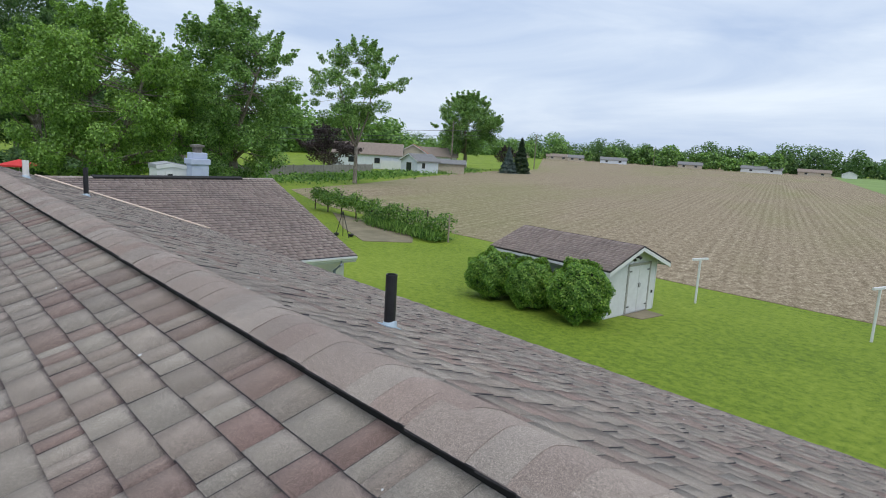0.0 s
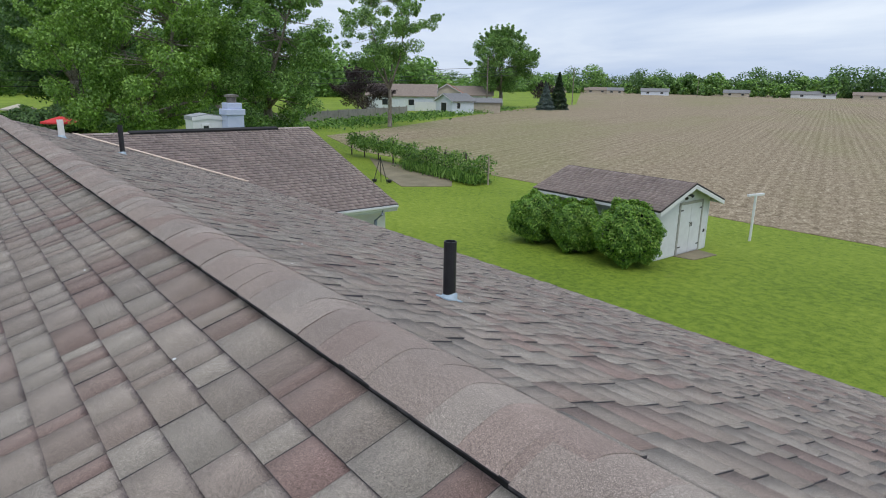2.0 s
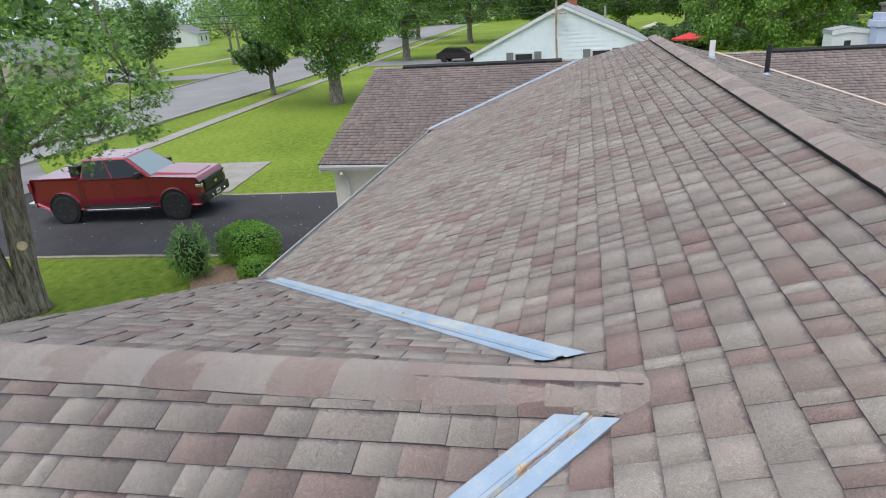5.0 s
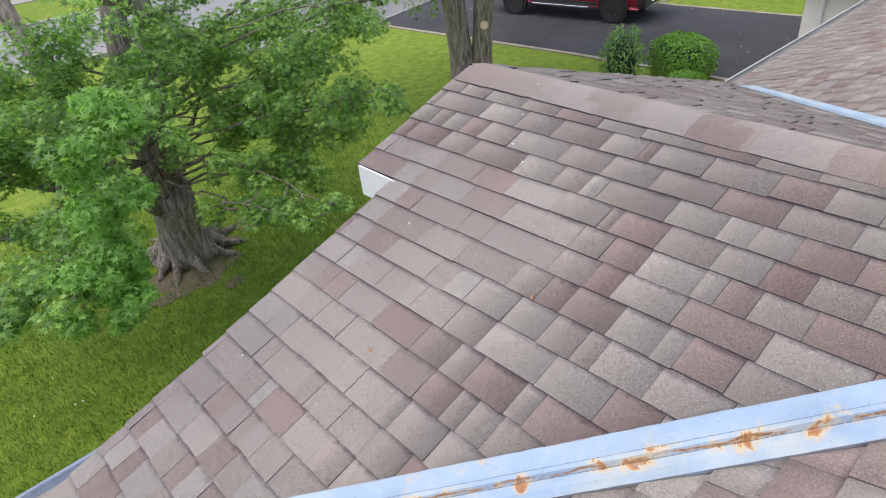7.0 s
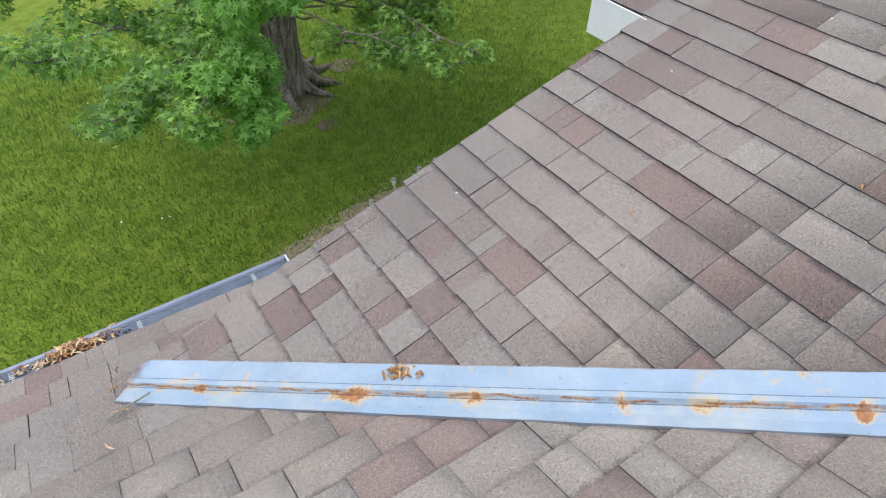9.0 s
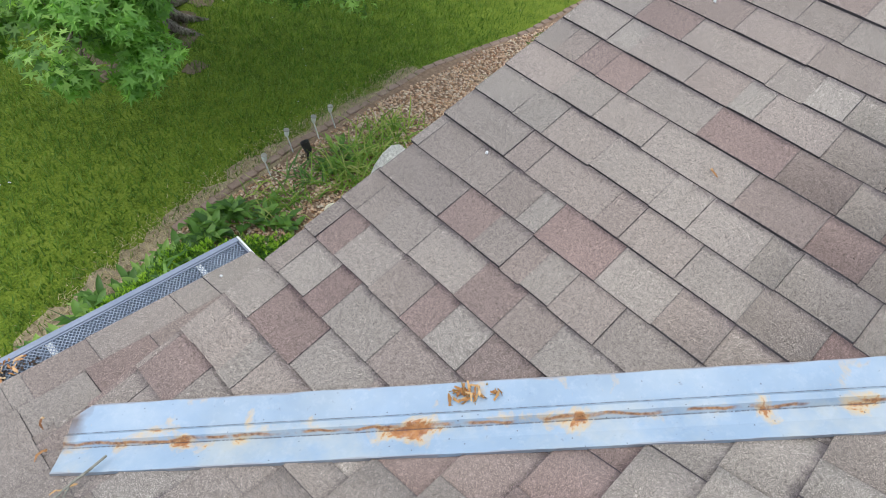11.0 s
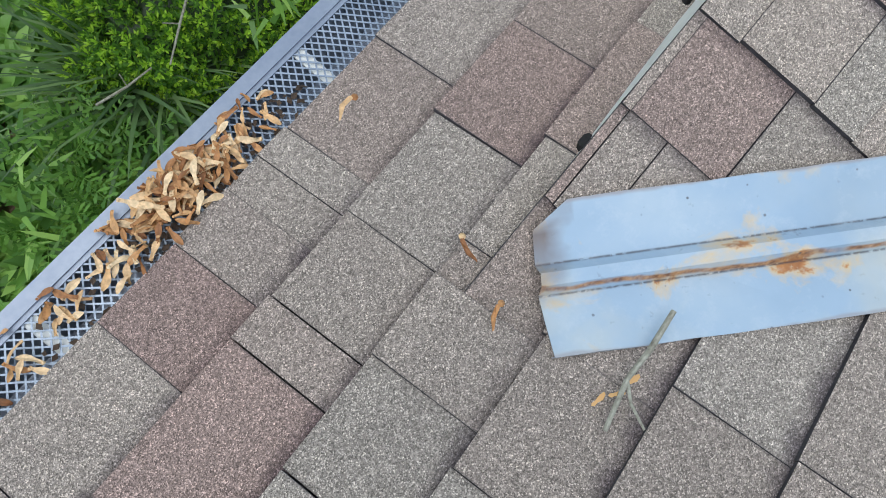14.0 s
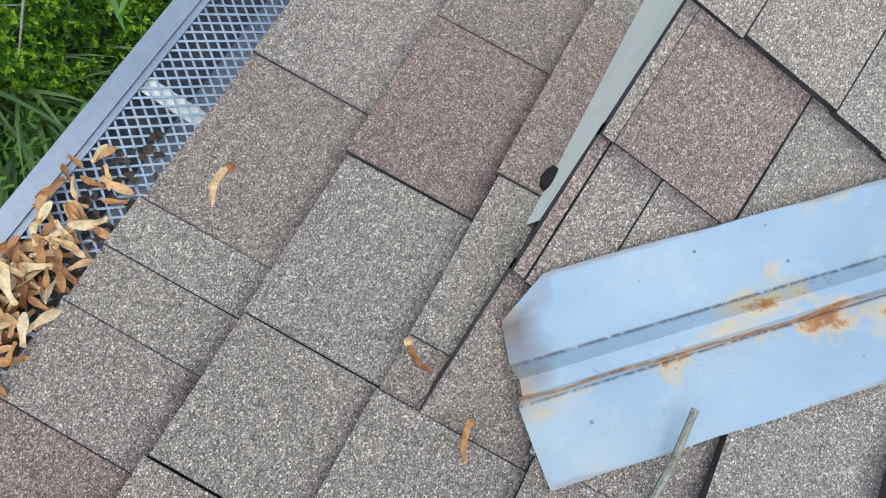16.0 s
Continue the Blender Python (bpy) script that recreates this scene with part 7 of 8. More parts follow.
for x, y, tn, lg, rm, wm in ((-150, 372, 22, 21, M_ROOF_GREY, M_WHITE), (-216, 325, 35, 15, M_ROOF_GREY, M_WALL_BLUE), (-182, 352, 25, 13, M_ROOF_GREY, M_WALL_TAN), (-128, 388, 20, 16, M_ROOF_BROWN, M_WALL_TAN), (-113, 396, 110, 8, M_ROOF_GREY, M_WHITE), (-252, 318, 40, 14, M_ROOF_BROWN, M_WALL_TAN), (-238, 318, 40, 9, M_ROOF_GREY, M_WALL_TAN), (-282, 322, 40, 12, M_ROOF_BROWN, M_WALL_TAN)):
    small_house("house", "low distant house on the far side of the field", x, y, tn, lg, 7, 2.3, 1.5, wm, rm, [("r", -lg / 4, 0.8, 1.6, 1.1), ("r", lg / 4, 0.8, 1.6, 1.1)], group="distant houses")
small_house("house", "white house across the road with black-shuttered windows", -150, -100, 20, 14, 9, 3.0, 2.0, M_WHITE, M_ROOF_GREY, [("l", -3, 1.0, 1.4, 1.3), ("l", 2.5, 1.0, 1.4, 1.3), ("-", 0, 1.0, 1.4, 1.3), ("+", 0, 1.0, 1.4, 1.3)])
small_house("house", "tan house across the road", -62, -66, 15, 15, 9, 2.9, 2.0, M_WALL_TAN, M_ROOF_GREY, [("l", -3, 1.0, 1.6, 1.3), ("l", 3, 1.0, 1.6, 1.3)])
small_house("house", "pale house across the road behind trees", -25, -62, 5, 15, 9, 2.9, 2.0, M_WALL_BLUE, M_ROOF_BROWN, [("l", -3, 1.0, 1.6, 1.3), ("l", 3, 1.0, 1.6, 1.3)])


def fence(a, b, h, step, material, label):
    a, b = Vector(a), Vector(b)
    t = thing("fence", tuple(a), label, "fence", "garden fences", turn=math.degrees(math.atan2((b - a).y, (b - a).x)))
    n = int((b - a).length / step)
    for i in range(n + 1):
        part("post", MB().box(i * step - 0.06, i * step + 0.06, -0.06, 0.06, -0.1, h + 0.12), material, t)
        if i < n:
            part("panel", MB().box(i * step + 0.07, (i + 1) * step - 0.07, -0.02, 0.02, 0.06, h - 0.03 * (i % 3)), material, t)
            part("rail", MB().box(i * step + 0.05, (i + 1) * step - 0.05, 0.022, 0.06, h * 0.75, h * 0.75 + 0.09), material, t)


M_FENCE = plain("grey_weathered_wood", (0.20, 0.19, 0.17), (0.33, 0.31, 0.28), 2, 0.9, 0, 20, 0.4)
fence((-71.5, 30.5, 0), (-86.8, 63, 0), 1.45, 2.4, M_FENCE, "weathered grey wooden fence at the field's edge")
fence((-97.4, 71.0, 0), (-94.2, 77.5, 0), 1.7, 2.4, M_WHITE, "white panel fence before a house")


def utility_pole(x, y, h, label, arm=True):
    t = thing("utility_pole", (x, y, 0), label, "utility pole", "utility poles")
    part("pole", MB().tube([(0, 0, -0.2), (0, 0, h)], [0.16, 0.1], 8), M_BARK, t)
    if arm:
        part("crossarm", MB().box(-1.1, 1.1, -0.06, 0.06, h - 0.7, h - 0.58), M_BARK, t)


utility_pole(-92.9, 85.0, 10.2, "brown wooden utility pole beside the field", False)
utility_pole(-115.7, 137.0, 9.5, "pale wooden pole beside the field", False)
utility_pole(-175, 300, 11, "distant wooden utility pole")
for i, (za, zb) in enumerate(((6.0, 8.6), (5.3, 7.6), (4.75, 7.0))):
    w = thing("power_line", (-60, -40, 0), "thin black overhead cable strung over the back gardens", "cable", "overhead cables")
    a, b = Vector((0, 0, za)), Vector((-30, 130, zb))
    part("cable", MB().tube([tuple(a.lerp(b, k / 14) + Vector((0, 0, -1.3 * math.sin(k / 14 * math.pi)))) for k in range(15)], 0.035, 4), M_BLACKPIPE, w)


def umbrella(x, y, h, r0, material, label):
    t = thing("patio_umbrella", (x, y, 0), label, "umbrella", "patio umbrellas")
    part("pole", MB().tube([(0, 0, 0), (0, 0, h)], 0.03, 8), M_GREYMETAL, t)
    mb = MB()
    n = 8
    mb.v += [(0, 0, h)] + [(r0 * math.cos(2 * math.pi * k / n), r0 * math.sin(2 * math.pi * k / n), h - 0.42) for k in range(n)] + [(r0 * math.cos(2 * math.pi * k / n), r0 * math.sin(2 * math.pi * k / n), h - 0.55) for k in range(n)]
    mb.f += [(0, 1 + k, 1 + (k + 1) % n) for k in range(n)] + [(1 + k, 1 + n + k, 1 + n + (k + 1) % n, 1 + (k + 1) % n) for k in range(n)]
    part("canopy", mb, material, t)


M_REDCLOTH = plain("red_canvas", (0.55, 0.03, 0.035), (0.66, 0.05, 0.05), 4, 0.8)
M_BEIGE = plain("beige_canvas", (0.50, 0.46, 0.38), (0.60, 0.56, 0.48), 4, 0.8)
umbrella(-55.4, 6.8, 2.42, 1.4, M_REDCLOTH, "open red patio umbrella in a back garden")
umbrella(-67.6, 5.3, 2.9, 1.4, M_BEIGE, "open beige patio umbrella in a back garden")


def parked_car(x, y, turn, material, label):
    t = thing("car", (x, y, 0.03), label, "car", "parked cars", turn=turn)
    prof = [(-2.2, 0.35), (2.2, 0.35), (2.25, 0.7), (1.3, 0.92), (0.6, 1.42), (-1.1, 1.48), (-1.9, 1.0), (-2.2, 0.9)]
    part("body", MB().prism(prof, -0.85, 0.85, lambda u, v, w: (u, w, v)), material, t, bevel=0.06)
    part("glass", MB().prism([(1.2, 0.95), (0.6, 1.36), (-1.05, 1.41), (-1.75, 1.0)], -0.862, 0.862, lambda u, v, w: (u, w, v)), M_CARGLASS, t)
    for cx in (-1.35, 1.35):
        for y_ in (-0.8, 0.8):
            part("wheel", MB().lathe([(0.05, -0.1), (0.33, -0.1), (0.33, 0.1), (0.05, 0.1)], 18, m=pose(cx, y_, 0.33, 90, 0, 0)), M_TYRE, t)


M_DARKCAR, _n, _l, _b = mat("dark_car_paint")
_b.inputs["Base Color"].default_value, _b.inputs["Roughness"].default_value = (0.03, 0.02, 0.03, 1), 0.25
M_GREYCAR, _n, _l, _b = mat("pale_car_paint")
_b.inputs["Base Color"].default_value, _b.inputs["Roughness"].default_value = (0.5, 0.52, 0.55, 1), 0.25
strip("neighbour_driveway", [(-64, -12), (-70, -12), (-72, -25), (-66, -25)], 0.03, M_ROAD, "grey driveway of a neighbouring house", "driveway")
strip("neighbour_driveway", [(-56, -55), (-62, -56), (-66, -38), (-60, -37.5)], 0.03, M_ROAD, "grey driveway across the road", "driveway")
parked_car(-67, -14.6, 80, M_DARKCAR, "dark red car parked beside a neighbouring house")
parked_car(-60, -50, 70, M_GREYCAR, "pale car parked across the road")
parked_car(-72, 3, 10, M_DARKCAR, "dark red car parked behind the umbrellas")
tr = thing("trailer", (-31, -46.5, 0), "low black flat trailer parked across the road", "trailer", turn=-14)
part("bed", MB().box(-3, 3, -1, 1, 0.55, 0.75), M_BLACKTRIM, tr, bevel=0.02)
part("drawbar", MB().tube([(3, 0, 0.6), (4.4, 0, 0.5)], 0.06, 6), M_BLACKTRIM, tr)
for cx in (-0.5, 0.5):
    for y_ in (-1.05, 1.05):
        part("wheel", MB().lathe([(0.05, -0.1), (0.36, -0.1), (0.36, 0.1), (0.05, 0.1)], 18, m=pose(cx, y_, 0.36, 90, 0, 0)), M_TYRE, tr)


def flatbed_trailer(x, y, turn):
    t = thing("flatbed_trailer", (x, y, 0.0), "dark flatbed trailer parked on the grass across the road", "trailer", turn=turn)
    bed = part("deck", MB().box(-3.4, 3.2, -1.0, 1.0, 0.58, 0.70), M_BLACKTRIM, t, "dark steel deck", bevel=0.01)
    for y_ in (-0.97, 0.97):
        part("side_rail", MB().box(-3.4, 3.2, y_ - 0.03, y_ + 0.03, 0.68, 0.80), M_BLACKTRIM, bed)
        part("fender", MB().prism([(-0.95, 0.62), (-0.75, 0.86), (0.75, 0.86), (0.95, 0.62), (0.88, 0.60), (0.72, 0.80), (-0.72, 0.80), (-0.88, 0.60)], y_ * 1.04, y_ * 1.24, lambda u, v, w: (u, w, v)), M_BLACKTRIM, bed)
        for cx in (-0.43, 0.43):
            m = pose(cx, y_ * 1.14, 0.36, 90, 0, 0)
            w = part("wheel", MB().lathe([(0.2, -0.1), (0.33, -0.11), (0.36, -0.08), (0.36, 0.08), (0.33, 0.11), (0.2, 0.1)], 20, m=m), M_TYRE, t, "black trailer tyre")
            part("rim", MB().lathe([(0.21, -0.105), (0.19, -0.11), (0.06, -0.07), (0.06, 0.07), (0.19, 0.11), (0.21, 0.105)], 16, m=m), M_WHITE, w, "white steel rim")
    part("ramp", MB().prism([(-3.4, 0.62), (-4.6, 0.95), (-4.6, 1.02), (-3.4, 0.70)], -0.9, 0.9, lambda u, v, w: (u, w, v)), M_BLACKTRIM, t, "raised loading ramp")
    part("drawbar", MB().tube([(3.2, 0, 0.6), (4.6, 0, 0.52)], 0.06, 6), M_BLACKTRIM, t)
    part("jack_stand", MB().tube([(4.3, 0, 0.0), (4.3, 0, 0.75)], 0.04, 8), M_GREYMETAL, t)


flatbed_trailer(-19.9, -46.6, 2)

# ---- front garden bed ----
def pebble_mat():
    m, n, l, b = mat("river_pebble")
    isl = n.new("ShaderNodeNewGeometry").outputs["Random Per Island"]
    c = ramp(n, l, isl, (0.0, (0.36, 0.19, 0.11)), (0.25, (0.66, 0.43, 0.28)), (0.5, (0.80, 0.59, 0.42)), (0.75, (0.52, 0.38, 0.29)), (1.0, (0.90, 0.79, 0.64)))
    c = mixc(n, l, 1.0, c, ramp(n, l, tex(n, l, coords(n), 60, 3), (0.3, 0.75), (0.7, 1.15)), "MULTIPLY")
    l.new(c, b.inputs["Base Color"])
    b.inputs["Roughness"].default_value = 0.8
    return m


M_PEBBLE = pebble_mat()
M_GRAVEL = plain("gravel_bedding", (0.17, 0.105, 0.07), (0.34, 0.235, 0.16), 22, 0.95, 0, 70, 0.6)
M_DRYSOIL = plain("dry_soil_and_straw", (0.17, 0.13, 0.08), (0.47, 0.39, 0.26), 16, 0.95, 0, 75, 1.0)
M_PAVER = plain("pinkish_edging_block", (0.24, 0.165, 0.13), (0.38, 0.28, 0.225), 9, 0.9, 0, 70, 0.5)
M_STONE = plain("pale_grey_carved_stone", (0.44, 0.44, 0.40), (0.60, 0.60, 0.55), 11, 0.85, 0, 60, 0.5)
M_ROUGHSTONE = plain("rough_pitted_stone", (0.32, 0.32, 0.30), (0.70, 0.70, 0.66), 45, 0.95, 0, 120, 1.0)
M_IVORY = plain("ivory_resin", (0.70, 0.67, 0.52), (0.84, 0.81, 0.68), 9, 0.6)
M_SEED = leaf_mat("dry_maple_seed", [(0.26, 0.11, 0.04), (0.44, 0.22, 0.085), (0.60, 0.37, 0.17), (0.72, 0.53, 0.31)], 0.15, 0.7)
M_DEBRIS = plain("dark_rotten_litter", (0.03, 0.02, 0.015), (0.09, 0.06, 0.04), 50, 0.95, 0, 150, 0.6)
M_TWIG = plain("lichen_grey_twig", (0.16, 0.15, 0.12), (0.36, 0.37, 0.31), 60, 0.95, 0, 200, 0.7)
M_BLADE = leaf_mat("grass_blade", [(0.062, 0.138, 0.022), (0.11, 0.215, 0.034), (0.165, 0.285, 0.048), (0.28, 0.36, 0.11)], 0.25, 0.7)

strip("garden_bed", [(5.5, -4.7), (5.5, -6.0), (4.4, -6.5), (3.35, -7.05), (2.55, -7.55), (1.65, -7.9), (-0.3, -8.36), (-2.7, -8.62), (-4.8, -8.42), (-7, -8.7), (-9, -9.9), (-10.4, -10.9), (-11.0, -9.0), (-11.2, -4.7)], 0.07, M_GRAVEL, "gravel garden bed along the front wall", "flower bed")
rag_ = random.Random(14)
outer_ = [Vector(p) for p in ((5.6, -6.55), (4.4, -7.05), (3.5, -7.60), (2.65, -7.94), (1.7, -8.25), (0.6, -8.54), (-0.4, -8.66), (-2.7, -8.86))]
ragged_ = [p.lerp(q, k / 9) + Vector((rag_.uniform(-0.03, 0.03), rag_.uniform(-0.09, 0.11))) for p, q in zip(outer_, outer_[1:]) for k in range(9)]
strip("bare_strip", [(5.6, -6.15)] + [tuple(p) for p in ragged_] + [(-2.7, -8.86), (-2.7, -8.6), (-0.3, -8.40), (1.62, -7.9), (2.5, -7.55), (3.3, -7.05), (4.4, -6.45)], 0.012, M_DRYSOIL, "dry bare strip of soil and straw along the bed", "soil")

n_ = 34000
r_ = np.random.RandomState(21)
px = r_.uniform(-5.4, 2.1, n_)
py = r_.uniform(-8.45, -4.9, n_)
lim = np.interp(px, [-5.4, -4.8, -2.7, -0.3, 1.65, 2.1], [-8.4, -8.38, -8.55, -8.3, -8.0, -7.85])
ok = py > lim
px, py = px[ok], py[ok]
n_ = len(px)
oct_v = np.array([(1, 0, 0), (-1, 0, 0), (0, 1, 0), (0, -1, 0), (0, 0, 1), (0, 0, -1)], float)
oct_f = np.array([(0, 2, 4), (2, 1, 4), (1, 3, 4), (3, 0, 4), (2, 0, 5), (1, 2, 5), (3, 1, 5), (0, 3, 5)])
sc = np.stack([r_.uniform(0.012, 0.032, n_), r_.uniform(0.010, 0.023, n_), r_.uniform(0.009, 0.019, n_)], 1)
an = r_.uniform(0, 6.28, n_)
vv = oct_v[None] * sc[:, None] * r_.uniform(0.75, 1.25, (n_, 6, 1))
rx_ = vv[..., 0] * np.cos(an)[:, None] - vv[..., 1] * np.sin(an)[:, None]
ry_ = vv[..., 0] * np.sin(an)[:, None] + vv[..., 1] * np.cos(an)[:, None]
vv = np.stack([rx_ + px[:, None], ry_ + py[:, None], vv[..., 2] + 0.074 + r_.uniform(0, 0.012, (n_, 1))], 2)
ff = (np.arange(n_)[:, None, None] * 6 + oct_f[None]).reshape(-1, 3)
tagged(part("pebbles", raw_mesh("pebbles", vv.reshape(-1, 3), ff, M_PEBBLE), None), "pink and tan river pebbles covering the bed", "pebbles", kind="stuff")

# edging blocks
edging = thing("garden_edging", (0, 0, 0), "curved row of small pinkish edging blocks around the bed", "edging")
line = [Vector((1.3, -8.18, 0)), Vector((0.7, -8.30, 0)), Vector((-0.3, -8.48, 0)), Vector((-1.5, -8.58, 0)), Vector((-2.7, -8.70, 0)), Vector((-3.8, -8.62, 0)), Vector((-4.8, -8.50, 0)), Vector((-6.2, -8.65, 0)), Vector((-7.2, -8.85, 0))]
blk = MB().box(-0.088, 0.088, -0.045, 0.045, -0.02, 0.082).mesh("edging_block", False, 0.018)
blk.materials.append(M_PAVER)
dist = 0.0
for a, b in zip(line, line[1:]):
    d = (b - a)
    while dist < d.length:
        p = a + d.normalized() * dist
        ob = part("edging_block", blk, None, edging)
        ob.matrix_world = pose(p.x, p.y, rng.uniform(-0.062, -0.036), rng.uniform(-4, 4), rng.uniform(-3, 3), math.degrees(math.atan2(d.y, d.x)) + rng.uniform(-5, 5))
        dist += 0.19
    dist -= d.length


def strap_clump(name, label, x, y, n, length, width, material, seed, arch=1.0, z0=0.07, spread=0.06, group="strap-leaved plants", category="plant", upright=0.9):
    """A clump of long arching blades."""
    r = np.random.RandomState(seed)
    t = thing(name, (x, y, z0), label, category, group)
    seg = 6
    a = r.uniform(0, 2 * np.pi, n)
    ln = length * r.uniform(0.6, 1.15, n)
    el = np.radians(r.uniform(18, 88, n)) * upright
    w = width * r.uniform(0.7, 1.2, n)
    base = r.normal(0, spread, (n, 2))
    vs = np.zeros((n, seg + 1, 2, 3))
    x_, z_ = np.zeros(n), np.zeros(n)
    for k in range(seg + 1):
        f = k / seg
        wid = w * (1 - f ** 2.2) + 0.001
        for s, sg in ((0, -1), (1, 1)):
            vs[:, k, s, 0] = base[:, 0] + np.cos(a) * x_ - np.sin(a) * wid * sg / 2
            vs[:, k, s, 1] = base[:, 1] + np.sin(a) * x_ + np.cos(a) * wid * sg / 2
            vs[:, k, s, 2] = np.maximum(z_, 0.01) + 0.12 * wid * (1 if sg > 0 else 0)
        ang = el - arch * f * 1.5
        x_ = x_ + np.cos(ang) * ln / seg
        z_ = z_ + np.sin(ang) * ln / seg
    vs = vs.reshape(n, -1, 3)
    q = np.array([(2 * k, 2 * k + 1, 2 * k + 3, 2 * k + 2) for k in range(seg)])
    for s in range(0, n, 10):
        fan = vs[s:s + 10]
        f = (np.arange(len(fan))[:, None, None] * 2 * (seg + 1) + q[None]).reshape(-1, 4)
        part("leaf_fan", raw_mesh("leaf_fan", fan.reshape(-1, 3), f, material), None, t)
    return t


def broad_plant(x, y, n, size, seed, z0=0.06):
    """Upright lance-shaped leaves, broad in the middle."""
    r = np.random.RandomState(seed)
    t = thing("lily_plant", (x, y, z0), "clump of upright broad green leaves in the bed", "plant", "broad-leaved plants")
    a = r.uniform(0, 2 * np.pi, n)
    el = np.radians(r.uniform(38, 80, n))
    ln, w = size * r.uniform(0.65, 1.15, n), size * r.uniform(0.25, 0.35, n)
    base = r.normal(0, 0.06, (n, 2))
    prof = ((0.0, 0.22), (0.25, 0.75), (0.5, 1.0), (0.75, 0.72), (1.0, 0.04))
    k = len(prof)
    vs = np.zeros((n, k, 3, 3))
    for i, (f, wd) in enumerate(prof):
        out, up = ln * f * np.cos(el - 0.5 * f), ln * f * np.sin(el - 0.55 * f) + 0.02
        for j, sg in enumerate((-1, 0, 1)):
            wid = w * wd * sg / 2
            vs[:, i, j, 0] = base[:, 0] + np.cos(a) * out - np.sin(a) * wid
            vs[:, i, j, 1] = base[:, 1] + np.sin(a) * out + np.cos(a) * wid
            vs[:, i, j, 2] = up + (0.22 * w * wd * abs(sg))
    q = np.array([(3 * i + j, 3 * i + j + 1, 3 * i + j + 4, 3 * i + j + 3) for i in range(k - 1) for j in range(2)])
    f = (np.arange(n)[:, None, None] * 3 * k + q[None]).reshape(-1, 4)
    part("leaves", raw_mesh("leaves", vs.reshape(-1, 3), f, M_LEAF_HOSTA, None, True), None, t)


def yew(x, y, rx, ry, h, n, seed, turn):
    """A low yew: a lumpy mass covered with rosettes of short needles."""
    t = thing("yew_shrub", (x, y, 0.06), "dense low yew with bright yellow-green tips beside the gutter", "shrub", turn=turn)
    r = np.random.RandomState(seed)
    d = r.normal(size=(n, 3))
    d[:, 2] = np.abs(d[:, 2]) * 0.9
    d /= (np.abs(d) ** 2.6).sum(1, keepdims=True) ** (1 / 2.6)
    lump = 1 + 0.07 * np.sin(7 * d[:, :1] + 1) * np.sin(8 * d[:, 1:2]) + 0.05 * np.sin(19 * d[:, :1] + 13 * d[:, 1:2])
    s = np.array([rx, ry, h])
    depth = 1 - 0.16 * r.uniform(0, 1, (n, 1)) ** 1.5
    pos = d * s * lump * depth
    axis = d / s
    axis /= np.linalg.norm(axis, axis=1, keepdims=True)
    axis = axis * 0.6 + np.array([0, 0, 0.6]) + r.normal(size=(n, 3)) * 0.25
    m = 10
    pos, axis, tip = np.repeat(pos, m, 0), np.repeat(axis, m, 0), np.tile(np.arange(m) / m, n)
    axis /= np.linalg.norm(axis, axis=1, keepdims=True)
    side = np.cross(axis, r.normal(size=axis.shape))
    side /= np.linalg.norm(side, axis=1, keepdims=True)
    st = pos + axis * (tip * 0.05 - 0.03)[:, None]
    way = axis * (0.25 + 0.75 * tip)[:, None] + side * (1.0 - 0.6 * tip)[:, None]
    ln = (r.uniform(0.034, 0.052, n * m) * (1.1 - 0.35 * tip))[:, None]
    wd = np.cross(way, axis)
    wd = wd / np.maximum(np.linalg.norm(wd, axis=1, keepdims=True), 1e-6) * 0.0062
    v = np.stack([st, st + way * ln * 0.5 - wd, st + way * ln, st + way * ln * 0.5 + wd], 1)
    young = (tip > 0.45) & np.repeat(r.uniform(0, 1, n) < 0.72, m)
    for nm, pick, ml, lab in (("foliage", ~young, M_LEAF_YEW, ""), ("young_growth", young, M_LEAF_YEWTIP, "bright yellow-green young tips")):
        q = v[pick]
        part(nm, raw_mesh(nm, q.reshape(-1, 3), np.arange(4 * len(q)).reshape(-1, 4), ml), None, t, lab)
    # added dark core, in place of the shade deep between the needles
    core = MB()
    core.lathe([(0.9, 0.0), (0.92, 0.4), (0.8, 0.7), (0.5, 0.84), (0.02, 0.88)], 18)
    core.v = [(p[0] * rx * 0.93, p[1] * ry * 0.93, p[2] * h * 0.96) for p in core.v]
    part("inner_mass", core, M_PINE_AND_CORE, t)


rr_ = random.Random(4)
k = 0
for x in np.arange(0.95, 5.4, 0.235):
    for row in range(8):
        edge = np.interp(x, [1.0, 1.7, 2.6, 3.5, 4.4, 5.4], [-8.0, -7.9, -7.68, -7.28, -6.8, -6.3])
        y = edge + 0.16 + row * 0.22 + rr_.uniform(-0.08, 0.08)
        if (x < 1.5 and row > 0) or (((x - 1.87) / 0.95) ** 2 + ((y + 6.58) / 0.62) ** 2 < 1) or ((x - 2.64) ** 2 + (y + 6.52) ** 2 < 0.12) or y > -5.95:
            continue
        broad_plant(x + rr_.uniform(-0.08, 0.08), y, 44, 0.235, 200 + k)
        k += 1
M_LEAF_STRAP_DARK = leaf_mat("dark_strap_leaf", [(0.04, 0.085, 0.035), (0.095, 0.17, 0.07), (0.19, 0.29, 0.12)], 0.2, 0.4)
M_LEAF_LIME = leaf_mat("yellow_green_blade", [(0.09, 0.19, 0.032), (0.19, 0.34, 0.06), (0.33, 0.46, 0.11), (0.5, 0.48, 0.2)], 0.4)
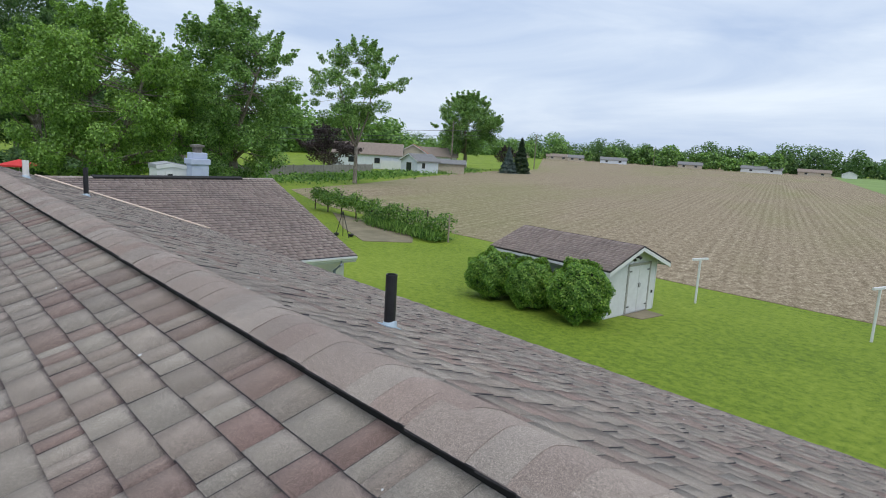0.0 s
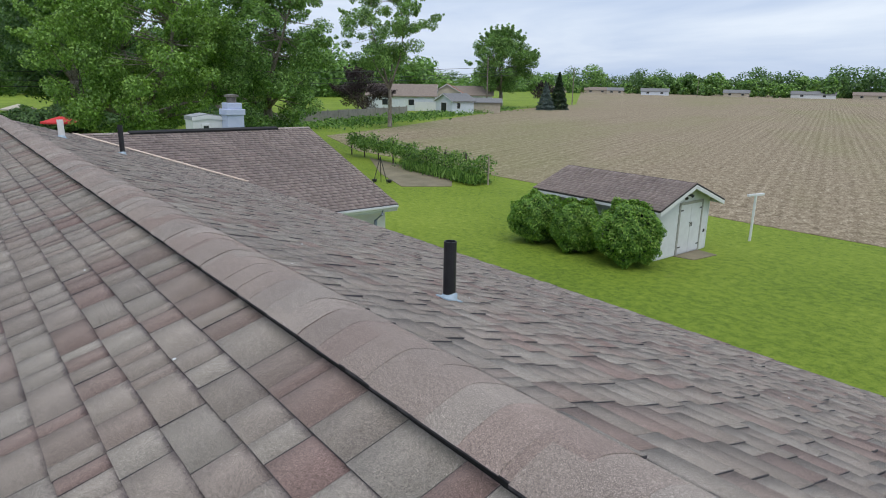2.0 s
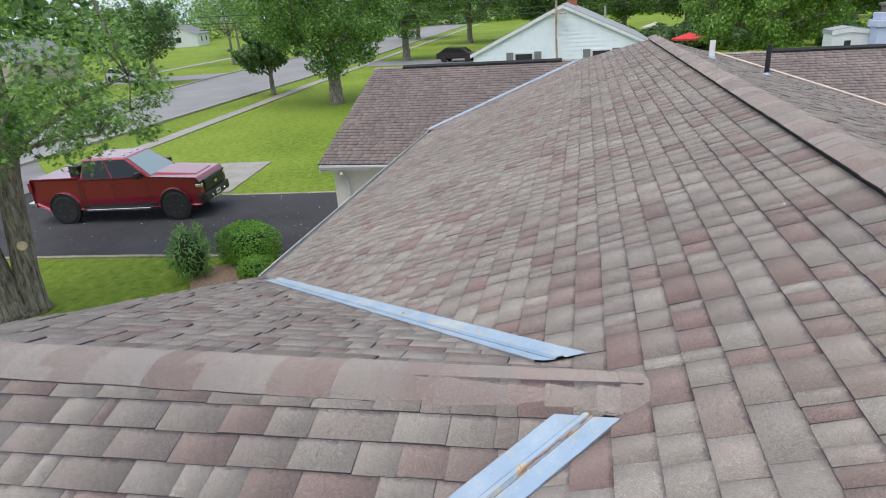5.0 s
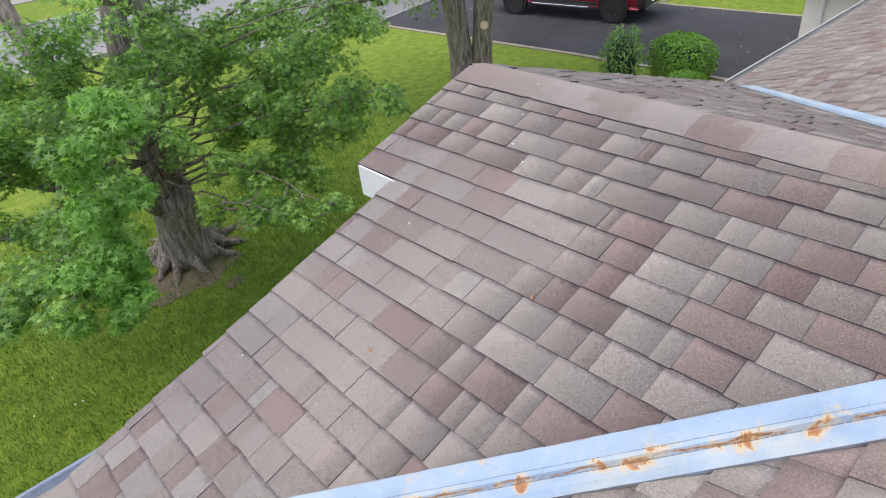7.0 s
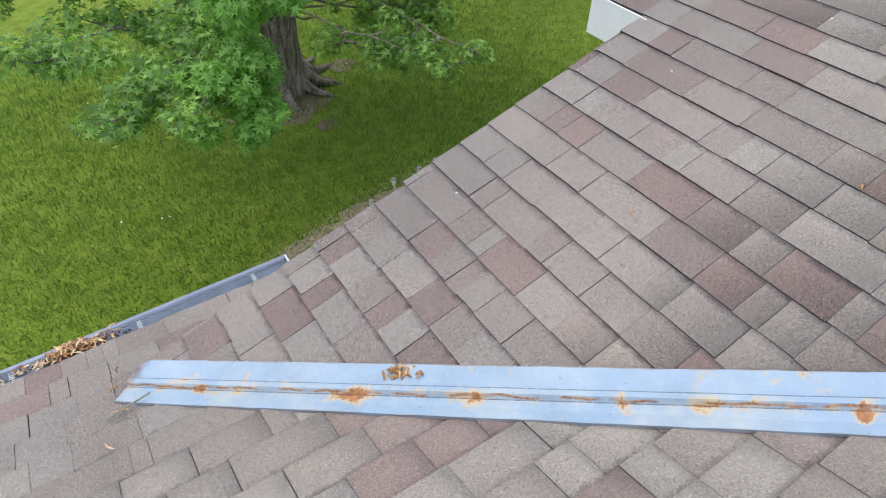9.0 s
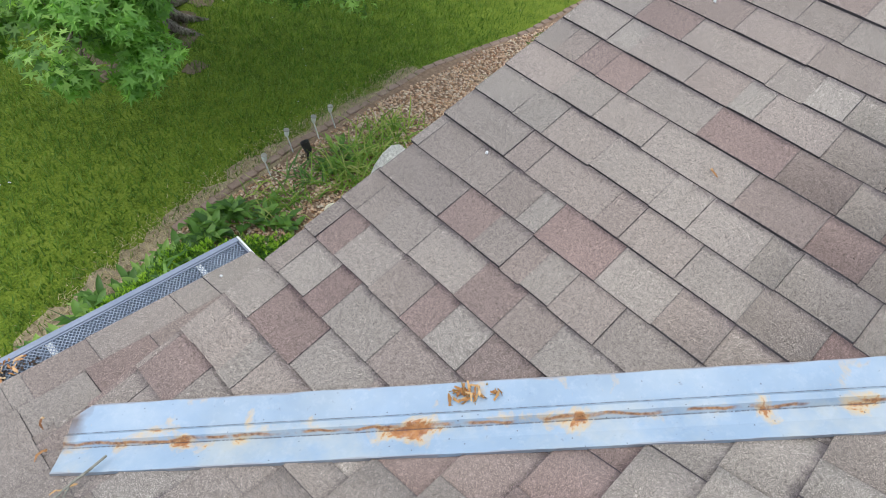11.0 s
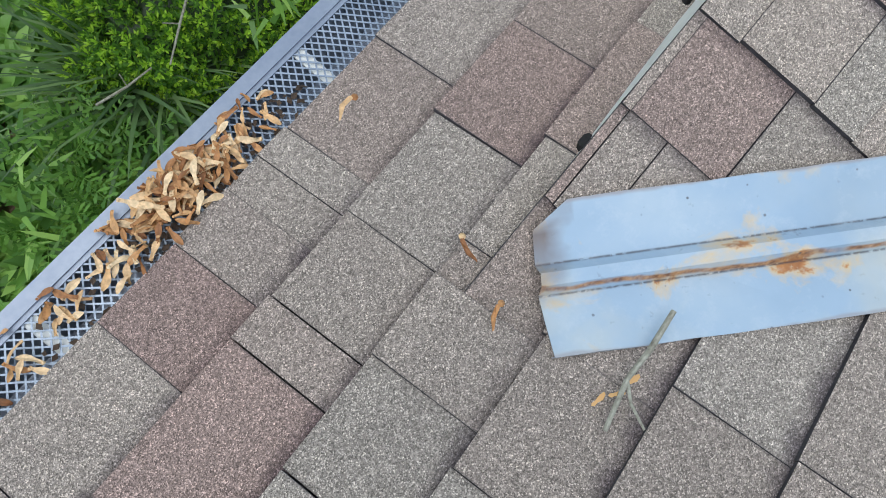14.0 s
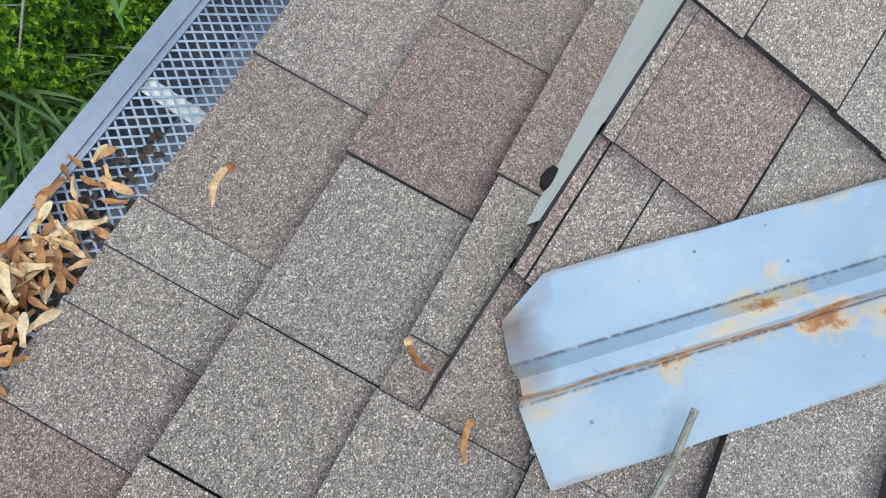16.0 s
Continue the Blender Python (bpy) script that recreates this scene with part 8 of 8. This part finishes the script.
strap_clump("daylily", "arching clump of long dark strap leaves", 2.64, -6.50, 230, 0.84, 0.028, M_LEAF_STRAP_DARK, 301, 0.7, z0=0.2, spread=0.09)
strap_clump("daylily", "loose clump of green strap leaves and dry blades", 0.386, -7.768, 55, 0.34, 0.016, M_LEAF_LIME, 302, 1.0, spread=0.13)
for k, (x, y, n, ln) in enumerate(((-0.404, -7.646, 150, 0.46), (-0.066, -7.914, 55, 0.3), (-0.820, -7.730, 130, 0.42), (-1.291, -7.854, 110, 0.38), (0.609, -7.800, 40, 0.26))):
    strap_clump("daylily", "bright yellow-green grassy clump with dry blades in the gravel", x, y, n, ln, 0.017, M_LEAF_LIME if k != 1 else M_LEAF_STRAP, 303 + 20 * k, 0.95, spread=0.15)
for x, y in ((-0.316, -7.839), (-0.632, -7.949), (0.70, -7.65), (0.62, -7.45)):
    broad_plant(x, y, 22, 0.2, int(900 + 50 * x))
strap_clump("ornamental_grass", "small tuft of yellow-green grass in the gravel", -1.428, -6.686, 150, 0.36, 0.012, M_LEAF_LIME, 305, 1.1, spread=0.09)
strap_clump("ornamental_grass", "small tuft of yellow-green grass in the gravel", -2.393, -6.848, 170, 0.42, 0.012, M_LEAF_LIME, 306, 1.1, spread=0.12)
strap_clump("ornamental_grass", "small tuft of green grass in the gravel", -2.947, -7.397, 150, 0.44, 0.012, M_LEAF_STRAP, 307, 1.1, spread=0.1)
strap_clump("yucca", "spiky dark green yucca under the gable", -0.059, -5.916, 170, 0.5, 0.034, M_LEAF_YUCCA, 308, 0.5, group="", upright=0.78)
yew(1.87, -6.58, 0.98, 0.66, 0.95, 7600, 310, -12)


def fern_weed(x, y, h, n, seed):
    """A feathery weed: arching stems with pairs of jagged leaflets."""
    r = random.Random(seed)
    t = thing("feathery_weed", (x, y, 0.06), "tall feathery weed with jagged divided leaves in the bed", "weed", "weeds")
    for k in range(n):
        a, out = r.uniform(0, 6.28), r.uniform(0.16, 0.34)
        st, mb = [], MB()
        for i in range(7):
            f = i / 6
            st.append(Vector((math.cos(a) * out * f * f * 1.2, math.sin(a) * out * f * f * 1.2, h * (0.35 + 0.65 * math.sin(f * 1.9)) * (0.15 + 0.85 * f))))
        mb.tube([tuple(p) for p in st], [0.004 - 0.0004 * i for i in range(7)], 5)
        for i in range(2, 7):
            way = (st[i] - st[i - 1]).normalized()
            side = way.cross(Vector((0, 0, 1))).normalized()
            for j in range(2):
                for sg in (-1, 1):
                    p = st[i - 1].lerp(st[i], 0.5 * j + 0.2)
                    ln = 0.085 * math.sin(0.5 + 2.3 * (i - 2) / 5) * r.uniform(0.75, 1.2)
                    tip_ = p + (side * sg * 0.85 + way * 0.6 + Vector((0, 0, r.uniform(-0.2, 0.15)))) * ln
                    wd = way * 0.011
                    m1, m2 = p.lerp(tip_, 0.35), p.lerp(tip_, 0.7)
                    mb.add([p, m1 - wd * 1.3, m1 - wd * 0.5, m2 - wd * 1.4, tip_, m2 + wd * 1.4, m1 + wd * 0.5, m1 + wd * 1.3], [(0, 1, 2, 6, 7), (2, 3, 4, 5, 6)])
        part("leaf_stem", mb, M_LEAF_HOSTA, t)


for k, (x, y, h) in enumerate(((3.056, -6.455, 0.5), (3.275, -6.549, 0.45), (2.870, -6.341, 0.48), (3.532, -6.405, 0.42), (3.237, -6.233, 0.45))):
    fern_weed(x, y, h, 11, 420 + k)
for k, (x, y) in enumerate(((2.05, -6.75), (3.3, -6.6), (3.6, -6.3), (2.2, -6.1))):
    t = thing("thistle_weed", (x, y, 0.7 if k in (0, 3) else 0.1), "jagged-leaved weed growing through the bed", "weed", "weeds")
    r_ = np.random.RandomState(400 + k)
    nn = 26
    a = r_.uniform(0, 6.28, nn)
    pos_ = np.stack([0.1 * np.cos(a), 0.1 * np.sin(a), r_.uniform(0.2, 0.45, nn)], 1)
    part("leaves", leaf_cloud("leaves", pos_, np.stack([np.cos(a) * 0.4, np.sin(a) * 0.4, np.full(nn, 1.0)], 1), r_.uniform(0.1, 0.17, nn), M_LEAF_HOSTA, "blade", k), None, t)
    part("stem", MB().tube([(0, 0, 0), (0.01, 0, 0.4)], 0.006, 5), M_LEAF_BUSH, t)

for pts in ([(2.334, -6.388, 0.97), (2.472, -6.322, 0.93), (2.632, -6.246, 0.86)], [(2.962, -6.482, 0.62), (2.814, -6.412, 0.70), (2.674, -6.363, 0.78)]):
    t = thing("dry_twig", pts[0], "thin dry grey twig caught in the shrubs", "twig", "twigs in the bed")
    part("stick", MB().tube([tuple(Vector(p) - Vector(pts[0])) for p in pts], [0.007, 0.006, 0.004], 6), M_TWIG, t)
    part("twiglet", MB().tube([tuple(Vector(pts[1]) - Vector(pts[0])), (Vector(pts[1]) - Vector(pts[0])) * 1.25 + Vector((0.03, -0.05, 0.05))], [0.004, 0.003], 5), M_TWIG, t)

# carved stone, statuette, lamps
st = thing("garden_stone", (-0.406, -6.992, 0.06), "arched pale grey memorial-style stone standing in the gravel", "stone", turn=-2)
arc = [(u * 0.98, v * 1.25) for u, v in [(-0.25, 0), (0.25, 0), (0.265, 0.30), (0.25, 0.40), (0.20, 0.49), (0.11, 0.57), (0.0, 0.615), (-0.11, 0.59), (-0.2, 0.51), (-0.25, 0.40), (-0.265, 0.28)]]
part("slab", MB().prism(arc, -0.08, 0.06, lambda u, v, w: (u, w, v)), M_ROUGHSTONE, st, "rough pitted edge", bevel=0.02)
part("face", MB().prism([(u * 0.86, 0.03 + v * 0.9) for u, v in arc], 0.058, 0.068, lambda u, v, w: (u, w, v)), M_STONE, st, "smooth pale face", bevel=0.004)
part("carving", MB().lathe([(0.01, 0), (0.05, 0.02), (0.06, 0.09), (0.035, 0.14), (0.045, 0.18), (0.01, 0.23)], 10, (-0.31, 0.04, 0.2)), M_STONE, st, "small carved figure on its edge")
sm = MB()
sm.lathe([(0.075, 0), (0.07, 0.03), (0.045, 0.09), (0.05, 0.18), (0.06, 0.25), (0.04, 0.30), (0.03, 0.32), (0.052, 0.36), (0.055, 0.39), (0.035, 0.43), (0.01, 0.44)], 14)
for s in (-1, 1):
    sm.lathe([(0.005, -0.12), (0.06, -0.08), (0.10, 0.0), (0.105, 0.06), (0.07, 0.12), (0.005, 0.14)], 12, m=pose(s * 0.10, -0.035, 0.27, 10, s * 16, 0) @ Matrix.Diagonal((0.95, 0.35, 1, 1)))
part("garden_statuette", sm, M_IVORY, None, smooth=True)
stat = bpy.data.objects["garden_statuette"]
tagged(stat, "small ivory winged garden statuette among the pebbles", "statuette")
stat.matrix_world = pose(0.220, -7.080, 0.072, 0, 0, -20) @ Matrix.Diagonal((0.72, 0.75, 0.82, 1))
for x, y, dx, dy in ((0.205, -8.167, 0.080, 0.000), (-0.234, -8.326, 0.075, -0.040), (-0.597, -8.303, 0.055, -0.075), (-0.896, -8.371, 0.075, -0.045)):
    t = thing("solar_light", (x, y, 0.05), "small solar garden light on a thin leaning stake", "garden light", "solar lights")
    part("stake", MB().tube([(0, 0, -0.08), (dx, dy, 0.25)], 0.008, 7), M_PALEMETAL, t)
    part("globe", MB().lathe([(0.010, -0.03), (0.022, -0.01), (0.028, 0.03), (0.024, 0.055)], 12, (dx, dy, 0.265)), M_PALEMETAL, t)
    part("cap", MB().lathe([(0.032, 0.0), (0.03, 0.010), (0.010, 0.016)], 12, (dx, dy, 0.32)), M_GREYMETAL, t)
sp = thing("garden_spotlight", (-0.24, -8.12, 0.06), "small black garden spotlight on a spike", "spotlight")
part("spike", MB().tube([(0, 0, -0.05), (0, 0, 0.12)], 0.012, 6), M_BLACKPIPE, sp)
part("head", MB().lathe([(0.03, -0.05), (0.045, 0.0), (0.05, 0.09), (0.044, 0.09), (0.03, 0.05)], 12, m=pose(0, 0, 0.17, 25, 10, 0)), M_BLACKPIPE, sp)

M_ROOTSOIL = plain("dark_root_soil", (0.10, 0.078, 0.048), (0.25, 0.19, 0.125), 7, 0.95, 0, 40, 1.0)
# tree-root patches of bare soil
for x, y, s, zp in ((0.3, -11.2, 1.0, 0.004), (0.05, -10.35, 0.2, 0.006), (-0.9, -11.8, 0.3, 0.008), (0.95, -10.75, 0.26, 0.010)):
    strip("bare_patch", [(x + s * (0.8 + 0.14 * math.sin(3 * a + 9 * x) + 0.09 * math.sin(7 * a + y) + 0.05 * math.sin(13 * a)) * math.cos(a), y + s * (0.62 + 0.12 * math.sin(2 * a + x) + 0.08 * math.sin(9 * a)) * math.sin(a)) for a in np.linspace(0, 2 * math.pi, 49)[:-1]], zp, M_ROOTSOIL, "bare soil patch round the maple's roots", "soil", 0.1)

# grass blades of the near lawn
n_ = 130000
r_ = np.random.RandomState(33)
gx, gy = r_.uniform(-6.5, 6.8, n_), r_.uniform(-16.5, -6.6, n_)
lim = np.interp(gx, [-6.5, -4.8, -2.7, -0.4, 1.7, 2.65, 3.5, 4.4, 5.6, 6.8], [-8.9, -8.64, -8.86, -8.65, -8.27, -7.96, -7.6, -7.03, -6.55, -6.55])
bare = ((gx - 0.3) ** 2 + (gy + 11.25) ** 2 < 1.0) | ((gx - 0.05) ** 2 + (gy + 10.45) ** 2 < 0.06) | ((gx + 0.9) ** 2 + (gy + 11.8) ** 2 < 0.12)
near = np.minimum.reduce([gx + 6.5, 6.8 - gx, gy + 16.5]) / 3.0
ok = (r_.uniform(0, 1, n_) < near) & (gy < lim + np.abs(r_.normal(0, 0.13, n_)) + 0.07 * np.sin(gx * 5.1) * np.sin(gx * 13.7 + 1)) & (~bare | (r_.uniform(0, 1, n_) < 0.45))
gx, gy = gx[ok], gy[ok]
n_ = len(gx)
a = r_.uniform(0, 6.28, n_)
h = r_.uniform(0.035, 0.085, n_)
w = r_.uniform(0.004, 0.009, n_)
lx, ly = r_.normal(0, 0.028, n_), r_.normal(0, 0.028, n_)
b0 = np.stack([gx - np.cos(a) * w, gy - np.sin(a) * w, np.full(n_, -0.003)], 1)
b1 = np.stack([gx + np.cos(a) * w, gy + np.sin(a) * w, np.full(n_, -0.003)], 1)
b2 = np.stack([gx + lx, gy + ly, h], 1)
tagged(part("grass_blades", raw_mesh("grass_blades", np.stack([b0, b1, b2], 1).reshape(-1, 3), np.arange(3 * n_).reshape(-1, 3), M_BLADE), None), "short mown grass of the front lawn", "grass", kind="stuff")


# dry straw over the bare strip
n_ = 9000
r_ = np.random.RandomState(36)
gx = r_.uniform(-2.7, 5.5, n_)
mid_ = np.interp(gx, [-2.7, -0.3, 1.65, 2.6, 3.4, 4.4, 5.5], [-8.75, -8.53, -8.09, -7.76, -7.33, -6.76, -6.35])
gy = mid_ + r_.normal(0, 0.14, n_) - 0.03
a, h = r_.uniform(0, 6.28, n_), r_.uniform(0.02, 0.06, n_)
b0 = np.stack([gx - np.sin(a) * 0.0035, gy + np.cos(a) * 0.0035, np.full(n_, 0.010)], 1)
b1 = np.stack([gx + np.sin(a) * 0.0035, gy - np.cos(a) * 0.0035, np.full(n_, 0.010)], 1)
b2 = np.stack([gx + np.cos(a) * h, gy + np.sin(a) * h, r_.uniform(0.016, 0.045, n_)], 1)
tagged(part("dry_straw", raw_mesh("dry_straw", np.stack([b0, b1, b2], 1).reshape(-1, 3), np.arange(3 * n_).reshape(-1, 3), leaf_mat("pale_straw", [(0.3, 0.22, 0.12), (0.5, 0.41, 0.25), (0.62, 0.54, 0.36)], 0.1, 0.8)), None), "scattered dry straw on the bare strip beside the bed", "straw", kind="stuff")


# the bed's plan is drawn square to itself and laid at its slant against the house wall, easing out towards the driveway
def bed_turn(x, y):
    w = np.clip((x + 8.0) / 3.5, 0, 1)
    return x + w * (-0.024 * x - 0.0735 * y - 0.3175), y + w * (0.0466 * x - 0.0442 * y - 0.293)


for ob in bpy.context.scene.objects:
    kind_ = ob.name.split(".")[0]
    if ob.parent is None and kind_ in ("lily_plant", "feathery_weed", "dry_twig", "daylily", "ornamental_grass", "yucca", "yew_shrub", "thistle_weed", "garden_stone", "garden_statuette", "solar_light", "garden_spotlight") or (kind_ == "hedge_shrub" and -5 < ob.location.x < 0):
        ob.location.x, ob.location.y = bed_turn(ob.location.x, ob.location.y)
    elif kind_ in ("garden_bed", "bare_strip", "pebbles", "edging_block", "grass_blades", "dry_straw"):
        m_ = ob.matrix_world.copy()
        if kind_ == "edging_block":
            m_.translation.x, m_.translation.y = bed_turn(m_.translation.x, m_.translation.y)
            ob.matrix_world = m_
        else:
            co_ = np.empty(len(ob.data.vertices) * 3, np.float32)
            ob.data.vertices.foreach_get("co", co_)
            co_ = co_.reshape(-1, 3)
            turned_ = np.stack([*bed_turn(co_[:, 0], co_[:, 1]), co_[:, 2]], 1)
            ob.data.vertices.foreach_set("co", turned_.astype(np.float32).ravel())
            ob.data.update()

# ---- litter on the roof ----
def seeds(name, label, pts, nrm, size, seed, kind="samara"):
    me = leaf_cloud(name, np.array(pts, float), np.array(nrm, float), np.array(size, float), M_SEED, kind, seed)
    return tagged(part(name, me, None), label, "litter", kind="stuff")


def seed_mesh(k):
    """A dry maple key: a round nut and a thin curled wing."""
    r = random.Random(700 + k)
    curl, bend = r.uniform(0.1, 0.5), r.uniform(-0.25, 0.25)
    mb = MB()
    top, low = [], []
    for i in range(7):
        f = i / 6
        wd = (0.10, 0.085, 0.09, 0.14, 0.17, 0.14, 0.05)[i]
        x, y, z = f - 0.5, bend * (f - 0.3) ** 2, curl * 0.4 * math.sin(f * 2.6)
        top += [(x, y - wd * 0.8, z + 0.02), (x, y, z - 0.015), (x, y + wd, z + 0.025)]
    mb.add(top, [(3 * i + j, 3 * i + j + 1, 3 * i + j + 4, 3 * i + j + 3) for i in range(6) for j in range(2)])
    mb.lathe([(0.02, -0.06), (0.085, 0.0), (0.02, 0.07)], 7, (-0.45, 0.0, 0.02))
    me = mb.mesh("maple_key")
    me.materials.append(M_KEY)
    return me


def key_mat():
    m, n, l, b = mat("dry_maple_key")
    r = n.new("ShaderNodeObjectInfo").outputs["Random"]
    c = ramp(n, l, r, (0.0, (0.22, 0.085, 0.03)), (0.3, (0.46, 0.22, 0.08)), (0.65, (0.62, 0.38, 0.18)), (1.0, (0.76, 0.58, 0.36)))
    c = mixc(n, l, 1.0, c, ramp(n, l, tex(n, l, coords(n), 160, 3), (0.3, 0.62), (0.7, 1.15)), "MULTIPLY")
    l.new(c, b.inputs["Base Color"])
    b.inputs["Roughness"].default_value = 0.65
    return m


M_KEY = key_mat()
SEED_MESHES = [seed_mesh(k) for k in range(6)]
heap = thing("seed_heap", (3.41, -5.068, GZ0), "heap of dry tan maple seeds on the gutter guard", "seed heap")
r_ = np.random.RandomState(55)
n_ = 285
sx_ = np.concatenate([r_.normal(3.41, 0.055, 165), r_.uniform(3.24, 3.64, 65), r_.uniform(3.66, 4.06, 55)])
sy_ = np.clip(r_.normal(-5.060, 0.019, n_), -5.086, -5.022)
pile = np.exp(-((sx_ - 3.41) / 0.07) ** 2)
sz_ = GZ0 + 0.009 + r_.uniform(0, 1, n_) * (0.003 + 0.026 * pile)
for i in range(n_):
    ob = part("maple_key", SEED_MESHES[i % 6], None, heap)
    k = r_.uniform(0.019, 0.034)
    ob.matrix_world = pose(sx_[i], sy_[i], sz_[i], r_.normal(0, 24), r_.normal(0, 18), r_.uniform(0, 360)) @ Matrix.Diagonal((k, k, k, 1))
crumbs = thing("seed_crumbs", (2.48, -4.775, zf(-4.775)), "drift of dry seed crumbs where the rake meets the roof", "litter")
cr_mb = MB()
for i in range(150):
    x, y = 2.44 + abs(r_.normal(0, 0.07)), -4.718 - abs(r_.normal(0, 0.025))
    cr_mb.lathe([(0.001, -0.003), (r_.uniform(0.003, 0.006), 0.0), (0.001, 0.004)], 5, m=Matrix.Translation((x - 2.48, y + 4.775, zf(y) - zf(-4.775) + 0.02)) @ pose(0, 0, 0, r_.uniform(-40, 40), 0, r_.uniform(0, 360)) @ Matrix.Diagonal((1.8, 0.8, 0.7, 1)))
part("crumbs", cr_mb, M_SEED, crumbs)
n_ = 240
dx_ = np.concatenate([r_.normal(3.38, 0.06, 170), r_.uniform(3.2, 3.66, 70)])
dv = np.stack([dx_, r_.uniform(-5.066, -5.016, n_), np.full(n_, GZ0 + 0.006)], 1)
me = leaf_cloud("rotten_litter", dv, np.stack([r_.normal(0, 0.4, n_), r_.normal(0, 0.4, n_), np.ones(n_)], 1), r_.uniform(0.006, 0.016, n_), M_DEBRIS, "quad", 57)
tagged(part("rotten_litter", me, None), "dark crumbs of rotten litter on the gutter guard", "litter", kind="stuff")
n_ = 46
va = r_.normal(0, 0.020, n_)
vx = 2.515 + va + r_.normal(0, 0.011, n_)
vy = -4.018 - va + r_.normal(0, 0.011, n_)
seeds("dead_leaves", "small wad of dry leaves caught in the valley", np.stack([vx, vy, np.array([gable_top(p_, q) for p_, q in zip(vx, vy)]) + r_.uniform(0.018, 0.036, n_)], 1), r_.normal(size=(n_, 3)) + np.array([0, 0, 0.9]), r_.uniform(0.022, 0.036, n_), 58, "samara")
for k, (x, y, tn) in enumerate(((3.229, -4.951, 10), (3.271, -4.758, 70), (3.30, -4.673, 20), (3.37, -4.39, 120), (2.9, -3.15, 40), (1.63, -3.98, 60), (1.1, -3.55, 20))):
    z = max(zf(y) if y < 0 else 0, zwing(x) if (x > XW and JOIN - x > y) else 0) + 0.022
    n_up = n_w if (JOIN - x > y) else n_f
    t = thing("maple_seed", (x, y, z), "single dry tan maple seed lying on the shingles", "maple seed", "maple seeds on the roof", turn=tn)
    mb = MB()
    pts = [(0.0, 0), (0.006, 0.006), (0.02, 0.0075), (0.034, 0.004), (0.036, -0.001), (0.022, -0.005), (0.006, -0.005)]
    mb.add([(u, v * 0.5 - 20 * u * (0.036 - u), 0.005 * math.sin(u * 90)) for u, v in pts] + [(u, v * 0.5 - 20 * u * (0.036 - u), -0.001 + 0.005 * math.sin(u * 90)) for u, v in pts],
           [tuple(range(7)), tuple(range(7, 14))[::-1]] + [(i, (i + 1) % 7, 7 + (i + 1) % 7, 7 + i) for i in range(7)])
    part("wing", mb, M_KEY, t)
    part("nut", MB().lathe([(0.001, -0.003), (0.0045, 0.0), (0.001, 0.004)], 8, (0.002, 0, 0)), M_KEY, t)
tw = thing("twig", (3.204, -4.526, zf(-4.526) + 0.045), "lichen-grey broken twig lying over the valley end", "twig")
TWIG = [(0.0, 0.0, 0.0), (0.05, 0.004, -0.008), (0.09, 0.003, -0.016), (0.15, 0.014, -0.020)]
part("stick", MB().tube(TWIG, [0.0032, 0.0036, 0.0032, 0.0028], 8), M_TWIG, tw)
part("twiglet", MB().tube([TWIG[2], (0.11, 0.02, -0.014), (0.125, 0.045, -0.008)], [0.0022, 0.002, 0.0015], 6), M_TWIG, tw)
seeds("maple_seeds", "few dry maple seeds caught under the twig", [(3.292, -4.517, zf(-4.517) + 0.024), (3.33, -4.534, zf(-4.534) + 0.022), (3.314, -4.522, zf(-4.522) + 0.024)], [(0, -0.3, 1), (0.2, -0.3, 1), (-0.3, -0.3, 1)], [0.024, 0.021, 0.022], 59)
# pale specks of bird lime
sp_mb = MB()
rs = random.Random(9)
spots = [(2.644, -4.976, 0.011), (-0.10, -0.47, 0.012), (-0.71, 0.02, 0.013), (-0.85, 0.05, 0.011), (0.08, -3.9, 0.012), (0.0, -4.45, 0.016), (1.98, -4.5, 0.008), (1.2, -0.55, 0.01)] + [(rs.uniform(-9, 1.5), rs.uniform(-4.6, -0.3), rs.uniform(0.006, 0.012)) for _ in range(26)] + [(rs.uniform(-8, 1), rs.uniform(0.3, 4.2), rs.uniform(0.006, 0.011)) for _ in range(16)]
for x, y, s in spots:
    s *= 0.62
    on_wing = RAKE < y < JOIN_TOP and (y - JOIN_FAR) < x < (JOIN - y)
    z = (zwing(x) if on_wing else zf(y)) + (0.066 if abs(y) < 0.12 else 0.016)
    sp_mb.lathe([(s, -0.006), (s * 0.8, 0.001), (s * 0.2, 0.002)], 7, m=Matrix.Translation((x, y, z)) @ Matrix.Diagonal((rs.uniform(0.7, 1.5), rs.uniform(0.7, 1.2), 1, 1)))
tagged(part("bird_lime", sp_mb, M_WHITE), "small white specks of bird lime on the shingles", "specks", kind="stuff")

# pale petals and seeds strewn over the driveway and the lawns
r_ = np.random.RandomState(91)
n_ = 260
fx = np.concatenate([r_.uniform(-17, -11.7, 200), r_.uniform(-7, 6, 60)])
fy = np.concatenate([r_.uniform(-19, -7.5, 200), r_.uniform(-15, -9, 60)])
fz = np.concatenate([np.full(200, 0.036), r_.uniform(0.03, 0.06, 60)])
me = leaf_cloud("fallen_petals", np.stack([fx, fy, fz], 1), np.stack([r_.normal(0, 0.3, n_), r_.normal(0, 0.3, n_), np.ones(n_)], 1), r_.uniform(0.02, 0.045, n_), M_WHITE, "quad", 92)
tagged(part("fallen_petals", me, None), "pale petals and seeds strewn over driveway and lawn", "litter", kind="stuff")
